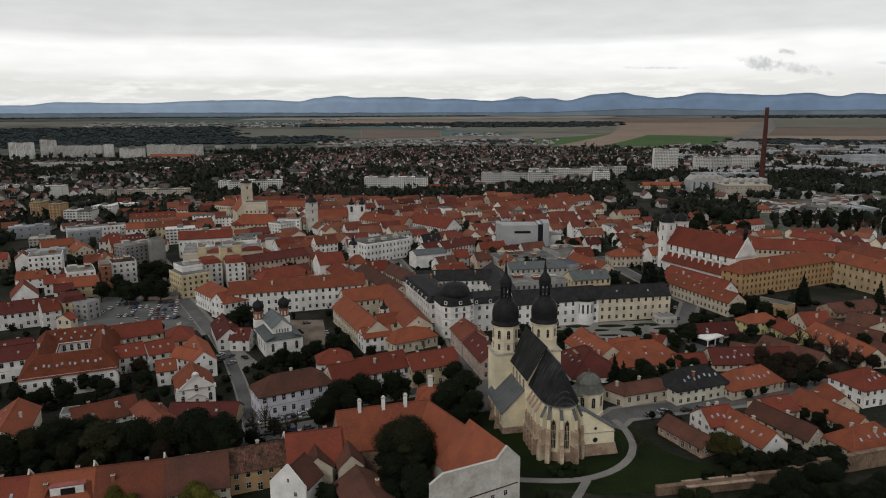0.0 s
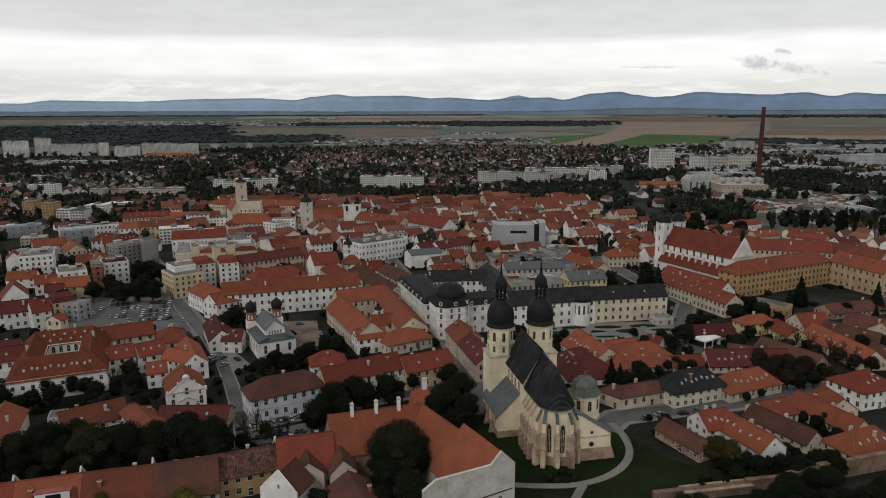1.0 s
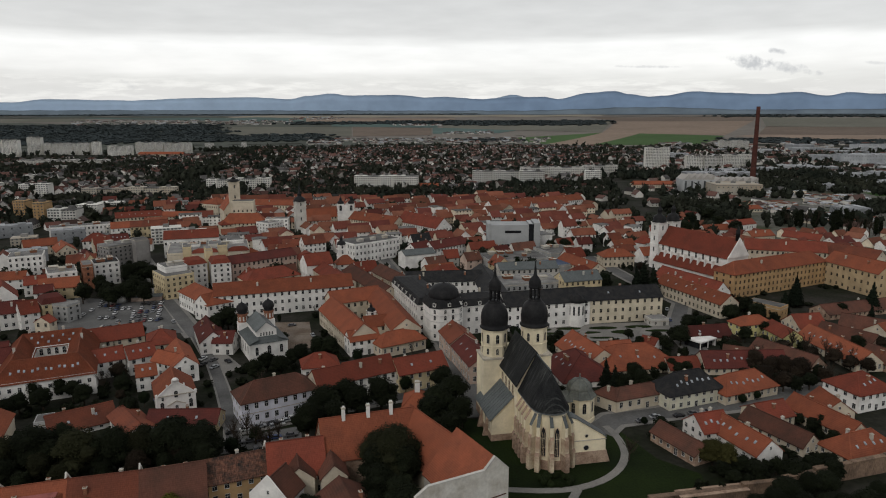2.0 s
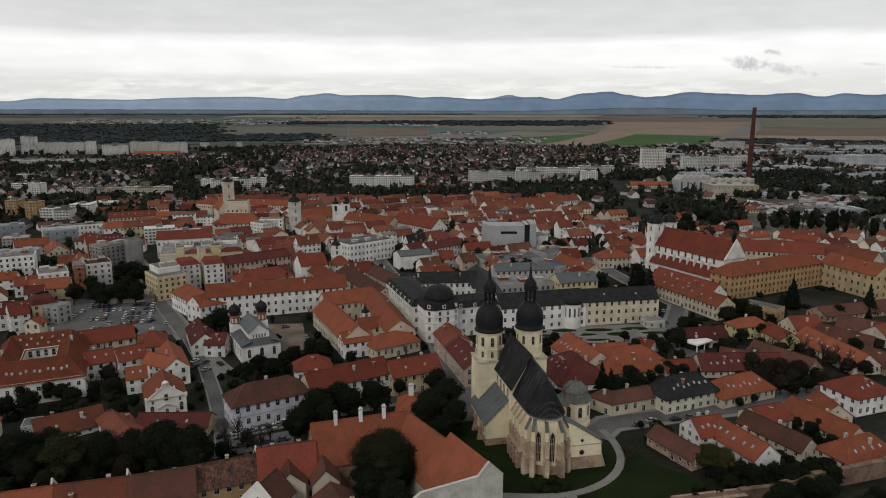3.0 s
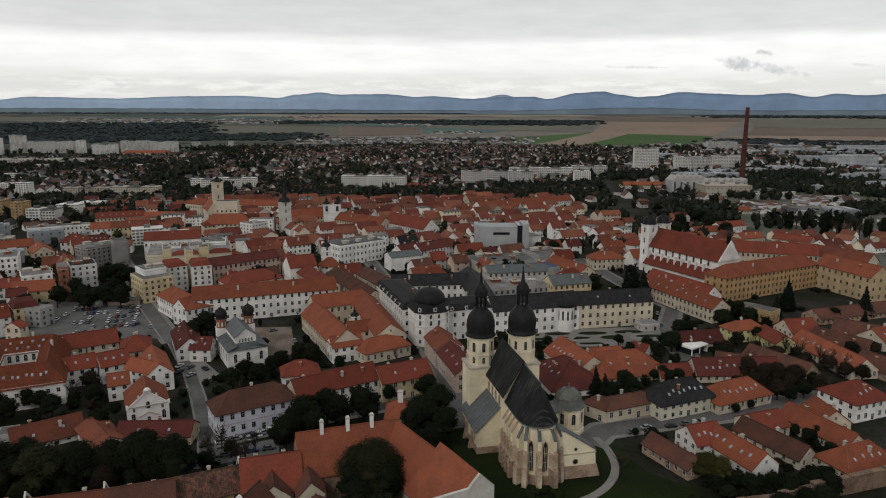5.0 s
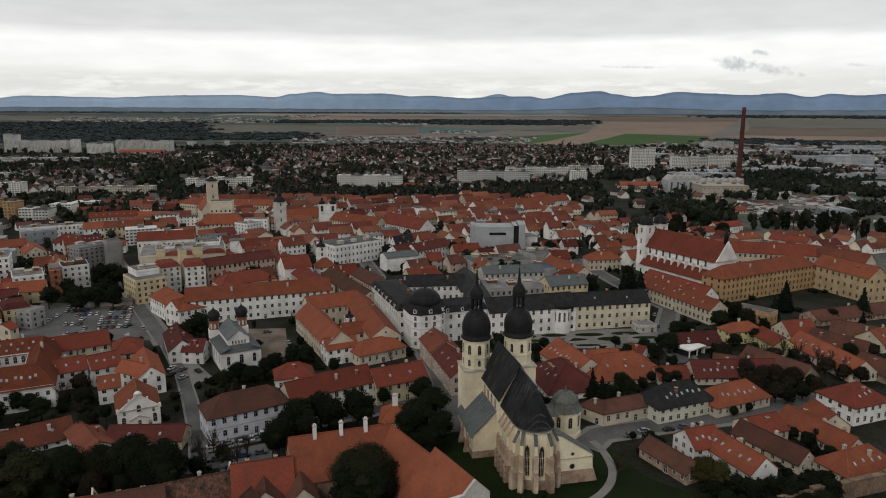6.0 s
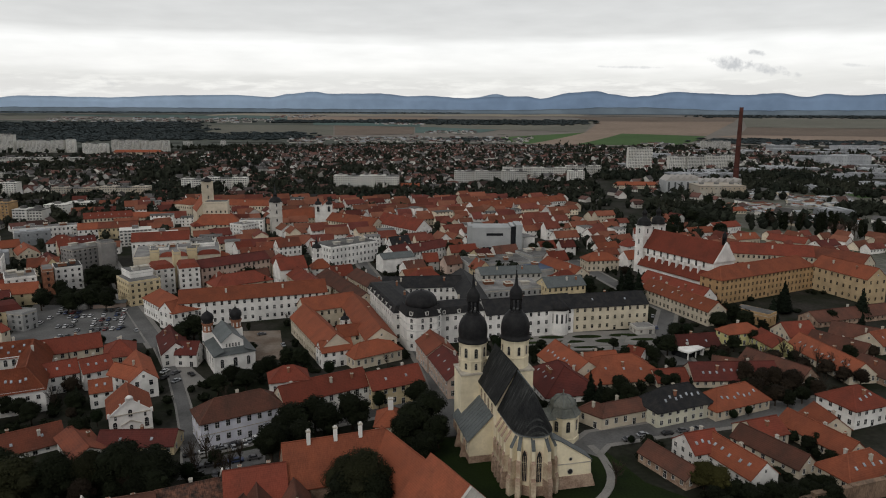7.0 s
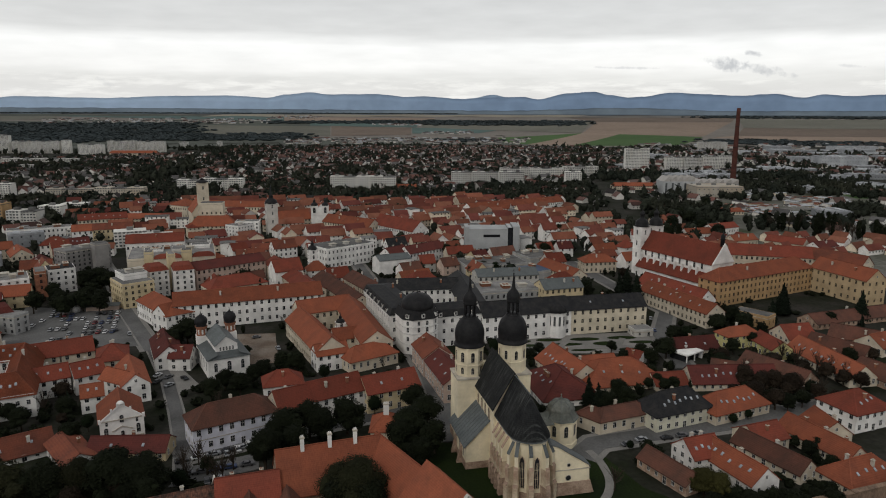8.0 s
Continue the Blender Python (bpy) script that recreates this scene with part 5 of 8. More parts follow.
def store():
    c = thing("department_store", 88.5, 556, -3, "pale grey slab building with dark glass end", "building")
    FOOT.append((88.5, 556, -3, 50, 26))
    bm = bmesh.new()
    box(bm, -20, 10, -10, 10, -0.4, 21)
    box(bm, 14, 19, -11, 10, -0.4, 23)
    box(bm, -23, -20, -8, 10, -0.4, 22)
    part("wall", bm, "store_grey", c)
    bm = bmesh.new()
    box(bm, 10, 14, -10.6, 10, -0.4, 22)
    part("glass_wall", bm, "glass", c, "dark glass stair tower")
    bm = bmesh.new()
    box(bm, -9, 4, -10.2, -10.0, 14.5, 16.5)
    for i in range(6):
        box(bm, -18 + i * 4.6, -14.6 + i * 4.6, -10.2, -10.0, 2.0, 5.5)
    part("window_band", bm, "glass", c)


store()


def factory_chimney():
    c = thing("chimney_stack", 517, 1010, 0, "tall dark red brick factory chimney", "chimney")
    bm = bmesh.new()
    lathe(bm, [(4.6, -0.5), (4.2, 12), (3.6, 50), (3.0, 85), (2.6, 108), (2.8, 110), (2.8, 117.0), (2.2, 117.1)], 20)
    part("shaft", bm, "factory_brick", c)
    bm = bmesh.new()
    for z in (30, 60, 90, 110):
        r = 4.45 - z * 0.0172
        lathe(bm, [(r, z), (r + 0.12, z + 0.1), (r + 0.12, z + 0.6), (r, z + 0.7)], 20)
    part("hoops", bm, "copper_black", c)


factory_chimney()


# ---- houses of the town, one by one ----
# great house with white chimneys
house(-12.5, 207.4, 14.3, 29.6, 19.0, 8.5, 9.1, "gable", "stone", "tile_orange", 2, chim=3, chim_col="white", tag="big_house", win="")
house(7.0, 202.6, -60.6, 24.6, 18.0, 8.5, 8.9, "gable", "cream", "tile_orange", 2, chim=0, win="")
# foreground row
house(-115.1, 174.9, 11.0, 16.3, 15.0, 6.0, 7.0, "gable", "oldwhite", "tile_red", 2, chim=1, sky=3)
house(-99.3, 178.4, 13.7, 16.1, 15.0, 6.0, 7.0, "gable", "white", "tile_orange", 2, chim=2, sky=1)
house(-82.5, 182.2, 11.6, 18.4, 15.0, 6.0, 7.0, "gable", "cream", "tile_brown", 2, chim=2)
house(-65.3, 186.3, 16.0, 17.1, 15.0, 6.0, 7.0, "gable", "cream", "tile_old", 2, chim=2)
house(-50.0, 193.9, 20.3, 16.7, 11.0, 7.2, 4.6, "gable", "ochre", "tile_mottled", 2, chim=1)
house(-33.3, 197.0, 13.6, 16.4, 15.0, 7.0, 7.5, "gable", "cream", "tile_red", 2, chim=2)
house(-35.9, 182.4, -21.0, 11.0, 9.0, 7.2, 5.4, "gabled_front", "white", "tile_old", 2, chim=0, win="")
house(-15.5, 172.4, -69.4, 19.3, 13.0, 7.0, 4.0, "gable", "stone", "tile_old", 2, chim=1)
house(-31.6, 190.4, 12.9, 8.6, 9.0, 7.8, 3.6, "gabled_front", "cream", "tile_old", 1, chim=0)
house(-21.8, 191.6, 12.9, 7.4, 9.0, 7.6, 3.6, "gabled_front", "cream", "tile_old", 1, chim=0)
# west gardens
house(-140.3, 224.9, -72.5, 27.6, 13.0, 6.0, 4.0, "gable", "cream", "tile_orange", 1, chim=1, sky=3)
house(-116.5, 241.6, 33.2, 21.7, 15.0, 2.4, 4.1, "gable", "white", "tile_brown", 1, chim=2, sky=2)
house(-96.3, 236.0, -52.0, 20.8, 10.0, 3.8, 2.7, "gable", "white", "tile_brown", 1, chim=1)
house(-78.7, 238.9, -1.8, 24.9, 10.0, 3.4, 3.1, "gable", "yellow", "tile_maroon", 1, chim=1, sky=2)
house(-87.3, 254.0, 23.1, 13.5, 17.0, 9.0, 5.0, "gabled_front", "white", "tile_orange", 2, chim=0, tag="prayer_house", win="")
house(-98.6, 288.0, 59.5, 7.9, 18.0, 7.0, 3.4, "gabled_front", "white", "tile_orange", 2, chim=1)
house(-105.9, 276.7, 22.6, 7.8, 9.0, 6.5, 3.2, "gable", "white", "tile_orange", 2, chim=0, sky=2)
# street front row
house(-48.8, 249.1, 27.3, 28.4, 13.0, 9.0, 5.0, "hip", "lilac", "tile_old", 2, chim=1, band=True)
house(-30.5, 258.0, 27.6, 12.3, 12.0, 9.0, 4.6, "gable", "cream", "tile_red", 2, chim=1)
house(-16.1, 266.7, 28.3, 20.7, 12.0, 9.0, 4.8, "gable", "white", "tile_red", 2, chim=2)
house(4.4, 273.1, 23.5, 21.6, 12.0, 8.0, 4.6, "gable", "yellow", "tile_red", 2, chim=2, sky=2)
house(-37.0, 285.2, 13.1, 15.0, 11.0, 6.0, 4.2, "hip", "white", "tile_red", 1, chim=1)
house(3.7, 242.2, -4.1, 9.8, 12.0, 6.5, 4.2, "hip", "cream", "tile_orange", 1, chim=2, chim_col="white")
# street that leads to the great church
house(23.6, 309.0, -77.9, 19.6, 13.0, 8.5, 4.5, "gable", "pinkish", "tile_brown", 2, chim=2, win="LFR")
house(28.6, 285.5, -77.9, 27.6, 12.0, 8.0, 4.3, "gable", "pinkish", "tile_maroon", 2, chim=2, win="LFR", sky=3)
house(-22.5, 415.6, -66.8, 67.6, 13.0, 9.0, 4.0, "gable", "cream", "tile_old", 2, chim=3)
house(-8.8, 428.2, -64.8, 38.5, 13.0, 9.0, 4.0, "gable", "cream", "tile_old", 2, chim=2)
house(-54.4, 449.2, -66.7, 88.1, 14.0, 10.0, 4.0, "gable", "cream", "tile_red", 2, chim=2)
# courtyard block
courtyard_house(-149.0, 288.3, 21.5)
house(-174.9, 284.4, 27.0, 21.8, 11.0, 9.5, 4.4, "gable", "white", "tile_maroon", 2, chim=1, sky=2, band=True)
house(-179.8, 300.1, 21.1, 13.6, 12.0, 8.0, 4.0, "gable", "cream", "tile_maroon", 2, chim=1)
house(-142.9, 317.0, 26.4, 13.1, 13.0, 8.0, 4.5, "gable", "cream", "tile_red", 2, chim=2)
house(-130.9, 322.9, 28.2, 12.9, 12.0, 8.0, 4.5, "gable", "cream", "tile_red", 2, chim=2)
house(-128.8, 291.8, 30.2, 14.9, 10.0, 7.5, 4.0, "gable", "white", "tile_red", 2, chim=1, sky=3)
house(-116.1, 297.1, 35.1, 11.5, 12.0, 7.5, 4.0, "gable", "white", "tile_red", 2, chim=1, sky=3)
house(-112.2, 313.6, 19.9, 12.0, 18.0, 8.5, 4.5, "hip", "cream", "tile_red", 2, chim=2)
house(-96.6, 292.0, -65.1, 26.0, 10.0, 7.5, 4.0, "gable", "white", "tile_orange", 2, chim=1)
house(-195.2, 359.1, 38.5, 8.7, 12.0, 10.0, 5.0, "gable", "white", "tile_red", 3, chim=2)
# buildings round the car park
house(-192.4, 377.7, 36.7, 11.7, 14.0, 10.0, 4.0, "mansard", "yellow", "tile_maroon", 3, chim=0)
house(-184.0, 374.3, 70.7, 8.8, 12.0, 9.0, 0.5, "flat", "grey", "gravel", 3, chim=0)
house(-218.5, 443.5, 29.5, 16.4, 20.0, 12.0, 0.6, "flat", "white", "gravel", 4, chim=3)
house(-204.6, 448.0, 28.3, 5.9, 16.0, 15.0, 0.6, "flat", "brick", "gravel", 4, chim=0)
house(-197.8, 459.3, 29.6, 15.2, 16.0, 14.0, 0.6, "flat", "white", "slate", 4, chim=2)
house(-258.8, 480.3, 22.5, 20.7, 18.0, 15.0, 0.6, "flat", "white", "gravel", 4, chim=2)
house(-142.7, 424.9, 37.5, 17.4, 22.0, 13.6, 0.6, "flat", "yellow", "gravel", 4, chim=0)
house(-144.6, 429.4, 37.5, 13.0, 15.0, 17.4, 0.6, "flat", "white", "gravel", 0, chim=2, win="")
house(-135.5, 444.3, 33.1, 11.0, 16.0, 16.0, 3.6, "mansard", "white", "tile_red", 5, chim=0, step=2.8)
house(-120.2, 446.7, 21.5, 11.7, 16.0, 16.0, 3.6, "mansard", "white", "tile_red", 5, chim=0, step=2.8)
house(-130.4, 458.4, 24.1, 4.2, 9.0, 22.0, 0.5, "flat", "yellow", "gravel", 0, chim=0, win="")
house(-99.3, 471.3, 36.8, 46.7, 15.0, 13.0, 3.8, "gable", "pinkish", "tile_maroon", 3, chim=3)
house(-140.7, 496.8, 15.1, 54.0, 40.0, 15.5, 0.6, "flat", "cream", "gravel", 0, chim=6, win="")
for gx, gy, gl, gw, ge, gs, gm, gr in ((-14.0, -17.5, 5.5, 7.5, 19.6, "flat", "yellow", "gravel"), (9.0, -17.5, 6.5, 7.5, 19.6, "flat", "yellow", "gravel"), (-2.5, -19.5, 17.0, 5.0, 15.8, "mansard", "cream", "tile_red"),
                                        (19.5, -19.5, 14.0, 5.0, 15.8, "mansard", "cream", "tile_red"), (-12.0, 4.0, 12.0, 9.0, 17.2, "flat", "white", "gravel"), (4.0, 2.0, 9.0, 14.0, 17.6, "flat", "oldwhite", "gravel"), (18.0, 8.0, 12.0, 8.0, 18.2, "flat", "white", "gravel")):
    ga = radians(15.1)
    house(-140.7 + gx * math.cos(ga) - gy * math.sin(ga), 496.8 + gx * math.sin(ga) + gy * math.cos(ga), 15.1, gl, gw, ge, 2.6 if gs == "mansard" else 0.6, gs, gm, gr, 0, chim=0, win="")
house(-209.8, 520.5, 51.0, 31.9, 16.0, 15.0, 0.8, "flat", "concrete", "gravel", 5, chim=3)
# grammar school block
house(-112.5, 384.6, -52.0, 41.0, 14.0, 9.5, 5.0, "hip", "white", "tile_orange", 2, chim=0)
house(-104.3, 374.7, 50.6, 17.5, 12.0, 9.5, 4.6, "gable", "white", "tile_orange", 2, chim=0)
house(-68.9, 386.6, 15.0, 75.8, 14.0, 13.0, 5.2, "gable", "white", "tile_orange", 3, chim=2, step=3.6)
house(-84.0, 421.7, 32.8, 33.6, 16.0, 12.0, 5.0, "hip", "cream", "tile_red", 2, chim=2)
house(-59.4, 454.4, 25.0, 17.5, 16.0, 13.0, 6.0, "gable", "white", "tile_red", 1, chim=1)
# yellow cloister
house(-29.6, 335.7, -68.1, 53.1, 14.0, 8.5, 6.0, "gable", "cream", "tile_orange", 2, chim=0, win="FL", step=2.8)
house(-29.0, 373.9, 23.8, 28.7, 14.0, 10.0, 5.0, "gable", "cream", "tile_orange", 2, chim=1)
house(-8.3, 348.1, -75.6, 65.4, 14.0, 10.0, 5.0, "gable", "cream", "tile_orange", 2, chim=1)
house(-20.8, 313.6, 22.1, 14.4, 9.0, 7.5, 3.6, "gable", "white", "tile_orange", 2, chim=2)
house(-4.1, 314.7, 30.4, 23.5, 11.0, 5.5, 4.6, "hip", "cream", "tile_orange", 1, chim=1)
house(-11.5, 334.4, 16.8, 20.4, 10.0, 8.0, 3.6, "gable", "cream", "tile_orange", 2, chim=0)
# palace wings
house(115.3, 359.8, 7.4, 41.0, 15.0, 12.9, 4.8, "gable", "palecream", "slate", 3, chim=1, sky=2, step=3.9, tag="palace")
house(71.3, 351.2, 12.0, 46.6, 15.0, 13.2, 5.4, "gable", "white", "slate", 3, chim=1, step=3.9, tag="palace")
house(31.0, 344.4, 15.3, 33.8, 15.0, 14.5, 4.5, "mansard", "white", "slate", 3, chim=2, step=3.9, dorm=4, tag="palace")
house(6.3, 367.3, -74.3, 51.8, 16.0, 14.5, 4.5, "mansard", "white", "slate", 3, chim=2, step=3.6, dorm=6, tag="palace")
house(21.7, 398.5, 2.1, 44.1, 14.0, 14.0, 4.5, "gable", "white", "slate", 3, chim=3)
house(46.9, 384.1, -87.8, 66.6, 14.0, 14.0, 4.5, "gable", "white", "slate", 3, chim=1)
house(101.8, 399.7, 12.9, 24.1, 14.0, 13.0, 4.0, "gable", "yellow", "zinc", 3, chim=4)
house(70.8, 404.5, 10.9, 37.5, 20.0, 11.0, 0.6, "flat", "grey", "gravel", 2, chim=3)
house(77.2, 436.3, 6.0, 38.4, 16.0, 12.0, 3.0, "gable", "oldwhite", "zinc", 3, chim=2)
# monastery
house(229.1, 416.4, 23.7, 84.5, 15.0, 15.0, 6.0, "hip", "ochre", "tile_orange", 4, chim=2, step=3.6, win="FL")
house(282.0, 410.2, -76.6, 40.5, 15.0, 15.0, 6.0, "gable", "sandy", "tile_orange", 3, chim=2, step=4.2)
house(265.4, 468.5, -19.9, 52.3, 16.0, 15.0, 6.0, "gable", "cream", "tile_red", 3, chim=5)
house(302.2, 448.4, -61.0, 37.2, 16.0, 14.0, 6.0, "gable", "cream", "tile_brown", 3, chim=2)
house(165.8, 382.1, -72.4, 55.1, 12.0, 8.0, 4.6, "gable", "cream", "tile_orange", 2, chim=3, sky=6)
house(197.3, 360.6, -53.3, 18.6, 9.0, 6.0, 0.5, "flat", "ochre", "gravel", 1, chim=0)
# church square east side
house(86.9, 249.1, 17.8, 23.5, 10.0, 5.0, 2.6, "hip", "cream", "tile_old", 1, chim=1, step=3.3)
house(77.3, 247.6, -51.3, 10.4, 9.0, 5.0, 2.5, "hip", "cream", "tile_old", 1, chim=1)
house(106.9, 250.8, 18.3, 24.9, 13.0, 6.2, 6.0, "hip", "limecream", "slate", 2, chim=2, sky=7)
house(130.6, 255.0, 19.9, 26.7, 13.0, 4.4, 5.4, "hip", "cream", "tile_orange", 1, chim=1, sky=7)
# lower east gardens
house(89.6, 211.1, -66.8, 19.8, 7.5, 3.6, 3.0, "gable", "stone", "tile_old", 1, chim=0)
house(101.5, 218.2, 14.2, 11.4, 11.0, 5.8, 4.2, "gable", "white", "tile_red", 2, chim=2, sky=4)
house(109.5, 208.3, -72.4, 21.2, 10.4, 5.2, 4.3, "gable", "white", "tile_orange", 1, chim=1, sky=5)
house(126.0, 217.6, -66.6, 25.2, 8.4, 3.4, 3.6, "gable", "cream", "tile_old", 1, chim=1)
house(128.8, 230.1, 15.9, 12.8, 12.0, 4.5, 3.5, "gable", "cream", "tile_red", 1, chim=1)
house(146.2, 224.2, -73.2, 27.3, 9.6, 4.2, 3.8, "gable", "cream", "tile_orange", 1, chim=3)
house(172.1, 245.2, 17.1, 17.7, 16.0, 7.2, 5.3, "hip", "white", "tile_red", 2, chim=1, sky=3)
house(145.6, 204.8, 17.7, 21.1, 12.0, 3.6, 5.0, "hip", "cream", "tile_orange", 1, chim=2, sky=4)
house(152.6, 232.4, -90.9, 12.9, 11.6, 5.0, 4.3, "gable", "cream", "tile_orange", 1, chim=1)
house(131.0, 347.5, 7.1, 9.8, 8.0, 3.0, 0.4, "flat", "oldwhite", "gravel", 1, chim=0)
# middle east houses
house(80.8, 297.0, -76.0, 29.0, 17.0, 3.6, 6.0, "gable", "cream", "tile_orange", 2, chim=2, sky=8)
house(98.5, 290.0, 8.0, 36.0, 24.0, 2.6, 7.2, "hip", "cream", "tile_orange", 1, chim=1, sky=3)
house(72.0, 279.5, -82.0, 29.0, 23.0, 3.0, 7.6, "hip", "white", "tile_maroon", 2, chim=4, sky=4)
house(92.5, 295.8, 9.0, 15.3, 12.0, 5.5, 3.5, "gable", "white", "tile_orange", 1, chim=1)
house(144.0, 281.5, -1.5, 36.0, 13.0, 3.4, 5.1, "gable", "cream", "tile_maroon", 1, chim=2, sky=10)
house(143.9, 285.2, -30.0, 11.2, 11.0, 4.5, 4.5, "gable", "white", "tile_old", 1, chim=1)
house(171.5, 328.6, 13.5, 18.4, 9.0, 6.5, 3.2, "hip", "limeyellow", "tile_orange", 2, chim=1)
house(181.1, 315.9, -85.8, 17.6, 10.0, 5.0, 3.5, "gable", "limeyellow", "tile_red", 1, chim=0)
house(199.7, 328.6, 7.3, 15.7, 14.0, 5.0, 5.0, "gable", "cream", "tile_red", 2, chim=1)
house(195.8, 294.9, -85.3, 40.6, 13.0, 3.8, 5.2, "gable", "cream", "tile_orange", 1, chim=1, sky=9)
house(211.2, 311.0, -59.3, 25.8, 13.0, 3.0, 5.0, "gable", "stone", "tile_old", 1, chim=3)
house(208.6, 280.1, -75.0, 18.5, 12.0, 3.5, 4.5, "gable", "stone", "tile_old", 1, chim=1)
house(250.2, 361.1, 14.3, 56.1, 13.0, 3.2, 3.8, "gable", "stone", "tile_old", 1, chim=1)
house(166.8, 286.4, -63.1, 29.2, 13.0, 3.0, 5.0, "gable", "stone", "tile_old", 1, chim=1)
house(145.3, 320.6, 7.9, 22.5, 12.0, 3.4, 4.1, "gable", "cream", "tile_maroon", 1, chim=1, sky=2)
house(113.4, 307.4, -47.6, 7.7, 8.0, 3.4, 3.1, "gable", "white", "tile_red", 1, chim=1)
house(230.9, 327.7, -44.6, 21.6, 12.0, 3.2, 4.8, "gable", "stone", "tile_old", 1, chim=2)
house(237.6, 317.0, 20.0, 22.8, 14.0, 4.5, 4.5, "gable", "cream", "tile_orange", 1, chim=1, sky=3)
house(-94.7, 328.4, -68.1, 29.1, 11.5, 6.0, 4.5, "gable", "white", "tile_maroon", 2, chim=2, sky=2)
house(-84.6, 318.1, -3.7, 9.4, 10.0, 6.0, 4.0, "gable", "white", "tile_maroon", 2, chim=1, sky=2)
# buildings behind the palace
house(-29.1, 526.8, 38.0, 41.0, 25.0, 14.0, 0.6, "flat", "white", "gravel", 3, chim=3)
house(9.6, 518.3, 43.2, 17.7, 12.0, 9.0, 4.5, "gable", "white", "tile_maroon", 2, chim=1)
house(30.5, 529.5, 40.3, 35.7, 12.0, 9.0, 4.5, "gable", "white", "tile_maroon", 2, chim=2)
house(7.6, 496.2, 21.3, 23.7, 14.0, 10.0, 2.5, "gable", "white", "zinc", 1, chim=0, win="")
house(151.7, 488.6, 6.1, 23.4, 13.0, 8.0, 4.5, "hip", "cream", "tile_orange", 2, chim=2)
house(118.8, 460.4, -69.5, 39.7, 12.0, 8.0, 4.0, "gable", "cream", "tile_orange", 2, chim=3)
house(118.0, 282.5, 3.0, 14.0, 11.0, 2.4, 3.4, "gable", "cream", "tile_red", 1, chim=1)
house(-127.1, 238.4, 17.5, 5.7, 7.0, 4.0, 0.5, "flat", "grey", "gravel", 1, chim=0)
house(76.8, 492.5, 11.2, 44.1, 26.0, 7.0, 0.6, "flat", "grey", "gravel", 1, chim=5, win="")
house(103.6, 466.5, 25.4, 28.7, 18.0, 7.0, 0.6, "flat", "grey", "bluesheet", 1, chim=1, win="")
house(112.4, 510.4, 21.2, 24.7, 24.0, 8.0, 0.6, "flat", "grey", "gravel", 1, chim=4, win="")
house(176.4, 413.5, -68.4, 50.8, 13.0, 5.0, 6.0, "gable", "white", "tile_red", 1, chim=2, sky=4)
house(198.3, 467.3, -38.0, 23.1, 12.0, 5.5, 4.5, "gable", "white", "tile_red", 1, chim=1)
house(-113.6, 501.2, 22.0, 13.6, 14.0, 10.0, 4.0, "hip", "white", "tile_orange", 2, chim=1)
# old town landmarks
house(-152.3, 647.9, 24.9, 41.2, 14.0, 10.0, 4.5, "hip", "cream", "tile_red", 3, chim=2)
house(-122.6, 635.3, 52.9, 23.2, 16.0, 12.0, 0.6, "flat", "white", "gravel", 4, chim=2)
house(-206.2, 763.3, 57.8, 21.4, 26.0, 14.0, 6.0, "hip", "cream", "tile_orange", 2, chim=0)
house(-150.0, 771.8, -10.5, 77.1, 16.0, 11.0, 5.0, "gable", "cream", "tile_orange", 2, chim=3)
house(15.9, 629.8, -53.8, 58.6, 18.0, 10.0, 8.0, "gable", "white", "tile_red", 2, chim=1)
house(-28.7, 657.7, -41.5, 58.9, 16.0, 9.0, 6.0, "gable", "cream", "tile_orange", 2, chim=2)
house(145.9, 775.3, 26.5, 126.3, 16.0, 10.0, 5.0, "gable", "white", "tile_orange", 2, chim=4)
house(-297.6, 644.4, 26.0, 50.0, 14.0, 9.0, 0.6, "flat", "white", "gravel", 2, chim=3)
house(-256.2, 631.8, 21.2, 16.5, 13.0, 9.5, 4.5, "gable", "white", "tile_orange", 2, chim=0)
house(-233.5, 638.8, 15.2, 31.7, 13.0, 9.8, 4.2, "gable", "yellow", "tile_brown", 2, chim=1)
house(-266.0, 700.0, 24.0, 42.4, 14.0, 9.5, 4.5, "gable", "cream", "tile_red", 2, chim=2, sky=6)
house(-252.8, 573.4, 16.5, 19.0, 15.0, 9.0, 5.0, "hip", "white", "tile_red", 2, chim=0)
house(-235.0, 573.0, 34.0, 14.4, 11.0, 9.0, 4.0, "gable", "white", "tile_maroon", 2, chim=0, sky=4)
house(-291.0, 560.0, 34.0, 24.0, 14.0, 7.5, 4.5, "gable", "cream", "tile_orange", 2, chim=1)
house(-263.0, 541.0, -57.0, 26.0, 14.0, 7.5, 4.8, "gable", "cream", "tile_orange", 2, chim=1)
house(-228.4, 432.0, 25.0, 13.0, 11.0, 7.5, 4.0, "gable", "white", "tile_red", 2, chim=1)
house(-196.6, 517.0, 40.0, 9.0, 9.0, 18.5, 0.6, "flat", "concrete", "gravel", 0, chim=0, win="")
house(-167.9, 547.0, 13.9, 40.3, 16.0, 15.0, 5.0, "gable", "white", "tile_red", 2, chim=1)
house(10.7, 551.9, 31.4, 17.5, 9.0, 8.0, 6, "gable", "white", "slate", 2, chim=1)
house(-89.0, 693.7, 27.1, 37.1, 14.0, 8.0, 8, "gable", "cream", "tile_orange", 2, chim=0)
house(125.6, 758.1, -26.1, 25.9, 11.0, 9.0, 5, "gable", "white", "tile_orange", 3, chim=1)
house(-72.9, 537.1, 28.9, 17.8, 11.0, 11.0, 5, "gable", "white", "tile_brown", 3, chim=1)
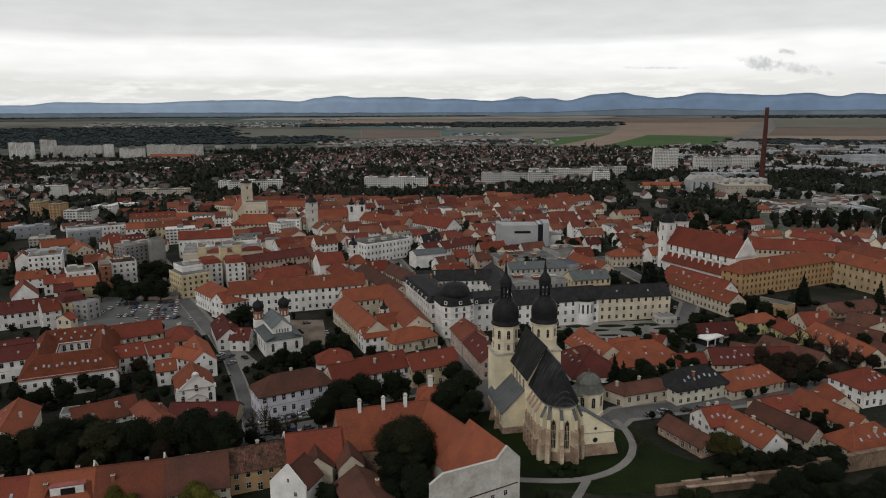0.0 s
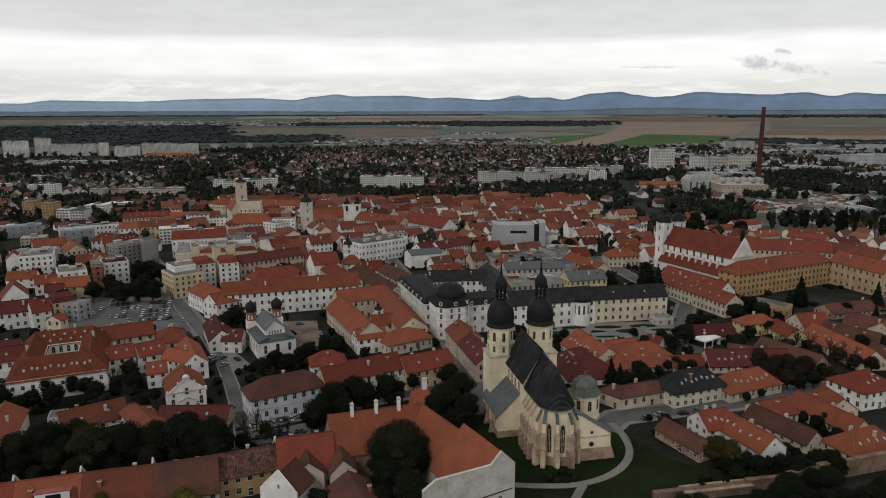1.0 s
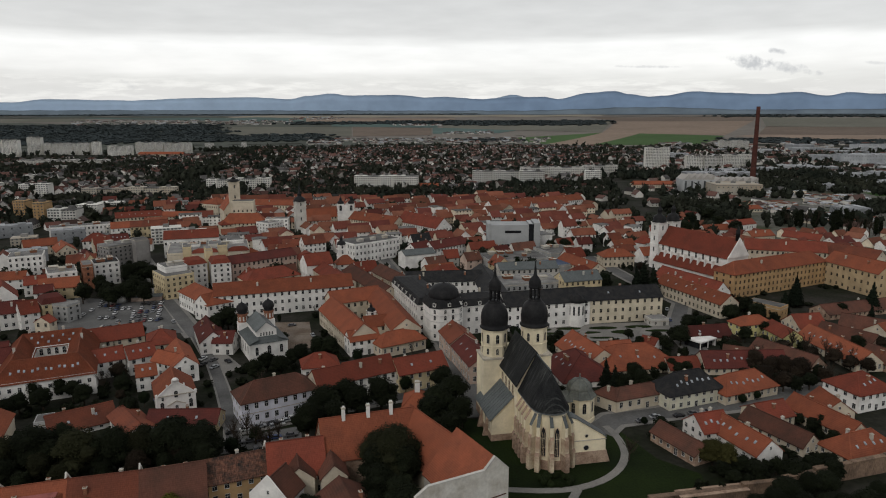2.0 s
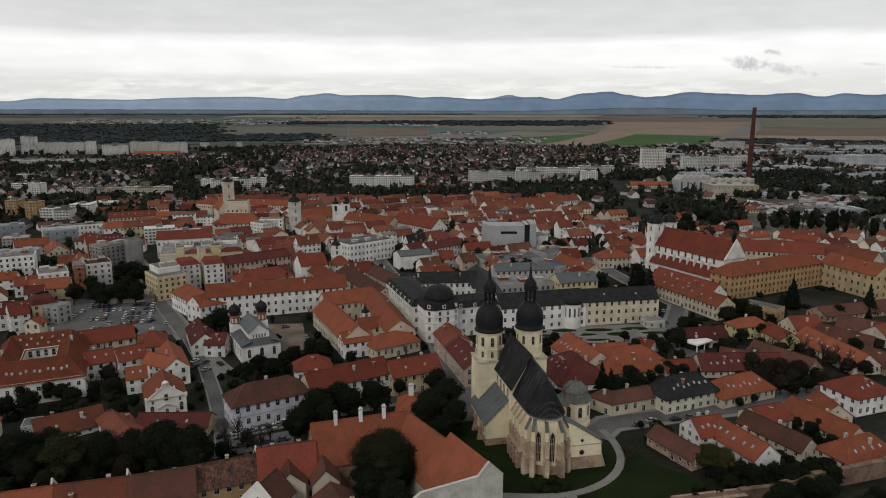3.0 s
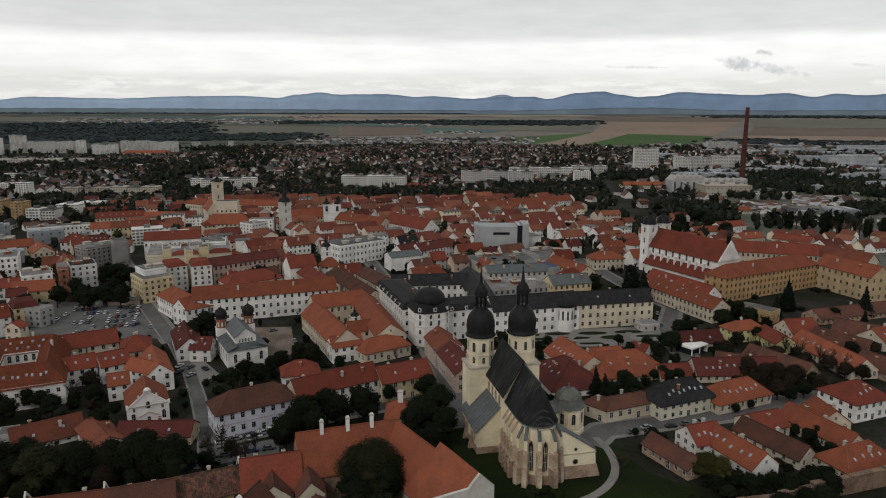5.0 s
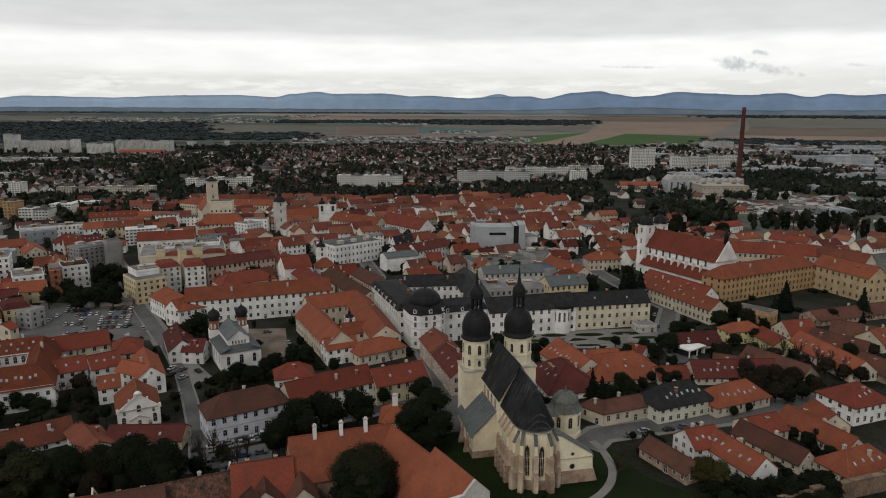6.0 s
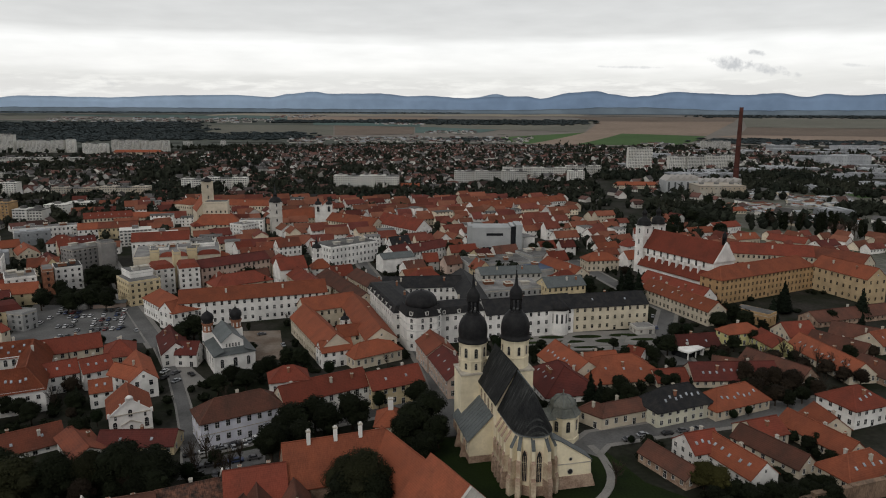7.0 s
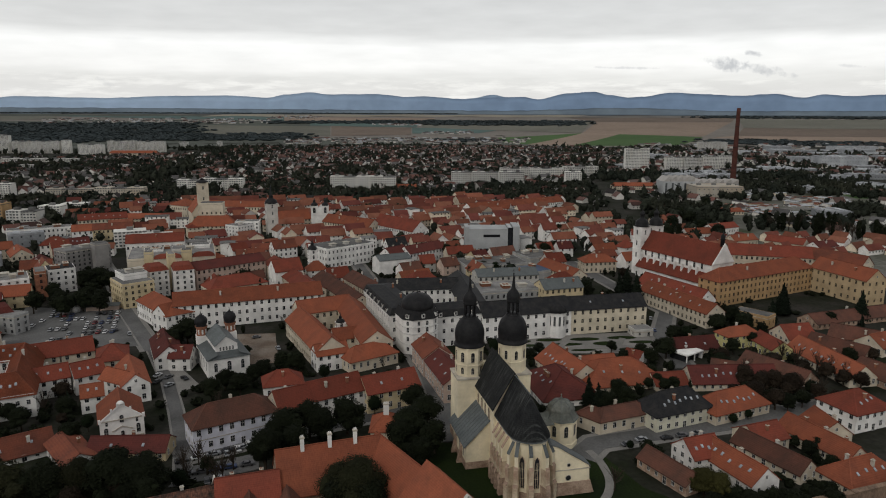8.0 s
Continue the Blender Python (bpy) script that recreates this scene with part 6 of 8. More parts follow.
# west edge
house(-213.0, 361.0, 24.5, 40.0, 13.0, 9.0, 4.8, "hip", "white", "tile_maroon", 2, chim=4)
house(-229.0, 397.5, 30.0, 13.5, 17.0, 8.5, 7.2, "gabled_front", "white", "tile_red", 1, chim=0)
house(-212.0, 408.5, 24.0, 10.0, 11.0, 8.0, 3.2, "gable", "white", "tile_maroon", 2, chim=1)
# roofs behind the monastery
house(257.8, 627.0, -20.0, 26.0, 12.0, 6.5, 3.8, "gable", "cream", "tile_red", 1, chim=1)
house(276.6, 603.0, 10.2, 26.0, 12.0, 6.5, 3.8, "gable", "white", "tile_orange", 1, chim=1)
house(312.0, 630.0, 21.7, 32.5, 12.0, 6.5, 3.8, "gable", "white", "tile_red", 1, chim=1)
house(331.4, 556.2, -50.0, 30.0, 13.0, 6.5, 3.8, "gable", "cream", "tile_red", 1, chim=2)
house(300.0, 570.0, 15.0, 24.0, 12.0, 6.5, 3.8, "gable", "cream", "tile_orange", 1, chim=2)
house(352.0, 540.0, 18.0, 22.0, 12.0, 6.0, 3.6, "gable", "white", "tile_maroon", 1, chim=1)
house(250.0, 575.0, 18.0, 26.0, 12.0, 6.5, 3.8, "gable", "cream", "tile_brown", 1, chim=2)
house(228.0, 598.0, -15.0, 24.0, 12.0, 6.5, 3.8, "gable", "white", "tile_red", 1, chim=1)
house(380.2, 749.9, 14.1, 30.3, 11.0, 3.8, 3.2, "gable", "cream", "tile_red", 1, chim=1)
house(-180.3, 346.6, 79.5, 5.5, 8.0, 8.0, 2.5, "gable", "cream", "tile_red", 2, chim=0)


# ---- trees ----
TREES = {}
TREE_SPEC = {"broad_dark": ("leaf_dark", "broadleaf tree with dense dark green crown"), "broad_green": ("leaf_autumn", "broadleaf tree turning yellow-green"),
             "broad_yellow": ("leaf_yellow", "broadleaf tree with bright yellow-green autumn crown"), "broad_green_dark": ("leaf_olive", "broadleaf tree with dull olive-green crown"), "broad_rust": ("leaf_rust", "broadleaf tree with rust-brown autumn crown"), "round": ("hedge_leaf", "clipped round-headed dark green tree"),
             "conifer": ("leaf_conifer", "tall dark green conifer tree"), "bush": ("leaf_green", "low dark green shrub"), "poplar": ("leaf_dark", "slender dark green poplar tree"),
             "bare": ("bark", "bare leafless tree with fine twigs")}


def leaf_cloud(lobes, count, size, seed, mat, shell=0.55):
    """Many small leaf sprays in and on a set of ellipsoids."""
    rng = np.random.RandomState(seed)
    vol = np.array([l[3] * l[4] * l[5] for l in lobes])
    pick = rng.choice(len(lobes), count, p=vol / vol.sum())
    lb = np.array(lobes)[pick]
    d = rng.normal(size=(count, 3))
    d /= np.linalg.norm(d, axis=1)[:, None]
    rad = shell + (1 - shell) * rng.rand(count) ** 0.6
    rad *= 1 + rng.normal(0, 0.05, count)
    p = lb[:, :3] + d * lb[:, 3:6] * rad[:, None]
    n = d * 1.0 + rng.normal(size=(count, 3)) * 0.36 + np.array([0, 0, 0.3])
    n /= np.linalg.norm(n, axis=1)[:, None]
    u = np.cross(n, rng.normal(size=(count, 3)))
    u /= np.linalg.norm(u, axis=1)[:, None]
    w = np.cross(n, u)
    s = size * (0.6 + 0.8 * rng.rand(count))[:, None]
    quad = np.stack([p - u * s, p - w * s * 0.7 + n * s * 0.2, p + u * s, p + w * s * 0.7 + n * s * 0.2], 1).reshape(-1, 3)
    verts, faces = quad.tolist(), np.arange(count * 4).reshape(-1, 4).tolist()
    for x, y, z, rx, ry, rz in lobes:
        base = len(verts)
        for j in range(5):
            v = math.pi * (j + 0.5) / 5
            for i in range(8):
                h = 2 * math.pi * (i + 0.5 * (j % 2)) / 8
                k = 0.80 + 0.09 * math.sin(3.1 * i + 2.3 * j + seed)
                verts.append((x + rx * k * math.sin(v) * math.cos(h), y + ry * k * math.sin(v) * math.sin(h), z + rz * k * math.cos(v)))
        for j in range(4):
            for i in range(8):
                faces.append((base + j * 8 + i, base + (j + 1) * 8 + i, base + (j + 1) * 8 + (i + 1) % 8, base + j * 8 + (i + 1) % 8))
        faces.append(tuple(base + i for i in range(8)))
    me = bpy.data.meshes.new("crown")
    me.from_pydata(verts, [], faces)
    me.materials.append(MATS[mat])
    return me


def tree_template(kind, variant, leaves=1.0):
    """Trunk and crown of a tree one unit (10 m) tall class, built once for each variant."""
    key = (kind, variant, leaves)
    if key in TREES:
        return TREES[key]
    rng = random.Random(hash(kind) % 1 + variant * 17 + len(kind))
    mat = TREE_SPEC[kind][0]
    tb = bmesh.new()
    lathe(tb, [(0.34, -0.3), (0.25, 0.8), (0.2, 3.2), (0.12, 6.0), (0.05, 8.0)], 7)
    crown = None
    lobes = []
    if kind.startswith("broad") or kind == "round":
        n = 17 if kind != "round" else 1
        for i in range(n):
            a, r = rng.uniform(0, 6.28), rng.uniform(0.9, 2.8)
            z = rng.uniform(3.4, 8.2)
            r *= 1.0 if z < 6.5 else 0.62
            s = rng.uniform(0.9, 1.75)
            lobes.append((r * math.cos(a), r * math.sin(a), z, s, s, s * rng.uniform(0.8, 1.05)))
            bar(tb, (0, 0, z * 0.45), (r * math.cos(a), r * math.sin(a), z), 0.12, 0.12)
        lobes.append((0, 0, 6.2, 2.6, 2.6, 3.3) if kind != "round" else (0, 0, 6.0, 3.3, 3.3, 3.4))
        if kind == "round":
            lobes = lobes[1:]
        crown = leaf_cloud(lobes, int(2500 * leaves), 0.215 / leaves ** 0.5, variant + 3, mat, 0.76)
    elif kind == "bush":
        for i in range(5):
            a = rng.uniform(0, 6.28)
            lobes.append((2.2 * math.cos(a), 2.2 * math.sin(a), 4.0, 3.4, 3.4, rng.uniform(3.5, 5.5)))
        crown = leaf_cloud(lobes, 1100, 0.42, variant + 5, mat, 0.76)
    elif kind == "conifer":
        for i in range(11):
            f = i / 10
            r = 2.5 * (1 - f) + 0.25
            lobes.append((rng.uniform(-0.2, 0.2), rng.uniform(-0.2, 0.2), 1.2 + 8.2 * f, r, r, 0.75))
        crown = leaf_cloud(lobes, 1700, 0.3, variant + 7, mat, 0.35)
    elif kind == "poplar":
        for i in range(6):
            lobes.append((rng.uniform(-0.3, 0.3), rng.uniform(-0.3, 0.3), 2 + 1.3 * i, 1.1, 1.1, 1.3))
        crown = leaf_cloud(lobes, 700, 0.4, variant + 9, mat)
    else:
        tw = bmesh.new()
        for i in range(22):
            a, r, z = rng.uniform(0, 6.28), rng.uniform(1.0, 3.0), rng.uniform(4.5, 9.5)
            b = Vector((r * math.cos(a), r * math.sin(a), z))
            s = Vector((0, 0, z * 0.45))
            bar(tw, s, b, 0.10, 0.10)
            for k in range(4):
                q = s.lerp(b, rng.uniform(0.4, 1.0))
                bar(tw, q, q + Vector((rng.uniform(-1, 1), rng.uniform(-1, 1), rng.uniform(0.1, 1.1))), 0.05, 0.05)
        crown = mesh_of("branchwork", tw, "bark")
    TREES[key] = (mesh_of("trunk", tb, "bark"), crown)
    return TREES[key]


tree_rng = random.Random(11)


def tree(kind, x, y, h, leaves=1.0):
    if leaves == 1.0:
        leaves = 0.5 if h < 9 else 5.0 if h == 19 else 2.2 if h >= 8 and y < 225 else 1.0 if y < 300 else 0.5
    trunk, crown = tree_template(kind, tree_rng.randrange(3), leaves)
    t = thing("shrub" if kind == "bush" else "tree", x, y, tree_rng.uniform(0, 360), TREE_SPEC[kind][1], "shrub" if kind == "bush" else "tree")
    s = h / 10 * tree_rng.uniform(0.9, 1.12)
    w = s * (1.25 if kind.startswith("broad") else 1.0) * tree_rng.uniform(0.9, 1.15)
    t.scale = (w, w, s)
    part("trunk", trunk, None, t)
    part("branchwork" if kind == "bare" else "crown", crown, None, t)


# ---- large blocks farther off ----
def block(x, y, rot, L, W, h, style):
    FOOT.append((x, y, rot, L, W))
    z0 = rise_of(math.hypot(x, y))
    rng = random.Random(int(abs(x) * 7 + abs(y)))
    spec = {"panel": ("panel_wall", "pale grey panel apartment block with rows of windows", "apartment_block"), "tan": ("panel_tan", "tan grey four-storey apartment block", "apartment_block"),
            "ochre": ("ochre", "ochre and white apartment tower", "apartment_block"), "hall": ("metal_roof", "low pale industrial hall", "hall"),
            "works": ("panel_tan", "large beige factory building", "factory"), "redroof": ("cream", "long building with red tiled roof", "house")}[style]
    b = thing(spec[2], x, y, rot, spec[1], spec[2].replace("_", " "), "", "", z0)
    hx, hy = L / 2, W / 2
    bm = bmesh.new()
    if style == "redroof":
        box(bm, -hx, hx, -hy, hy, -1, h * 0.55)
    elif style in ("panel", "tan", "ochre"):
        n = max(1, round(L / 18))
        for i in range(n):
            dy = (i % 2) * 1.2
            box(bm, -hx + L * i / n + 0.01, -hx + L * (i + 1) / n - 0.01, -hy + dy, hy + dy, -1, h - (i % 3 == 1) * 0.8)
    else:
        box(bm, -hx, hx, -hy, hy, -1, h)
    part("wall", bm, spec[0], b)
    bm = bmesh.new()
    if style == "redroof":
        for s in (-1, 1):
            slab(bm, [(-hx - 0.5, (hy + 0.6) * s, h * 0.52), (hx + 0.5, (hy + 0.6) * s, h * 0.52), (hx - 3, 0, h), (-hx + 3, 0, h)], 0.3)
        bmesh.ops.recalc_face_normals(bm, faces=bm.faces[:])
        part("roof", bm, "tile_orange", b)
    else:
        n = max(1, round(L / 18))
        if style == "hall":
            for i in range(max(2, int(L / 14))):
                w = L / max(2, int(L / 14))
                lb = bmesh.new()
                box(lb, -hx + i * w + w * 0.3, -hx + i * w + w * 0.7, -hy * 0.8, hy * 0.8, h + 0.004, h + 0.9)
                part("roof_light", lb, "metal_roof", b)
        else:
            for i in range(n):
                u = -hx + L * (i + 0.5) / n
                lb = bmesh.new()
                box(lb, u - 2.5, u + 2.5, -2, 2.5, h + 0.004, h + 2.4)
                part("stair_head", lb, "gravel", b)
        box(bm, -hx - 0.15, hx + 0.15, -hy - 0.1, hy + 1.3, h - 1.2, h - 0.75)
        part("cornice", bm, "gravel" if style != "hall" else "metal_roof", b)
    # window rows
    bm = bmesh.new()
    hh = h * 0.55 if style == "redroof" else h
    fl = max(1, round(hh / 2.9)) if style not in ("hall", "works") else max(1, round(hh / 7))
    n = max(1, round(L / (3.2 if style not in ("hall", "works") else 6)))
    ns = max(1, round(L / 18))
    win = 0.95 if style == "panel" else 0.65
    for f in range(fl):
        for i in range(n):
            u = -hx + L * (i + 0.5) / n
            dy = (int((u + hx) / L * ns) % 2) * 1.2 if style in ("panel", "tan", "ochre") else 0
            z = (f + 0.36) * hh / fl
            box(bm, u - win, u + win, -hy + dy - 0.05, -hy + dy + 0.1, z, z + min(1.6, hh / fl * 0.5), 0)
            if style in ("panel", "ochre") and i % 3 == 1:
                box(bm, u - 1.4, u + 1.4, -hy + dy - 1.0, -hy + dy, z - 0.9, z + 0.1, 1)
    tagged(part("glazing", bm, ["block_glass", "frame_white" if style != "ochre" else "ochre"], b), "", "", "", "stuff")


# ---- far town: small houses and trees without number ----
def clear_of(x, y, gap=3.0):
    for fx, fy, rot, L, W in FOOT:
        dx, dy = x - fx, y - fy
        if dx * dx + dy * dy > (L + W + 2 * gap) ** 2 / 2:
            continue
        a = radians(rot)
        u, v = dx * math.cos(a) + dy * math.sin(a), -dx * math.sin(a) + dy * math.cos(a)
        if abs(u) < L / 2 + gap and abs(v) < W / 2 + gap:
            return False
    return True


class Heap:
    """Collects many small gabled houses into one mesh."""

    def __init__(self):
        self.v, self.f, self.m = [], [], []

    def add(self, x, y, a, L, W, e, k, z0, wall, roof, windows=0, pane=0):
        ca, sa = math.cos(a), math.sin(a)

        def put(u, v, z):
            self.v.append((x + u * ca - v * sa, y + u * sa + v * ca, z0 + z))
        n = len(self.v)
        for sx, sy, z in ((-1, -1, -1), (1, -1, -1), (1, 1, -1), (-1, 1, -1), (-1, -1, e), (1, -1, e), (1, 1, e), (-1, 1, e), (-1, 0, e + k - 0.1), (1, 0, e + k - 0.1)):
            put(sx * L / 2, sy * W / 2, z)
        self.f += [(n, n + 1, n + 5, n + 4), (n + 1, n + 2, n + 6, n + 9, n + 5), (n + 2, n + 3, n + 7, n + 6), (n + 3, n, n + 4, n + 8, n + 7)]
        self.m += [wall] * 4
        m = len(self.v)
        g, o = 0.4, 0.6
        for dz in (0.1, -0.2):
            for sx, sy, z in ((-1, -1, e - o * k / W * 2), (1, -1, e - o * k / W * 2), (1, 1, e - o * k / W * 2), (-1, 1, e - o * k / W * 2), (-1, 0, e + k), (1, 0, e + k)):
                put(sx * (L / 2 + g), sy * (W / 2 + o), z + dz)
        self.f += [(m, m + 1, m + 5, m + 4), (m + 2, m + 3, m + 4, m + 5), (m, m + 6, m + 7, m + 1), (m + 2, m + 8, m + 9, m + 3), (m + 1, m + 7, m + 11, m + 5), (m + 5, m + 11, m + 8, m + 2), (m + 4, m + 10, m + 6, m), (m + 3, m + 9, m + 10, m + 4)]
        self.m += [roof] * 8
        if windows:
            c = max(2, int(L / 3.6))
            for fl in range(windows):
                for i in range(c):
                    u, z = (i + 0.5) * L / c - L / 2, (fl + 0.4) * e / windows
                    q = len(self.v)
                    for du, dz in ((-0.55, 0), (0.55, 0), (0.55, 1.4), (-0.55, 1.4)):
                        put(u + du, -W / 2 - 0.06, z + dz)
                    self.f.append((q, q + 1, q + 2, q + 3))
                    self.m.append(pane)

    def link(self, name, mats, label):
        me = bpy.data.meshes.new(name)
        me.from_pydata(self.v, [], self.f)
        for m in mats:
            me.materials.append(MATS[m])
        me.polygons.foreach_set("material_index", self.m)
        return tagged(new(name, me), label, "houses", "", "stuff")


    def stand(self, x, y, rot, flat):
        """The one house collected so far, as a thing with wall and roof."""
        roof = TOWN_MATS[self.m[4]]
        wall = TOWN_MATS[self.m[0]]
        h = thing("house", x, y, rot, f"{'white' if wall == 'town_white' else 'cream'} old-town house with {TOWN_WORD[roof]} roof", "house")
        inv = pose(x, y, 0, 0, 0, rot).inverted()
        pts = [inv @ Vector(q) for q in self.v]
        for name, ids in (("wall", [i for i in range(len(self.f)) if i < 4 or i > 11]), ("roof", list(range(4, 12)))):
            used = sorted({k for i in ids for k in self.f[i]})
            at = {k: n for n, k in enumerate(used)}
            me = bpy.data.meshes.new(name)
            me.from_pydata([pts[k] for k in used], [], [[at[k] for k in self.f[i]] for i in ids])
            for m in ((wall, "glass") if name == "wall" else (roof,)):
                me.materials.append(MATS[m])
            me.polygons.foreach_set("material_index", [1 if name == "wall" and i > 11 else 0 for i in ids])
            part(name, me, None, h)


TOWN_MATS = ("town_white", "town_cream", "town_orange", "town_red", "town_maroon", "town_brown", "glass", "gravel")
TOWN_WORD = {"town_orange": "orange tiled", "town_red": "red tiled", "town_maroon": "dark maroon tiled", "town_brown": "brown tiled", "gravel": "flat grey gravel"}
SINGLE = 662.0


def old_town(rng):
    """Rows of tiled houses that fill the old town between the named buildings."""
    a = radians(22)
    ca, sa = math.cos(a), math.sin(a)
    made = 0
    heap = Heap()
    v = 240.0
    row = 0
    while v < 980:
        u = -360.0
        while u < 560:
            L = rng.uniform(10, 22)
            turn = rng.random() < 0.16
            W = rng.uniform(9, 12)
            uu, vv = u + L / 2, v + rng.uniform(-2.5, 2.5)
            x, y = uu * ca - vv * sa, uu * sa + vv * ca
            u += L + (0.3 if rng.random() < 0.75 else rng.uniform(3, 9))
            if y < 418 or y > 860 or abs(x) > y * 0.66 + 10:
                continue
            side = x / y
            if side > 0.27 and y > 500 and (side > 0.44 or y > 700 or rng.random() < 0.45):
                continue
            if side < -0.40 and y > 560 and rng.random() < 0.75:
                continue
            if rng.random() < (0.18 if side > -0.22 else 0.5):
                continue
            r = 22 + (90 if turn else 0) + rng.uniform(-11, 11)
            if not clear_of(x, y, 5.5) or not clear_of(x + L / 2 * ca * 0.8, y + L / 2 * sa * 0.8, 3) or not clear_of(x - L / 2 * ca * 0.8, y - L / 2 * sa * 0.8, 3):
                continue
            fl = 2 if rng.random() < 0.8 else 3
            if y > 560:
                flat = rng.random() < 0.16
                one = Heap() if y < SINGLE else heap
                one.add(x, y, radians(r), min(L, 15) if turn else L, W, fl * 3.3 + rng.uniform(-0.5, 0.8) + 2.5 * flat, 0.5 if flat else rng.uniform(3.2, 5.2), 0.0, rng.choice((0, 0, 1)), 7 if flat else rng.choice((2, 2, 3, 3, 4, 5, 5)), fl + flat, 6)
                if one is not heap:
                    one.stand(x, y, r, flat)
                made += 1
                continue
            house(x, y, r, min(L, 15) if turn else L, W, fl * 3.3 + rng.uniform(-0.5, 0.8), rng.uniform(3.8, 5.6), "hip" if rng.random() < 0.15 else "gable",
                  rng.choice(("white", "white", "cream", "oldwhite", "yellow", "pinkish")), rng.choice(("tile_orange", "tile_orange", "tile_red", "tile_red", "tile_brown", "tile_maroon", "tile_old")),
                  fl, chim=rng.choice((0, 1, 1, 2)), sky=0, win="F", step=4.2, fine=False)
            made += 1
        row += 1
        v += 17.5 if row % 2 else 21.0
    lanes = random.Random(5)
    for k in range(150):
        x, y = lanes.uniform(262, 430), lanes.uniform(520, 668)
        L, W = lanes.uniform(9, 19), lanes.uniform(7, 10)
        if x / y > 0.44 and y > 600 or not clear_of(x, y, 6.5):
            continue
        a = 24 + lanes.choice((0, 0, 90)) + lanes.uniform(-8, 8)
        FOOT.append((x, y, a, L, W))
        heap.add(x, y, radians(a), L, W, lanes.uniform(3.2, 5.5), lanes.uniform(3, 4.2), 0.0, lanes.choice((0, 1, 1)), lanes.choice((2, 3, 3, 5, 5)), 1, 6)
    heap.link("old_town_houses", ("town_white", "town_cream", "town_orange", "town_red", "town_maroon", "town_brown", "glass", "gravel"), "crowded old-town houses with orange and red tiled roofs")
    return made


def far_things(rng):
    """Suburb: small gabled houses, then tree clumps, each kind as one mesh."""
    heap = Heap()
    spots = []
    tries = 0
    while len(spots) < 3100 and tries < 40000:
        tries += 1
        r = math.sqrt(rng.uniform(740 ** 2, 2250 ** 2))
        b = rng.uniform(-37, 37)
        x, y = r * math.sin(radians(b)), r * math.cos(radians(b))
        if b > 15 and rng.random() < (0.9 if r < 1300 else 0.6):
            continue
        if b < -12 and r > 1900:
            continue
        if r < 860 and -22 < b < 16:
            continue
        if not clear_of(x, y, 8):
            continue
        spots.append((x, y, r))
        L, W, e, k = rng.uniform(11, 18), rng.uniform(9, 12), rng.uniform(3.2, 6.0), rng.uniform(3.0, 5.0)
        a = radians(rng.choice((10, 100, 35, 125)) + rng.uniform(-8, 8))
        heap.add(x, y, a, L, W, e, k, rise_of(r), 0, rng.choice((1, 1, 2)), 2 if r < 1300 else 0, 3)
    heap.link("suburb_houses", ("suburb_wall", "suburb_roof", "suburb_roof_grey", "glass"), "countless small suburban houses with dull red roofs")
    return spots


def clumps(name, spots, label, mat, seed, leaves=16, leaf=0.16):
    """Tree crowns far off: each a ragged heap of leaf sprays over a dark core."""
    rng = np.random.RandomState(seed)
    vs, fs = [], []
    n = 0
    for x, y, z0, h, w in spots:
        p = rng.normal(size=(leaves, 3))
        p /= np.linalg.norm(p, axis=1)[:, None]
        p[:, 2] = np.abs(p[:, 2]) * 1.2 - 0.35
        c = np.array([x, y, z0 + h * 0.55]) + p * np.array([w * 0.42, w * 0.42, h * 0.40])
        q = rng.normal(size=(leaves, 4, 3)) * np.array([w, w, h]) * leaf
        quad = c[:, None, :] + q
        turn = np.arange(6) * math.pi / 3 + rng.uniform(0, 1)
        core = np.array([[math.cos(a) * q, math.sin(a) * q, z] for q, z in ((0.16, 0.0), (0.40, 0.28), (0.43, 0.52), (0.27, 0.80)) for a in turn] + [[0, 0, 0.92]])
        core = core * rng.uniform(0.78, 1.12, size=(25, 1)) * np.array([w, w, h]) + np.array([x, y, z0])
        core[:6, 2] = z0
        vs.append(quad.reshape(-1, 3))
        vs.append(core)
        for i in range(leaves):
            fs.append((n, n + 1, n + 2))
            fs.append((n, n + 2, n + 3))
            n += 4
        for k in range(6):
            j = (k + 1) % 6
            for q in (0, 6, 12):
                fs.append((n + q + k, n + q + j, n + q + 6 + j, n + q + 6 + k))
            fs.append((n + 18 + k, n + 18 + j, n + 24))
        n += 25
    me = bpy.data.meshes.new(name)
    me.from_pydata(np.concatenate(vs).tolist(), [], fs)
    me.materials.append(MATS[mat])
    tagged(new(name, me), label, "trees", "", "stuff")


# panel blocks of the north-west estate
block(-1001, 1944, -2.5, 37.3, 14.0, 47.7, "panel")
block(-914, 1940, -2.5, 122.8, 14.0, 31.3, "panel")
block(-836, 1936, -2.5, 21.0, 14.0, 34.4, "panel")
block(-752, 1882, -2.6, 62.9, 14.0, 26.2, "panel")
block(-712, 1984, -2.5, 75.8, 14.0, 30.8, "panel")
block(-634, 1981, -2.5, 74.4, 14.0, 29.2, "panel")
block(-1033, 1871, -2.6, 60.3, 14.0, 43.0, "panel")
block(-598, 2159, -2.5, 25.4, 14.0, 20.2, "panel")
block(-508, 2222, -2.0, 14.0, 14.0, 19.1, "panel")
block(-478, 943, -3.1, 16.7, 13.0, 19.1, "panel")
block(-262, 982, -3.2, 28.7, 13.0, 19.4, "panel")
block(-224, 1008, -3.1, 59.9, 13.0, 18.4, "panel")
block(-28, 998, -3.0, 91.3, 13.0, 21.6, "panel")
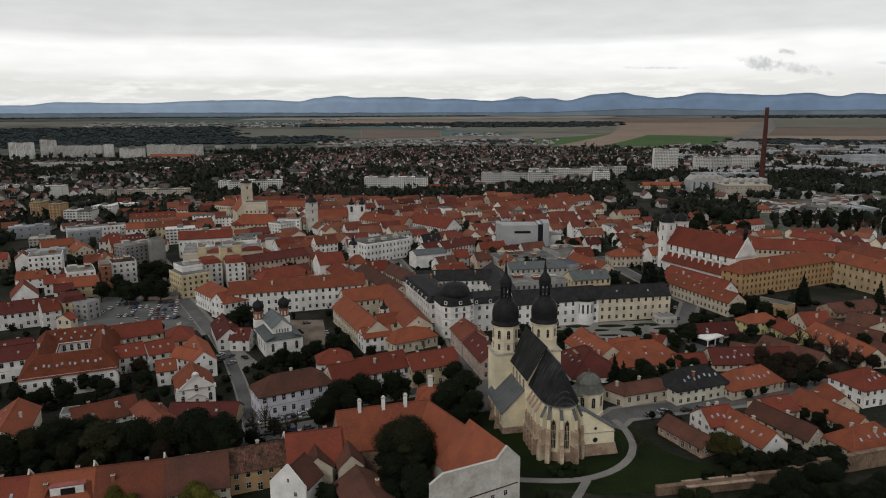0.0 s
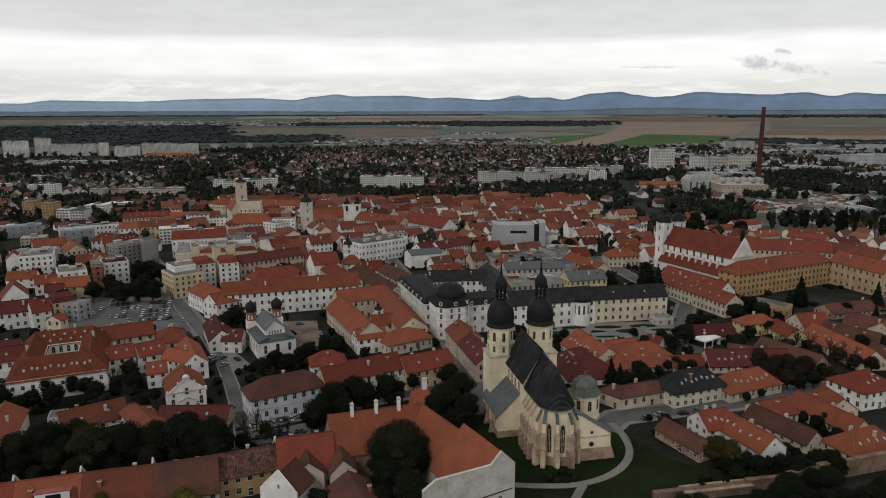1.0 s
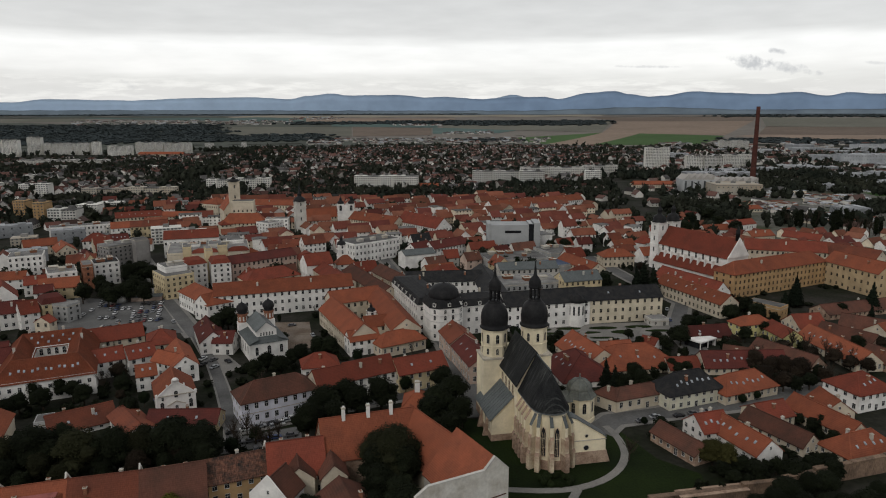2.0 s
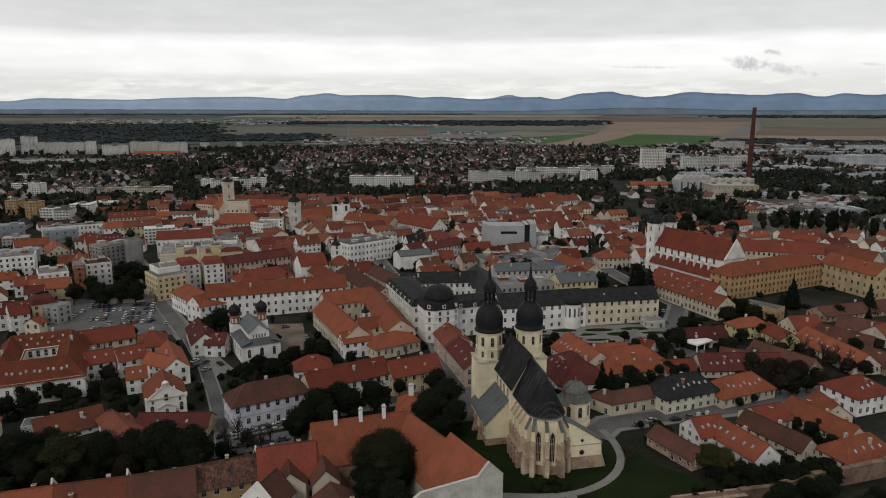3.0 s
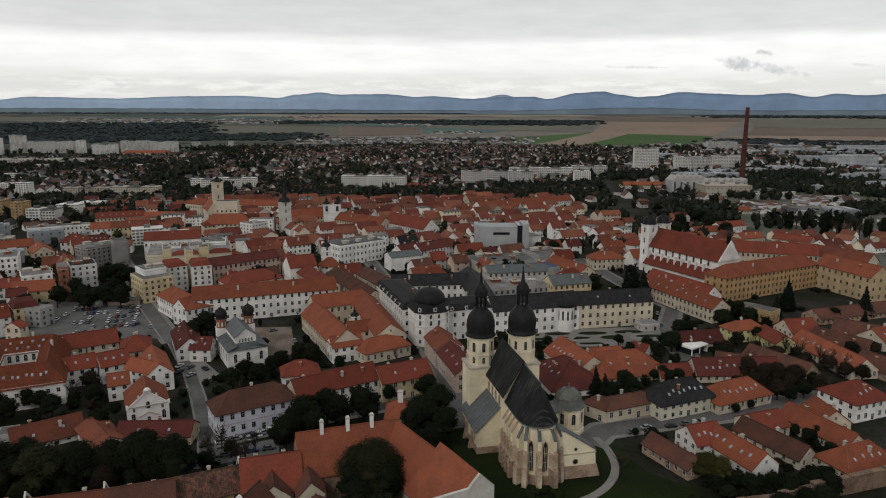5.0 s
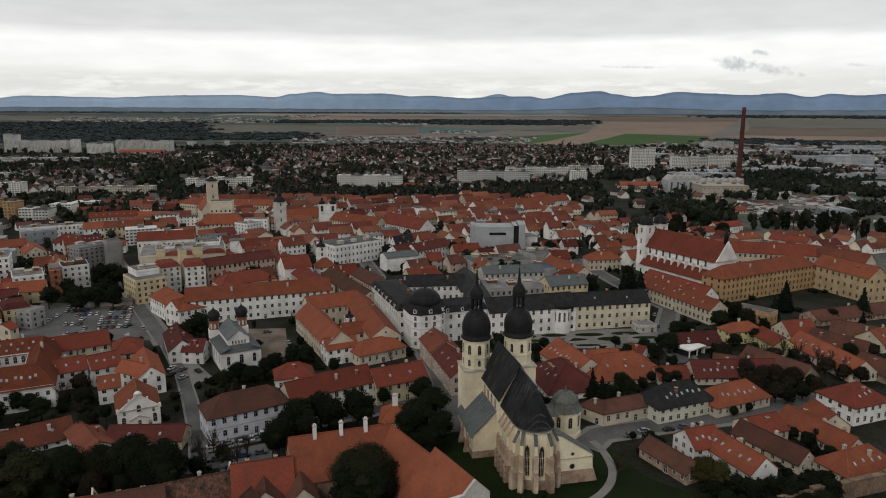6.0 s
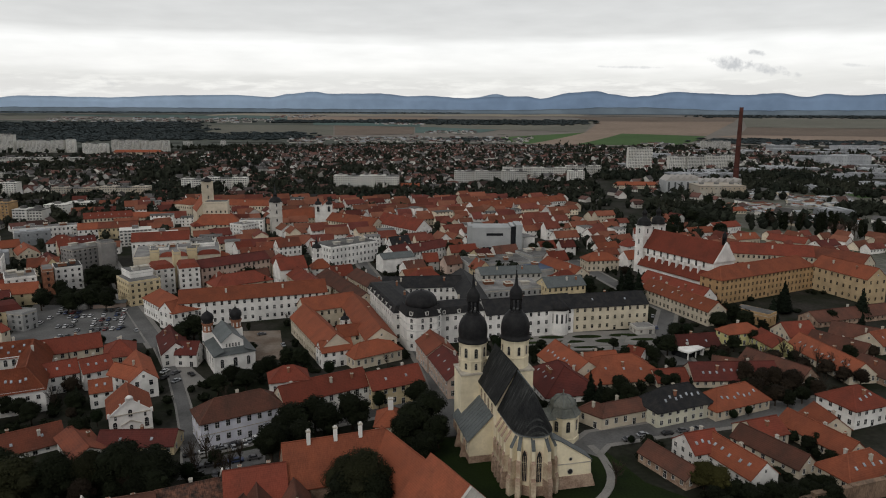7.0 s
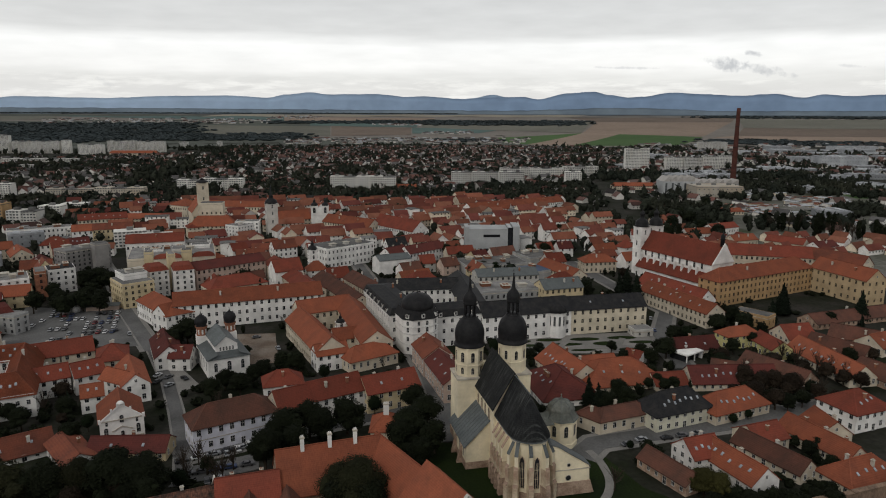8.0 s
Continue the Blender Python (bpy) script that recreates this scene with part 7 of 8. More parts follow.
block(116, 1051, -3.1, 29.8, 13.0, 22.9, "panel")
block(156, 1082, -3.0, 39.7, 13.0, 20.1, "panel")
block(188, 1031, -3.1, 37.1, 13.0, 24.3, "panel")
block(218, 1165, -3.0, 50.0, 13.0, 19.0, "panel")
block(275, 1180, -3.0, 56.0, 13.0, 17.5, "panel")
block(338, 1196, -3.0, 60.0, 13.0, 19.0, "panel")
block(279, 1026, -2.9, 23.6, 13.0, 24.3, "panel")
block(493, 1348, -2.9, 46.9, 13.0, 41.7, "panel")
block(567, 1344, -2.7, 33.5, 13.0, 25.3, "panel")
block(604, 1342, -2.8, 36.9, 13.0, 25.3, "panel")
block(668, 1367, -2.8, 63.9, 13.0, 25.9, "panel")
block(973, 2029, -2.4, 88.3, 13.0, 26.5, "panel")
block(-391, 926, -3.2, 59.3, 13.0, 14.2, "tan")
block(-330, 923, -3.1, 60.8, 13.0, 15.6, "tan")
block(-392, 729, -3.0, 11.3, 16.0, 22.8, "ochre")
block(-363, 710, -3.1, 11.0, 16.0, 23.3, "ochre")
block(-341, 709, -3.1, 27.5, 16.0, 16.7, "panel")
block(-341, 764, -3.3, 22.6, 16.0, 13.8, "panel")
block(-336, 806, -3.2, 25.2, 16.0, 10.8, "panel")
block(-299, 656, -3.2, 53.1, 16.0, 7.2, "panel")
block(-729, 1527, -2.7, 188.8, 16.0, 12.9, "panel")
block(-373, 1379, -2.8, 84.5, 16.0, 8.6, "panel")
# halls and works
block(1145, 1975, -2.4, 66.2, 40.0, 16.1, "hall")
block(1103, 1865, -2.6, 82.8, 40.0, 12.2, "hall")
block(929, 1492, -2.8, 62.5, 40.0, 15.9, "hall")
block(965, 1426, -2.8, 100.6, 40.0, 21.1, "hall")
block(1369, 1965, -2.4, 133.0, 40.0, 14.5, "hall")
block(1288, 1831, -2.5, 82.0, 40.0, 13.6, "hall")
block(647, 1207, -2.9, 30.0, 40.0, 11.8, "hall")
block(602, 963, -3.0, 32.0, 40.0, 6.3, "hall")
block(712, 986, -3.0, 45.5, 40.0, 9.0, "hall")
block(513, 1113, -3.0, 109.9, 40.0, 12.7, "hall")
block(447, 926, -3.1, 62.0, 45.0, 14.0, "works")
block(364, 1007, -3.0, 62.4, 14.0, 9.9, "redroof")
block(381, 751, -3.2, 28.2, 12.0, 7.5, "redroof")
block(30, 995, -2.9, 39.4, 14.0, 10.4, "redroof")
block(-628, 1830, -2.6, 118.5, 16.0, 12.8, "redroof")
block(-249, 732, -3.2, 80.4, 16.0, 9.3, "redroof")
block(486, 729, -3.2, 30.4, 30.0, 7.3, "hall")


def sawtooth_hall(x, y, rot, L, W, h, teeth):
    """Factory hall with a row of north lights and tall slots in its front."""
    FOOT.append((x, y, rot, L, W))
    c = thing("factory", x, y, rot, "pale factory hall with saw-tooth roof lights", "factory")
    bm = bmesh.new()
    box(bm, -L / 2, L / 2, -W / 2, W / 2, -0.5, h)
    part("wall", bm, "store_grey", c)
    for i in range(teeth):
        bm = bmesh.new()
        x0, x1 = -L / 2 + L * i / teeth, -L / 2 + L * (i + 1) / teeth
        q = [(x0 + 0.3, h + 0.004), (x1 - 0.3, h + 0.004), (x1 - 0.3, h + 6.5), (x1 - 1.6, h + 6.5)]
        a = [bm.verts.new((u, -W / 2 + 0.3, z)) for u, z in q]
        b = [bm.verts.new((u, W / 2 - 0.3, z)) for u, z in q]
        bm.faces.new(a)
        bm.faces.new(b[::-1])
        for k in range(4):
            bm.faces.new((a[k], b[k], b[(k + 1) % 4], a[(k + 1) % 4]))
        bmesh.ops.recalc_face_normals(bm, faces=bm.faces[:])
        part("roof_light", bm, "village_wall", c)
        bm = bmesh.new()
        box(bm, x0 + L / teeth * 0.3, x0 + L / teeth * 0.6, -W / 2 - 0.05, -W / 2 + 0.1, 2.0, h - 2.0)
        part("window", bm, "block_glass", c)


sawtooth_hall(408, 960, -3, 44, 30, 17, 5)
sawtooth_hall(470, 985, -3, 74, 24, 10, 7)
# trees
tree("broad_green_dark", -4.4, 194.3, 19)
tree("broad_dark", -7.8, 192.2, 16)
tree("broad_dark", -1.0, 189.7, 16)
tree("broad_dark", -13.9, 178.0, 10)
tree("broad_dark", -9.3, 174.1, 10)
tree("broad_dark", -7.9, 182.6, 14)
tree("broad_dark", -2.2, 177.6, 15)
tree("broad_dark", 0.2, 171.6, 13)
tree("broad_green_dark", -122.8, 206.0, 14)
tree("broad_dark", -118.8, 206.8, 11)
tree("broad_dark", -115.2, 207.6, 15)
tree("broad_dark", -108.8, 206.3, 12)
tree("broad_dark", -109.3, 214.6, 13)
tree("broad_green_dark", -100.3, 205.6, 15)
tree("broad_dark", -99.2, 204.0, 10)
tree("broad_dark", -94.1, 206.2, 14)
tree("broad_dark", -89.3, 206.2, 16)
tree("broad_dark", -86.9, 206.5, 11)
tree("broad_green_dark", -82.1, 207.6, 15)
tree("broad_dark", -77.9, 208.0, 12)
tree("broad_dark", -73.1, 209.2, 16)
tree("broad_dark", -68.2, 208.3, 13)
tree("broad_dark", -64.4, 208.0, 15)
tree("broad_green_dark", -109.8, 200.7, 10)
tree("broad_dark", -118.9, 198.6, 10)
tree("broad_dark", -90.6, 199.9, 9)
tree("broad_dark", -126.8, 200.7, 11)
tree("broad_dark", -73.2, 202.1, 9)
tree("broad_green_dark", -102.1, 198.6, 9)
tree("broad_dark", -80.2, 199.5, 8)
tree("broad_dark", -129.4, 201.3, 13)
tree("broad_dark", -61.5, 202.0, 12)
tree("broad_dark", -66.2, 202.4, 10)
tree("broad_rust", -81.3, 201.0, 12)
tree("broad_rust", -69.8, 206.4, 12)
tree("broad_rust", -80.3, 211.0, 12)
tree("broad_yellow", -64.1, 178.5, 9)
tree("broad_yellow", -61.0, 175.9, 9)
tree("broad_yellow", -84.4, 174.7, 9)
tree("broad_yellow", -80.5, 172.8, 9)
tree("broad_yellow", -64.5, 174.9, 9)
tree("broad_dark", -27.9, 179.1, 8)
tree("broad_dark", -25.2, 176.5, 8)
tree("broad_dark", -17.7, 181.8, 8)
tree("broad_rust", 147.9, 276.8, 10)
tree("broad_rust", 151.4, 271.5, 10)
tree("broad_rust", 158.9, 274.0, 10)
tree("broad_rust", 162.1, 266.7, 10)
tree("broad_rust", 142.8, 259.7, 10)
tree("broad_rust", 149.1, 256.1, 10)
tree("broad_dark", 143.6, 267.7, 7)
tree("broad_dark", 148.4, 260.9, 7)
tree("broad_dark", 153.0, 254.3, 7)
tree("broad_dark", 160.4, 257.1, 7)
tree("broad_dark", 169.5, 266.4, 7)
tree("broad_dark", 136.1, 255.2, 7)
tree("broad_dark", 114.2, 193.0, 5.5)
tree("broad_dark", 119.6, 194.6, 5.5)
tree("broad_dark", 108.9, 193.3, 5.5)
tree("broad_dark", 121.0, 190.9, 5.5)
tree("broad_dark", 125.6, 192.5, 5.5)
tree("broad_dark", 103.6, 188.2, 5.5)
tree("broad_dark", 100.2, 186.6, 5.5)
tree("broad_dark", 113.9, 187.7, 5.5)
tree("broad_dark", 95.7, 193.9, 5.5)
tree("broad_dark", 96.8, 188.5, 5.5)
tree("broad_dark", 131.3, 195.9, 5.5)
tree("broad_dark", 138.8, 226.9, 5)
tree("broad_dark", 140.7, 222.9, 5)
tree("broad_dark", 139.1, 215.1, 5)
tree("broad_dark", 139.4, 210.7, 5)
tree("broad_dark", -32.1, 236.8, 13.5)
tree("broad_dark", -29.4, 240.4, 13.5)
tree("broad_dark", -22.5, 246.1, 13.5)
tree("broad_dark", -18.1, 242.5, 13.5)
tree("broad_dark", -9.8, 247.7, 13.5)
tree("broad_dark", -33.6, 224.3, 13.5)
tree("broad_dark", -25.4, 231.3, 13.5)
tree("round", -0.6, 262.8, 8)
tree("bare", 163.6, 301.2, 10)
tree("bare", 167.9, 297.0, 10)
tree("bare", 180.0, 304.3, 10)
tree("bare", 181.8, 296.2, 10)
tree("bare", 188.4, 291.9, 10)
tree("bare", 192.3, 287.9, 10)
tree("bare", 193.7, 280.5, 10)
tree("bare", 151.5, 283.0, 10)
tree("broad_rust", 164.0, 299.2, 8)
tree("broad_rust", 170.0, 293.4, 8)
tree("broad_rust", 179.1, 287.0, 8)
tree("broad_rust", 186.8, 282.9, 8)
tree("broad_rust", 189.6, 275.8, 8)
tree("broad_rust", 194.5, 272.1, 8)
tree("broad_rust", 219.1, 299.8, 8)
tree("broad_rust", 151.9, 303.9, 8)
tree("broad_dark", 99.4, 198.4, 7)
tree("broad_dark", 102.1, 194.4, 7)
tree("broad_dark", 104.7, 192.4, 7)
tree("broad_dark", 112.7, 193.9, 7)
tree("broad_dark", 116.0, 190.1, 7)
tree("broad_dark", 123.9, 191.5, 7)
tree("broad_dark", 127.2, 189.5, 7)
tree("broad_dark", 144.1, 222.1, 7)
tree("broad_dark", 138.4, 217.7, 7)
tree("broad_dark", 141.2, 210.8, 7)
tree("broad_dark", 116.0, 259.4, 7)
tree("broad_dark", 119.2, 256.1, 7)
tree("broad_dark", 153.6, 325.2, 8)
tree("broad_dark", 163.1, 315.7, 8)
tree("broad_dark", 177.1, 323.8, 8)
tree("broad_dark", 128.2, 317.8, 8)
tree("broad_dark", 119.6, 305.8, 8)
tree("broad_dark", 118.7, 314.1, 8)
tree("broad_dark", 108.0, 306.5, 8)
tree("broad_dark", 191.3, 342.2, 8)
tree("broad_dark", 236.2, 355.5, 8)
tree("broad_dark", 208.7, 300.5, 8)
tree("broad_dark", 73.9, 311.6, 7)
tree("broad_dark", 73.1, 319.9, 7)
tree("broad_dark", 67.4, 311.9, 7)
tree("broad_dark", 107.8, 322.1, 7)
tree("conifer", 263.8, 612.6, 14)
tree("conifer", 286.6, 628.4, 14)
tree("conifer", 297.0, 594.5, 14)
tree("broad_dark", 13.7, 261.0, 14)
tree("broad_dark", 17.3, 248.5, 14)
tree("broad_dark", 19.2, 231.8, 14)
tree("broad_dark", 11.3, 237.5, 14)
tree("broad_dark", 14.4, 222.0, 12)
tree("broad_dark", 8.0, 232.3, 12)
tree("broad_dark", -135.4, 267.1, 9)
tree("broad_dark", -144.1, 264.5, 9)
tree("broad_dark", -136.3, 255.2, 9)
tree("broad_dark", -129.4, 263.7, 9)
tree("broad_dark", -122.8, 258.6, 9)
tree("broad_dark", -154.5, 253.3, 9)
tree("broad_dark", -143.6, 252.7, 9)
tree("broad_dark", -112.6, 269.1, 9)
tree("broad_dark", -100.8, 245.1, 9)
tree("broad_dark", -144.9, 247.3, 9)
tree("broad_dark", -91.3, 349.1, 13)
tree("broad_dark", -82.8, 341.2, 13)
tree("broad_dark", -95.0, 338.7, 13)
tree("broad_dark", -60.5, 290.0, 10)
tree("broad_dark", -53.3, 283.7, 10)
tree("broad_dark", -50.2, 294.8, 10)
tree("broad_dark", -40.4, 308.2, 10)
tree("broad_dark", -35.0, 306.2, 10)
tree("broad_dark", -46.9, 298.6, 10)
tree("broad_dark", -63.6, 280.7, 10)
tree("broad_dark", -64.7, 333.7, 6)
tree("broad_dark", -59.7, 328.8, 6)
tree("broad_dark", -165.8, 418.8, 12)
tree("broad_dark", -153.5, 403.5, 12)
tree("broad_dark", -169.9, 407.3, 12)
tree("broad_dark", -171.0, 397.6, 12)
tree("broad_dark", -189.1, 405.6, 12)
tree("broad_dark", -199.4, 392.6, 12)
tree("broad_dark", -173.7, 455.2, 12)
tree("broad_dark", -313.1, 712.8, 12)
tree("broad_dark", -293.6, 674.1, 12)
tree("broad_dark", -296.2, 656.9, 12)
tree("conifer", -75.4, 431.8, 14)
tree("conifer", -78.9, 422.8, 14)
tree("conifer", -69.7, 422.3, 14)
tree("conifer", 144.5, 407.9, 20)
tree("conifer", 135.1, 393.3, 20)
tree("conifer", 146.5, 397.1, 20)
tree("conifer", 235.7, 330.8, 15)
tree("conifer", 223.0, 374.5, 15)
tree("conifer", 206.9, 360.4, 15)
tree("conifer", 221.1, 374.4, 17)
tree("broad_dark", 140.9, 330.2, 11)
tree("broad_dark", 130.1, 312.7, 11)
tree("broad_dark", 184.5, 359.1, 11)
tree("broad_dark", 185.0, 347.9, 11)
tree("broad_dark", 169.3, 343.6, 11)
tree("conifer", 80.0, 264.7, 13)
tree("conifer", 81.9, 258.9, 13)
tree("broad_dark", 93.4, 270.3, 9)
tree("broad_dark", 94.4, 263.4, 9)
tree("broad_dark", 85.2, 258.7, 9)
tree("round", 83.8, 229.4, 4)
tree("round", 134.6, 248.5, 4)
tree("round", 127.3, 245.5, 4)
tree("broad_dark", 113.1, 280.7, 6)
tree("broad_dark", 114.1, 274.5, 6)
tree("broad_dark", 108.5, 277.9, 6)
tree("broad_dark", 118.8, 277.2, 6)
tree("broad_dark", 114.5, 290.4, 6)
tree("broad_green", 95.9, 201.2, 10)
tree("broad_green", 99.1, 198.2, 10)
tree("bare", -51.1, 223.6, 9)
tree("bare", -45.6, 220.1, 9)
tree("bare", -43.7, 226.0, 9)
tree("bare", -59.0, 226.8, 9)
tree("bare", -46.9, 217.1, 9)
tree("bare", 70.7, 205.7, 9)
tree("bare", -55.3, 230.0, 9)
tree("bare", -56.2, 220.7, 9)
tree("bare", 174.8, 267.5, 9)
tree("bare", 155.1, 290.8, 9)
tree("bare", 173.5, 282.0, 9)
tree("bare", 159.7, 275.3, 9)
tree("broad_dark", 113.2, 199.7, 5)
tree("broad_dark", 116.6, 195.8, 5)
tree("broad_dark", 124.8, 197.2, 5)
tree("broad_dark", 131.3, 198.9, 5)
tree("broad_dark", 105.0, 194.5, 5)
tree("broad_dark", 100.6, 196.5, 5)
tree("broad_dark", 127.8, 209.2, 5)
tree("broad_dark", 135.2, 215.3, 5)
tree("broad_dark", 105.7, 176.6, 9)
tree("broad_dark", 114.0, 179.5, 9)
tree("broad_dark", 119.9, 180.8, 9)
tree("broad_dark", 99.3, 170.7, 9)
tree("broad_dark", 118.1, 169.8, 9)
tree("broad_dark", 124.3, 169.5, 9)
tree("broad_dark", 131.6, 175.3, 9)
tree("broad_dark", 107.1, 170.3, 9)
tree("broad_dark", 113.4, 170.0, 9)
tree("broad_dark", 93.1, 168.0, 9)
tree("broad_dark", 100.8, 164.7, 9)
tree("broad_dark", 119.0, 163.8, 9)
tree("broad_dark", 126.3, 166.4, 9)
for k in range(9):
    tree("bush", 44.6 + 4.4 * math.cos(0.7 * k), 193.6 + 2.6 * math.sin(0.7 * k), 2.4)
tree("bush", 34.5, 180.0, 4)
tree("bush", 38.0, 176.8, 4)
tree("bush", 80.5, 176.6, 4)
tree("bush", 76.1, 178.0, 4)
tree("bush", 96.3, 195.0, 4)
tree("bush", 128.4, 248.3, 4)
tree("broad_rust", 154.5, 274.8, 8)
tree("broad_rust", 158.5, 264.2, 8)
tree("broad_rust", 170.2, 263.6, 8)
tree("broad_rust", 173.2, 257.0, 8)
tree("broad_rust", 137.5, 265.3, 8)
tree("broad_dark", 775.8, 1221.3, 8)
tree("broad_dark", 103.7, 188.7, 8)
tree("round", 71.1, 487.1, 10)
tree("round", 78.2, 480.8, 10)
tree("round", 61.2, 472.4, 10)
tree("broad_dark", -18.6, 658.7, 12)
tree("broad_dark", 58.5, 562.0, 12)
tree("broad_dark", 49.4, 537.2, 12)
tree("broad_dark", 62.6, 536.4, 12)
tree("broad_dark", 113.1, 533.5, 12)
tree("broad_dark", 134.9, 549.8, 12)
tree("broad_dark", 124.1, 532.9, 12)
tree("broad_dark", 159.7, 631.3, 12)
tree("broad_dark", 187.1, 568.2, 12)
tree("broad_dark", 102.4, 618.0, 12)
tree("broad_dark", 370.7, 785.9, 16)
tree("broad_dark", 371.1, 758.9, 16)
tree("broad_dark", 299.7, 670.5, 16)
tree("broad_dark", 309.4, 713.2, 16)
tree("broad_dark", 274.9, 652.1, 16)
tree("broad_dark", 293.7, 632.4, 16)
tree("broad_dark", 293.4, 598.0, 16)
tree("broad_dark", 266.1, 672.4, 16)
tree("broad_dark", 248.3, 600.5, 16)
for px, py, ph in ((-191.8, 413.7, 12), (-176.1, 409.8, 13), (-163.9, 408.3, 13), (-155.9, 412.8, 12), (-184.3, 421.7, 11), (-180.0, 453.3, 14), (-174.6, 460.5, 15), (-166.3, 452.5, 14), (-190.5, 432.8, 12), (-170.0, 436.0, 12)):
    tree("broad_dark", px, py, ph)
tree("conifer", 257.0, 361.0, 17)
tree("broad_dark", -85.7, 452.0, 13)
tree("conifer", -81.7, 453.0, 13)
poplar_rng = random.Random(3)
for k in range(34):
    tree("poplar" if k % 3 else "bare", 372 + 2.2 * k + poplar_rng.uniform(-9, 9), 640 - 1.6 * k + poplar_rng.uniform(-26, 26), round(poplar_rng.uniform(13, 19), 1))
tree("poplar", 253.8, 587.3, 18)
tree("conifer", 263.1, 620.5, 18)
tree("conifer", 349.3, 733.5, 18)

rng_town = random.Random(21)
for k in range(34):
    r, b = math.sqrt(rng_town.uniform(1250 ** 2, 2250 ** 2)), rng_town.uniform(19, 37)
    x, y, L, W = r * math.sin(radians(b)), r * math.cos(radians(b)), rng_town.uniform(30, 90), rng_town.uniform(18, 40)
    if clear_of(x, y, 30):
        block(x, y, rng_town.uniform(-25, 20), L, W, rng_town.uniform(6, 11), "hall")
for k in range(22):
    r, b = math.sqrt(rng_town.uniform(900 ** 2, 1700 ** 2)), rng_town.uniform(-36, -14)
    x, y, L = r * math.sin(radians(b)), r * math.cos(radians(b)), rng_town.uniform(20, 55)
    if k % 3 == 0 and clear_of(x, y, 30):
        block(x, y, rng_town.uniform(-12, 8), L, 13, rng_town.uniform(7, 12), "panel")
for k in range(26):
    y = rng_town.uniform(480, 850)
    x = -y * rng_town.uniform(0.24, 0.62)
    if clear_of(x, y, 16):
        block(x, y, 22 + rng_town.uniform(-8, 8), rng_town.uniform(18, 40), rng_town.uniform(12, 18), rng_town.uniform(8, 14), rng_town.choice(("panel", "panel", "tan", "hall")))
old_town(rng_town)
spots = far_things(rng_town)


def scatter_trees(rng):
    """Gardens of the suburb, avenues and the dark belts of wood beyond."""
    out, woods = [], []
    for x, y, r in spots:
        for k in range(1 if rng.random() < 0.55 else 2):
            a, d = rng.uniform(0, 6.28), rng.uniform(9, 24)
            px, py = x + d * math.cos(a), y + d * math.sin(a)
            if clear_of(px, py, 2):
                out.append((px, py, rise_of(math.hypot(px, py)), rng.uniform(6, 12), rng.uniform(6, 10)))
    n = 0
    while n < 2200:
        r = math.sqrt(rng.uniform(700 ** 2, 2300 ** 2))
        b = rng.uniform(-38, 38)
        px, py = r * math.sin(radians(b)), r * math.cos(radians(b))
        q = noise.noise((px * 0.006, py * 0.006, 0.3))
        if q < 0.02 or (r < 860 and -21 < b < 16) or not clear_of(px, py, 3):
            n += 0.3
            continue
        n += 1
        out.append((px, py, rise_of(r), rng.uniform(8, 15), rng.uniform(8, 13)))
    # belts between the panel blocks and before the old town's north edge
    for b0, b1, r0, r1, k in ((-10, 16, 870, 960, 260), (-20, 0, 1010, 1100, 140), (14, 36, 1180, 1290, 320), (24, 37, 1080, 1160, 170), (-33, -16, 780, 900, 200), (-30, -18, 1420, 1600, 260)):
        for i in range(k):
            r, b = rng.uniform(r0, r1), rng.uniform(b0, b1)
            px, py = r * math.sin(radians(b)), r * math.cos(radians(b))
            if clear_of(px, py, 2):
                out.append((px, py, 0, rng.uniform(8, 15), rng.uniform(8, 12)))
    # groves and avenues that stand out of the gardens
    for x0, x1, y0, y1, k, h0, h1 in ((-385, -335, 1090, 1420, 60, 14, 24), (-470, -270, 1260, 2150, 130, 11, 18), (-450, -330, 850, 905, 70, 9, 14), (-300, -215, 900, 975, 60, 9, 13), (-80, -20, 1230, 1330, 45, 10, 16),
                                      (150, 300, 960, 1010, 110, 10, 15), (290, 352, 690, 790, 60, 10, 17), (250, 300, 560, 660, 40, 9, 14), (560, 720, 1090, 1150, 170, 10, 17), (330, 470, 640, 690, 34, 8, 14), (500, 580, 690, 770, 46, 8, 14), (440, 490, 860, 900, 16, 8, 12)):
        for i in range(k):
            px, py = rng.uniform(x0, x1), rng.uniform(y0, y1)
            if clear_of(px, py, 2):
                h = rng.uniform(h0, h1)
                out.append((px, py, rise_of(math.hypot(px, py)), h, h * rng.uniform(0.6, 0.95)))
    n = 0
    while n < 420:
        px, py = rng.uniform(-420, 260), rng.uniform(440, 870)
        n += 0.25
        if abs(px) < py * 0.68 and clear_of(px, py, 1.5) and noise.noise((px * 0.02, py * 0.02, 4.0)) > -0.05:
            n += 0.75
            out.append((px, py, 0, rng.uniform(6, 11), rng.uniform(6, 11)))
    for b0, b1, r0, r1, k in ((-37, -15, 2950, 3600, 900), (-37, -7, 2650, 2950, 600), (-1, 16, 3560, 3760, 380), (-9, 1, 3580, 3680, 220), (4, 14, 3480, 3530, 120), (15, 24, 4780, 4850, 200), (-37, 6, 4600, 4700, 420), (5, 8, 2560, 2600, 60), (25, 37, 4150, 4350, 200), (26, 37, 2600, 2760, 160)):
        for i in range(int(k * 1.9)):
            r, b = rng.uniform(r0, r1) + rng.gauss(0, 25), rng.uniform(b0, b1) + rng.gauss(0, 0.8)
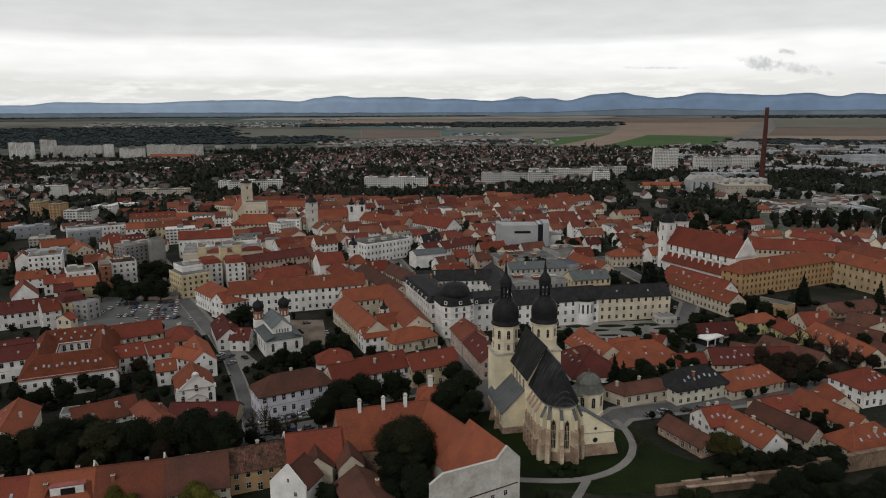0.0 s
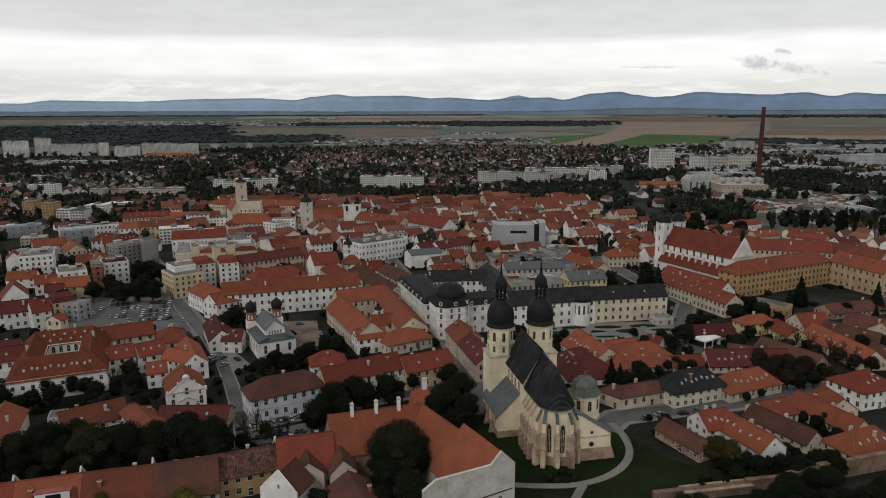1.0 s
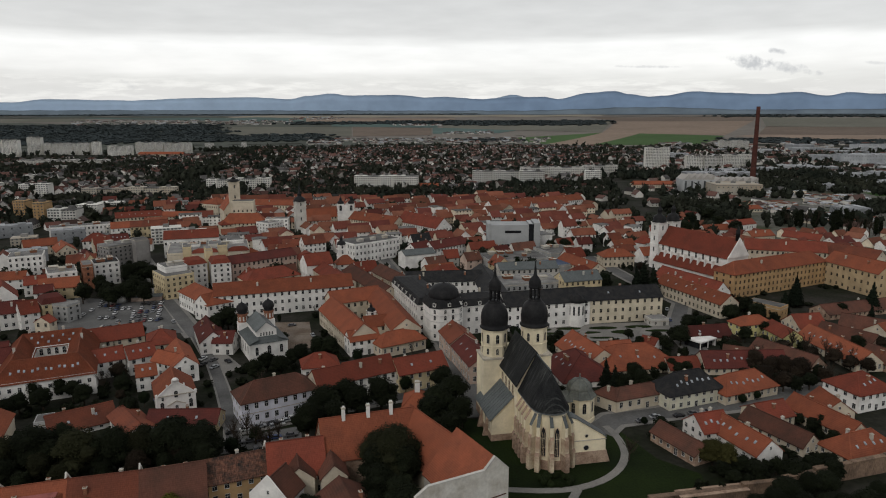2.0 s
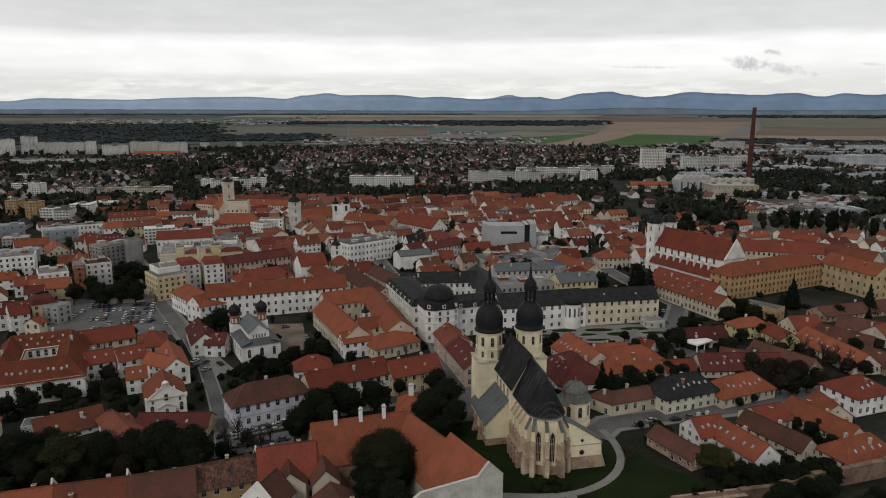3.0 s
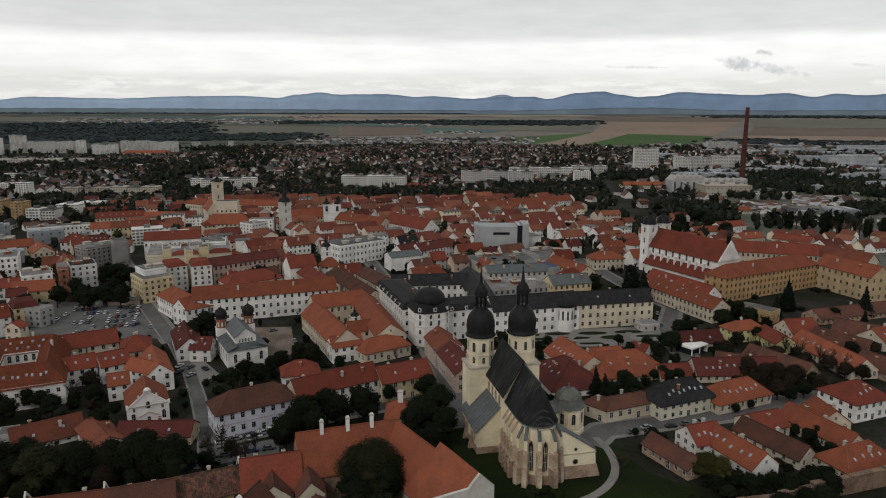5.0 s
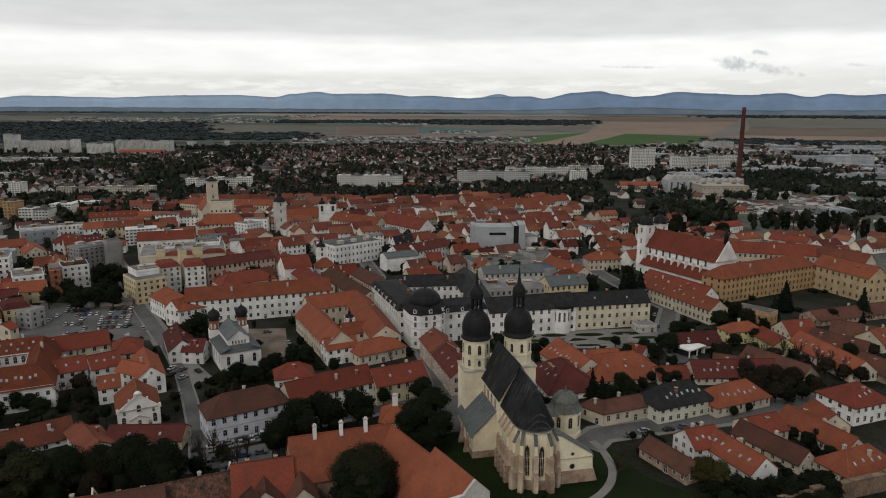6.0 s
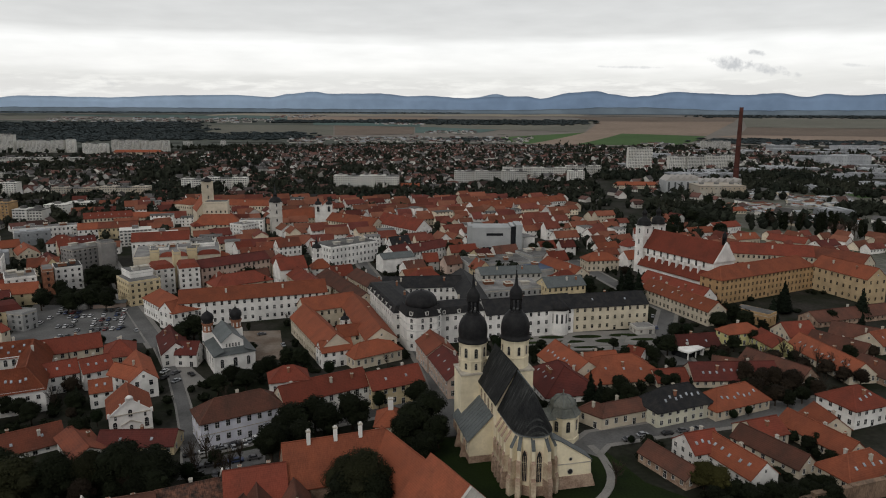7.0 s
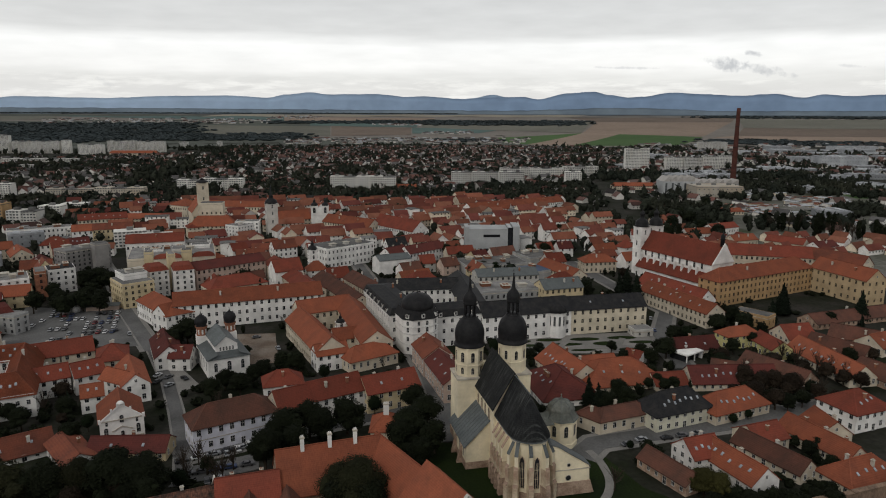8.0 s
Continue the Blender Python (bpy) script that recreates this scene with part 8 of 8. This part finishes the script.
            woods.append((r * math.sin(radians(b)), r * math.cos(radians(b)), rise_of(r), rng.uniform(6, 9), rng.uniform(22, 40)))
    near = [q for q in out if math.hypot(q[0], q[1]) < 780]
    out = [q for q in out if math.hypot(q[0], q[1]) >= 780]
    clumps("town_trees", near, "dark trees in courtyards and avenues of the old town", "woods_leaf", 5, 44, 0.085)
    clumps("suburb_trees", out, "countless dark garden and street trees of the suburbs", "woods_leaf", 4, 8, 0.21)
    clumps("far_woods", woods, "dark belts of woodland on the plain", "hazy_woods_leaf", 6, 10)


scatter_trees(random.Random(31))


def villages(rng):
    """Pale villages far out on the plain."""
    heap = Heap()
    for b0, b1, r0, r1, k in ((-25, -9, 3560, 3900, 210), (-9, -5, 3900, 4150, 40), (-1, 3, 3440, 3500, 30), (-8, 12, 2420, 2720, 230), (3, 7, 2950, 3050, 40), (20, 27, 2300, 2500, 40), (28, 37, 2250, 2650, 90)):
        for i in range(k):
            b, r = rng.uniform(b0, b1), rng.uniform(r0, r1)
            heap.add(r * math.sin(radians(b)), r * math.cos(radians(b)), rng.uniform(0, 3), rng.uniform(10, 26), rng.uniform(8, 12), rng.uniform(3.5, 6), rng.uniform(2, 4), rise_of(r), 0, rng.choice((1, 2, 2, 3)))
    heap.link("village_houses", ("village_wall", "suburb_roof", "suburb_roof_grey", "metal_roof"), "pale scattered village houses far out on the plain")


villages(random.Random(41))

# fields of the plain
def field(corners, mat, lift):
    """Four-cornered field; each corner is a bearing in degrees and a distance."""
    pts = [(r * math.sin(radians(a)), r * math.cos(radians(a))) for a, r in corners]
    n, m = 14, 12
    bm = bmesh.new()
    grid = []
    for j in range(m + 1):
        row = []
        for i in range(n + 1):
            u, v = i / n, j / m
            x, y = [(pts[0][k] * (1 - u) + pts[1][k] * u) * (1 - v) + (pts[3][k] * (1 - u) + pts[2][k] * u) * v for k in (0, 1)]
            row.append(bm.verts.new((x, y, rise_of(math.hypot(x, y)) + lift)))
        grid.append(row)
    for j in range(m):
        for i in range(n):
            bm.faces.new((grid[j][i], grid[j][i + 1], grid[j + 1][i + 1], grid[j + 1][i])).smooth = True
    solid("field", bm, mat, "open farmland seen far off", "field", "structure")


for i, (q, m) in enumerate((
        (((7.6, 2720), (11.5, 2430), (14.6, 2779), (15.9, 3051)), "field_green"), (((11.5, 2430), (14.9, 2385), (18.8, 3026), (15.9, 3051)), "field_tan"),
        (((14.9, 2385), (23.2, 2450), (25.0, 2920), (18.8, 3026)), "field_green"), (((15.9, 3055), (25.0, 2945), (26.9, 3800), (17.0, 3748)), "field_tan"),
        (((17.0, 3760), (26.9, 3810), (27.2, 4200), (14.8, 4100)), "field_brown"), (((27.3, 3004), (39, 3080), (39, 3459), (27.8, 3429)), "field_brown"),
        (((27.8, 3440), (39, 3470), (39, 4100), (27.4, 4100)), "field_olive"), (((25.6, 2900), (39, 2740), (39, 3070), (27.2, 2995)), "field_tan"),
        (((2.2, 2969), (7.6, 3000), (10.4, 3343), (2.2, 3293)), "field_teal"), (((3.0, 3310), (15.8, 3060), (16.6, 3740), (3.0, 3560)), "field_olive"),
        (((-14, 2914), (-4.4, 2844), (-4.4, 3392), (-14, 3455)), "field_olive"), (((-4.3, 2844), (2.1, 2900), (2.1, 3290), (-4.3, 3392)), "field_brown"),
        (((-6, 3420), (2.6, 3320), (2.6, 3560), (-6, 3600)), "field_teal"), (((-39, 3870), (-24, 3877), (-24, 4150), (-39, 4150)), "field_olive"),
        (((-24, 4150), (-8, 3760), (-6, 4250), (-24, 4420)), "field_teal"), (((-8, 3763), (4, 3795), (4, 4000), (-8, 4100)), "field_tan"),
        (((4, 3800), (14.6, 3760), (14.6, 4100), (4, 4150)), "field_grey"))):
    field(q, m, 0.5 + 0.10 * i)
# far strips; the last and farthest has haze painted into its colour
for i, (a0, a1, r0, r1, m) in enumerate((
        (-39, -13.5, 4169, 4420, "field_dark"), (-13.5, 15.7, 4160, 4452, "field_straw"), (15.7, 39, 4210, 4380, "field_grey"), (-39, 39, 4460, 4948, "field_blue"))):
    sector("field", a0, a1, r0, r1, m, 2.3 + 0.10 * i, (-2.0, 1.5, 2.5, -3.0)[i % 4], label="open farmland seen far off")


# ---- hills on the horizon ----
def hills(name, dist, profile, mat, base, rough, seed):
    bm = bmesh.new()
    prev = None
    b = profile[0][0]
    while b <= profile[-1][0]:
        for (p0, h0), (p1, h1) in zip(profile, profile[1:]):
            if p0 <= b <= p1:
                f = (b - p0) / (p1 - p0)
                f = f * f * (3 - 2 * f)
                h = h0 + (h1 - h0) * f
        h += rough * (noise.noise((b * 0.8, seed, 0.0)) + 0.6 * noise.noise((b * 2.3, seed, 3.0)) + 0.35 * noise.noise((b * 6.0, seed, 5.0)))
        a = radians(b)
        col = []
        for k, (fr, up) in enumerate(((0.0, 0.0), (0.35, 0.35), (0.7, 0.7), (1.0, 1.0), (1.2, 0.3))):
            d = dist + fr * 70
            col.append(bm.verts.new((d * math.sin(a), d * math.cos(a), base + (h - base) * up)))
        if prev:
            for k in range(4):
                bm.faces.new((prev[k], col[k], col[k + 1], prev[k + 1])).smooth = k < 3
        prev = col
        b += 0.25
    solid(name, bm, mat, "wooded hills along the horizon, blue from painted haze", "hills", "structure")


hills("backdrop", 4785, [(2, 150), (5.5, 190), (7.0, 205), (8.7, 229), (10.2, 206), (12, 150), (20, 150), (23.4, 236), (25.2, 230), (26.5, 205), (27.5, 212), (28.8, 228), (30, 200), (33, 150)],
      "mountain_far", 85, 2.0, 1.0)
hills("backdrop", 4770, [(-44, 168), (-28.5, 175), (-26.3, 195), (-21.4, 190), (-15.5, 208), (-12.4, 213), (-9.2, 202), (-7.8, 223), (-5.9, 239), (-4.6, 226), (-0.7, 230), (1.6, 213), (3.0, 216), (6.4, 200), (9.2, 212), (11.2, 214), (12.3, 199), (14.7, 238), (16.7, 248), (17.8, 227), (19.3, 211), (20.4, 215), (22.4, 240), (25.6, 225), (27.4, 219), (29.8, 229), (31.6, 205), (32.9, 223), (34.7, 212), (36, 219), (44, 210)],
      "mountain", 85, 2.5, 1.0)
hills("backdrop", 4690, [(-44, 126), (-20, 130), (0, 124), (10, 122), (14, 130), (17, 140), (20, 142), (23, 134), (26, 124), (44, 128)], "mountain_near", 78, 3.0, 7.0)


# ---- yards of the works ----
def works(rng):
    for pts, mat in WORKS_YARDS:
        sheet("yard", pts, mat, 0.08, "pale gravel and concrete works yard", "yard")
    heap = Heap()
    for pts, mat in WORKS_YARDS:
        k = 0
        while k < 110:
            u, v = rng.random(), rng.random()
            x, y = [(pts[0][q] * (1 - u) + pts[1][q] * u) * (1 - v) + (pts[3][q] * (1 - u) + pts[2][q] * u) * v for q in (0, 1)]
            k += 1
            if clear_of(x, y, 4):
                big = rng.random() < 0.12
                heap.add(x, y, radians(rng.choice((20, 110)) + rng.uniform(-6, 6)), rng.uniform(10, 22) if big else rng.uniform(4, 8), rng.uniform(6, 10) if big else 2.4, rng.uniform(3, 4.5) if big else 1.6, 0.6, 0, rng.choice((0, 0, 1)), rng.choice((2, 2, 3, 4)))
    heap.link("works_sheds", ("suburb_wall", "town_cream", "metal_roof", "suburb_roof_grey", "town_brown"), "low pale sheds, trailers and stacked goods in the works yards")


WORKS_YARDS = [([(455, 870), (513, 865), (600, 1031), (558, 1052)], "gravel"), ([(481, 811), (529, 757), (614, 882), (541, 908)], "gravel"), ([(383, 768), (416, 720), (471, 811), (447, 846)], "works_yard"), ([(799, 1444), (862, 1405), (1154, 1888), (1072, 1958)], "gravel"), ([(572, 926), (646, 920), (727, 1038), (665, 1080)], "works_yard"), ([(391, 671), (460, 655), (505, 722), (432, 736)], "gravel")]
works(random.Random(77))


# ---- old town wall ----
def town_wall():
    w = thing("town_wall", 80, 184, 0, "old brick town wall with weathered top", "wall")
    pts = [(68, 180), (97, 184), (110, 185.5), (121, 188.3), (134, 191), (147, 194.3), (175, 203)]
    for i, (a, b) in enumerate(zip(pts, pts[1:])):
        h = (2.5, 3.4, 4.2, 5.2, 5.4, 5.6)[i]
        bm = bmesh.new()
        bar(bm, (a[0] - 80, a[1] - 184, h / 2 - 1.5), (b[0] - 80, b[1] - 184, h / 2 - 1.5), 1.5, h + 3)
        bar(bm, (a[0] - 80, a[1] - 184, h + 0.12), (b[0] - 80, b[1] - 184, h + 0.12), 1.8, 0.25, 1)
        part("wall", bm, ["wall_brick", "wall_brick"], w)
    t = thing("wall_bastion", 88, 182, 8, "low flat-topped brick wall tower", "wall")
    bm = bmesh.new()
    box(bm, -11, 10, -1.2, 2.4, -3, 2.4)
    box(bm, -11.3, 10.3, -1.5, 2.7, 2.4, 2.65, 1)
    part("wall", bm, ["wall_brick", "stone"], t)


town_wall()

# ---- cars ----
CAR = {}
car_rng = random.Random(8)
PAINTS = ("paint_white", "paint_white", "paint_white", "paint_silver", "paint_black", "paint_grey", "paint_silver", "paint_black", "paint_silver", "paint_blue", "paint_grey", "paint_white", "paint_red")
PAINT_WORD = {"paint_white": "white", "paint_silver": "silver", "paint_black": "black", "paint_grey": "dark grey", "paint_blue": "dark blue", "paint_red": "dark red"}


def loft(bm, rings, mi=0):
    vs = [[bm.verts.new(p) for p in r] for r in rings]
    k = len(vs[0])
    for a, b in zip(vs, vs[1:]):
        for i in range(k):
            bm.faces.new((a[i], a[(i + 1) % k], b[(i + 1) % k], b[i])).material_index = mi
    bm.faces.new(vs[0][::-1]).material_index = mi
    bm.faces.new(vs[-1]).material_index = mi


def car_parts(paint):
    if paint not in CAR:
        bm = bmesh.new()
        loft(bm, [[(-2.1, -0.8, z), (2.1, -0.8, z), (2.1, 0.8, z), (-2.1, 0.8, z)] for z in (0.28,)] +
             [[(-2.2 + i, -0.87 + j, z), (2.15 - i, -0.87 + j, z), (2.15 - i, 0.87 - j, z), (-2.2 + i, 0.87 - j, z)] for z, i, j in ((0.45, 0, 0), (0.75, 0.02, 0), (0.92, 0.15, 0.06))])
        loft(bm, [[(-1.0, -0.62, z), (0.5, -0.62, z), (0.5, 0.62, z), (-1.0, 0.62, z)] for z in (1.40, 1.46)])
        cb = bmesh.new()
        loft(cb, [[(-1.75, -0.8, 0.9), (1.1, -0.8, 0.9), (1.1, 0.8, 0.9), (-1.75, 0.8, 0.9)], [(-1.1, -0.64, 1.41), (0.45, -0.64, 1.41), (0.45, 0.64, 1.41), (-1.1, 0.64, 1.41)]])
        wb = bmesh.new()
        lathe(wb, [(0.32, -0.1), (0.32, 0.1), (0.18, 0.11)], 10)
        CAR[paint] = (mesh_of("body", bm, paint), mesh_of("glasshouse", cb, "glass"), mesh_of("wheel", wb, "tyre"))
    return CAR[paint]


def car(x, y, rot, z=0.17):
    p = car_rng.choice(PAINTS)
    body, cab, wheel = car_parts(p)
    c = thing("car", x, y, rot, f"parked {PAINT_WORD[p]} car on the asphalt", "car", "parked cars", "", z)
    part("body", body, None, c)
    part("glasshouse", cab, None, c, "dark glass windows")
    for sx in (-1.3, 1.35):
        for sy in (-0.8, 0.8):
            w = part("wheel", wheel, None, c)
            w.matrix_basis = pose(sx, sy, 0.32, 90, 0, 0)


for row in range(7):
    for i in range(13):
        if car_rng.random() < (0.62 if 0 < row < 6 else 0.3) - (0.25 if i < 3 else 0):
            u, v = -171 + i * 3.3 - row * 2.4, 356 + row * 8.4 + i * 0.4
            if -196 < u < -130:
                car(u, v, 96 + car_rng.uniform(-3, 3))
for i in range(7):
    car(-61 + i * 4.4 + car_rng.uniform(-0.3, 0.3), 232 + i * 2.0, 25, 0.17)
for x, y, r in ((84, 232.5, 12), (90, 235.5, 10), (99, 236.0, 10), (105, 237.5, 10), (111, 238.5, 190), (121, 249, 12), (-90, 300, 70), (-87, 305, 60), (-92, 307, 65), (-84, 296, 55), (-80, 303, 130),
                (-60, 355, 20), (-47, 338, 110), (-96, 262, 20), (-133, 372, 115), (-140, 392, 115), (-152, 425, 117), (-124, 365, 115), (140, 352, 80), (146, 372, 70), (20, 320, 98), (-48, 236, 110), (-45, 239, 110), (-42, 242, 110), (-57, 224, 15), (-53, 225, 15), (-49, 226, 15), (-45, 227, 15), (-40, 228.5, 15), (-50, 219, 105), (-46, 220, 105)):
    car(x, y, r)


def kiosk(x, y, rot):
    k = thing("market_tent", x, y, rot, "white round-topped market tent on the car park", "tent")
    bm = bmesh.new()
    lathe(bm, [(2.6, 0.1), (2.6, 2.2), (2.3, 3.1), (1.4, 3.7), (0.2, 4.0)], 12)
    part("canopy", bm, "frame_white", k)
    b = thing("market_stall", x + 10, y + 3, rot, "row of pale wooden market stalls", "stall")
    bm = bmesh.new()
    box(bm, -5, 12, -2, 2, 0.1, 2.6)
    part("wall", bm, "pinkish", b)
    bm = bmesh.new()
    slab(bm, [(-5.3, -2.4, 2.6), (12.3, -2.4, 2.6), (12.3, 2.4, 3.4), (-5.3, 2.4, 3.4)], 0.15)
    part("roof", bm, "zinc", b)


kiosk(-168, 408, 10)


def loft_dormer():
    """The wide roof opening on the second house of the foreground row."""
    d = thing("roof_loft", -97.2, 177.0, 14.1, "orange loft dormer with pink flat roof and dark opening", "dormer", z=8.2)
    bm = bmesh.new()
    box(bm, -4.2, 4.2, -3.0, 1.4, -2.5, 2.6)
    part("wall", bm, "white", d)
    bm = bmesh.new()
    box(bm, -4.6, 4.6, -3.0, 1.5, 2.6, 2.85)
    part("roof", bm, "pink_membrane", d, "dusty pink flat roof")
    bm = bmesh.new()
    for s in (-1, 1):
        slab(bm, [(4.4 * s, -3.3, 2.7), (4.4 * s, 1.2, 2.7), (6.6 * s, 0.6, 2.3), (6.6 * s, -5.2, -1.6)], 0.2)
    bmesh.ops.recalc_face_normals(bm, faces=bm.faces[:])
    part("side_roof", bm, "tile_orange", d)
    bm = bmesh.new()
    box(bm, -1.6, 2.0, -3.06, -3.0, -1.6, 2.2)
    part("opening", bm, "glass", d, "dark glazed opening")


loft_dormer()


def parapets():
    """Whitewashed fire walls that stand out of the foreground roofs."""
    for x, y, r in ((-109.3, 180.0, 12.5), (-93.3, 184.1, 13), (-75.0, 187.9, 13.5), (-42.6, 199.5, 21)):
        f = thing("fire_wall", x, y, r, "low whitewashed fire wall across a tiled roof", "wall", z=6.0)
        bm = bmesh.new()
        pr = [(-7.8, -0.5), (0, 7.25), (7.8, -0.5), (7.8, -1.2), (0, 6.3), (-7.8, -1.2)]
        a = [bm.verts.new((-0.22, p, z)) for p, z in pr]
        b = [bm.verts.new((0.22, p, z)) for p, z in pr]
        for i in range(6):
            bm.faces.new((a[i], b[i], b[(i + 1) % 6], a[(i + 1) % 6]))
        for e in (a, b):
            bm.faces.new((e[0], e[1], e[4], e[5]))
            bm.faces.new((e[1], e[2], e[3], e[4]))
        bmesh.ops.recalc_face_normals(bm, faces=bm.faces[:])
        part("wall", bm, "blotched", f)


parapets()


def parapet_gable(x, y, rot, wide, eave, peak):
    """A white gable wall that stands above its roof; (x, y) is the middle of its foot."""
    g = thing("gable_wall", x, y, rot, "whitewashed pointed gable wall above a brown roof", "wall")
    h = wide / 2
    face = [(-h, -0.3), (h, -0.3), (h, eave), (0.25, peak), (-0.25, peak), (-h, eave)]
    bm = bmesh.new()
    a = [bm.verts.new((u, -0.5, z)) for u, z in face]
    b = [bm.verts.new((u, -0.02, z)) for u, z in face]
    bm.faces.new(a)
    bm.faces.new(b[::-1])
    for i in range(6):
        bm.faces.new((b[i], b[(i + 1) % 6], a[(i + 1) % 6], a[i]))
    bmesh.ops.recalc_face_normals(bm, faces=bm.faces[:])
    part("wall", bm, "white", g)
    for u, z, w, t in ((0.2, 8.6, 0.6, 1.0), (2.4, 4.6, 0.8, 1.3)):
        o = part("window", window_mesh(w, t), None, g)
        o.matrix_basis = pose(u, -0.53, z)


parapet_gable(-37.6, 178.0, -21.0, 11.6, 7.9, 13.8)


def bungalow(x, y, rot):
    """Flat white house with a wide roof slab and dark glass walls."""
    FOOT.append((x, y, rot, 12, 10))
    h = thing("house", x, y, rot, "modern white flat-roofed house with dark glass walls", "house")
    bm = bmesh.new()
    box(bm, -6.2, 6.2, -5.0, 5.0, 3.3, 3.9)
    part("roof", bm, "white", h, "white flat roof slab")
    bm = bmesh.new()
    box(bm, -5.4, 5.4, -3.2, 4.4, -0.3, 3.3)
    part("glass_wall", bm, "glass", h)
    bm = bmesh.new()
    box(bm, 5.4, 6.0, -4.8, 4.8, -0.3, 3.3)
    part("wall", bm, "white", h)
    for px in (-5.9, 0.0):
        bm = bmesh.new()
        box(bm, px - 0.2, px + 0.2, -4.8, -4.4, -0.3, 3.3)
        part("post", bm, "white", h)
    bm = bmesh.new()
    box(bm, 1.5, 2.6, 1.0, 2.0, 3.9, 5.2)
    part("chimney", bm, "oldwhite", h)


bungalow(139.4, 313.0, 32)


# ---- gardens between the houses ----
def gardens(rng):
    """Trees and shrubs in the yards between the houses."""
    kept = [[(15, 78), (150, 246)], [(-202, -122), (350, 424)], [(-78, -42), (315, 364)], [(56, 142), (318, 352)], [(236, 308), (370, 412)], [(-102, -74), (288, 318)]]

    def free(x, y, gap):
        return abs(x) < y * 0.66 and clear_of(x, y, gap) and not any(a0 < x < a1 and b0 < y < b1 for (a0, a1), (b0, b1) in kept)

    n = 0
    while n < 75:
        x, y = rng.uniform(-230, 320), rng.uniform(185, 520)
        if free(x, y, 2.4):
            n += 1
            tree(rng.choice(("broad_dark", "broad_dark", "broad_dark", "broad_rust", "conifer", "bare", "round")), x, y, round(rng.uniform(5.0, 9), 1), 0.4)
        n += 0.02
    low = []
    n = 0
    while n < 900:
        x, y = rng.uniform(-240, 320), rng.uniform(170, 480)
        if free(x, y, 0.9) and noise.noise((x * 0.05, y * 0.05, 9.0)) > -0.15:
            n += 1
            low.append((x, y, -0.2, rng.uniform(1.5, 4.5), rng.uniform(2.2, 5.5)))
        n += 0.05
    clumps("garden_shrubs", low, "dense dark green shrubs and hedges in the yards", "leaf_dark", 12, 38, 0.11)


gardens(random.Random(17))
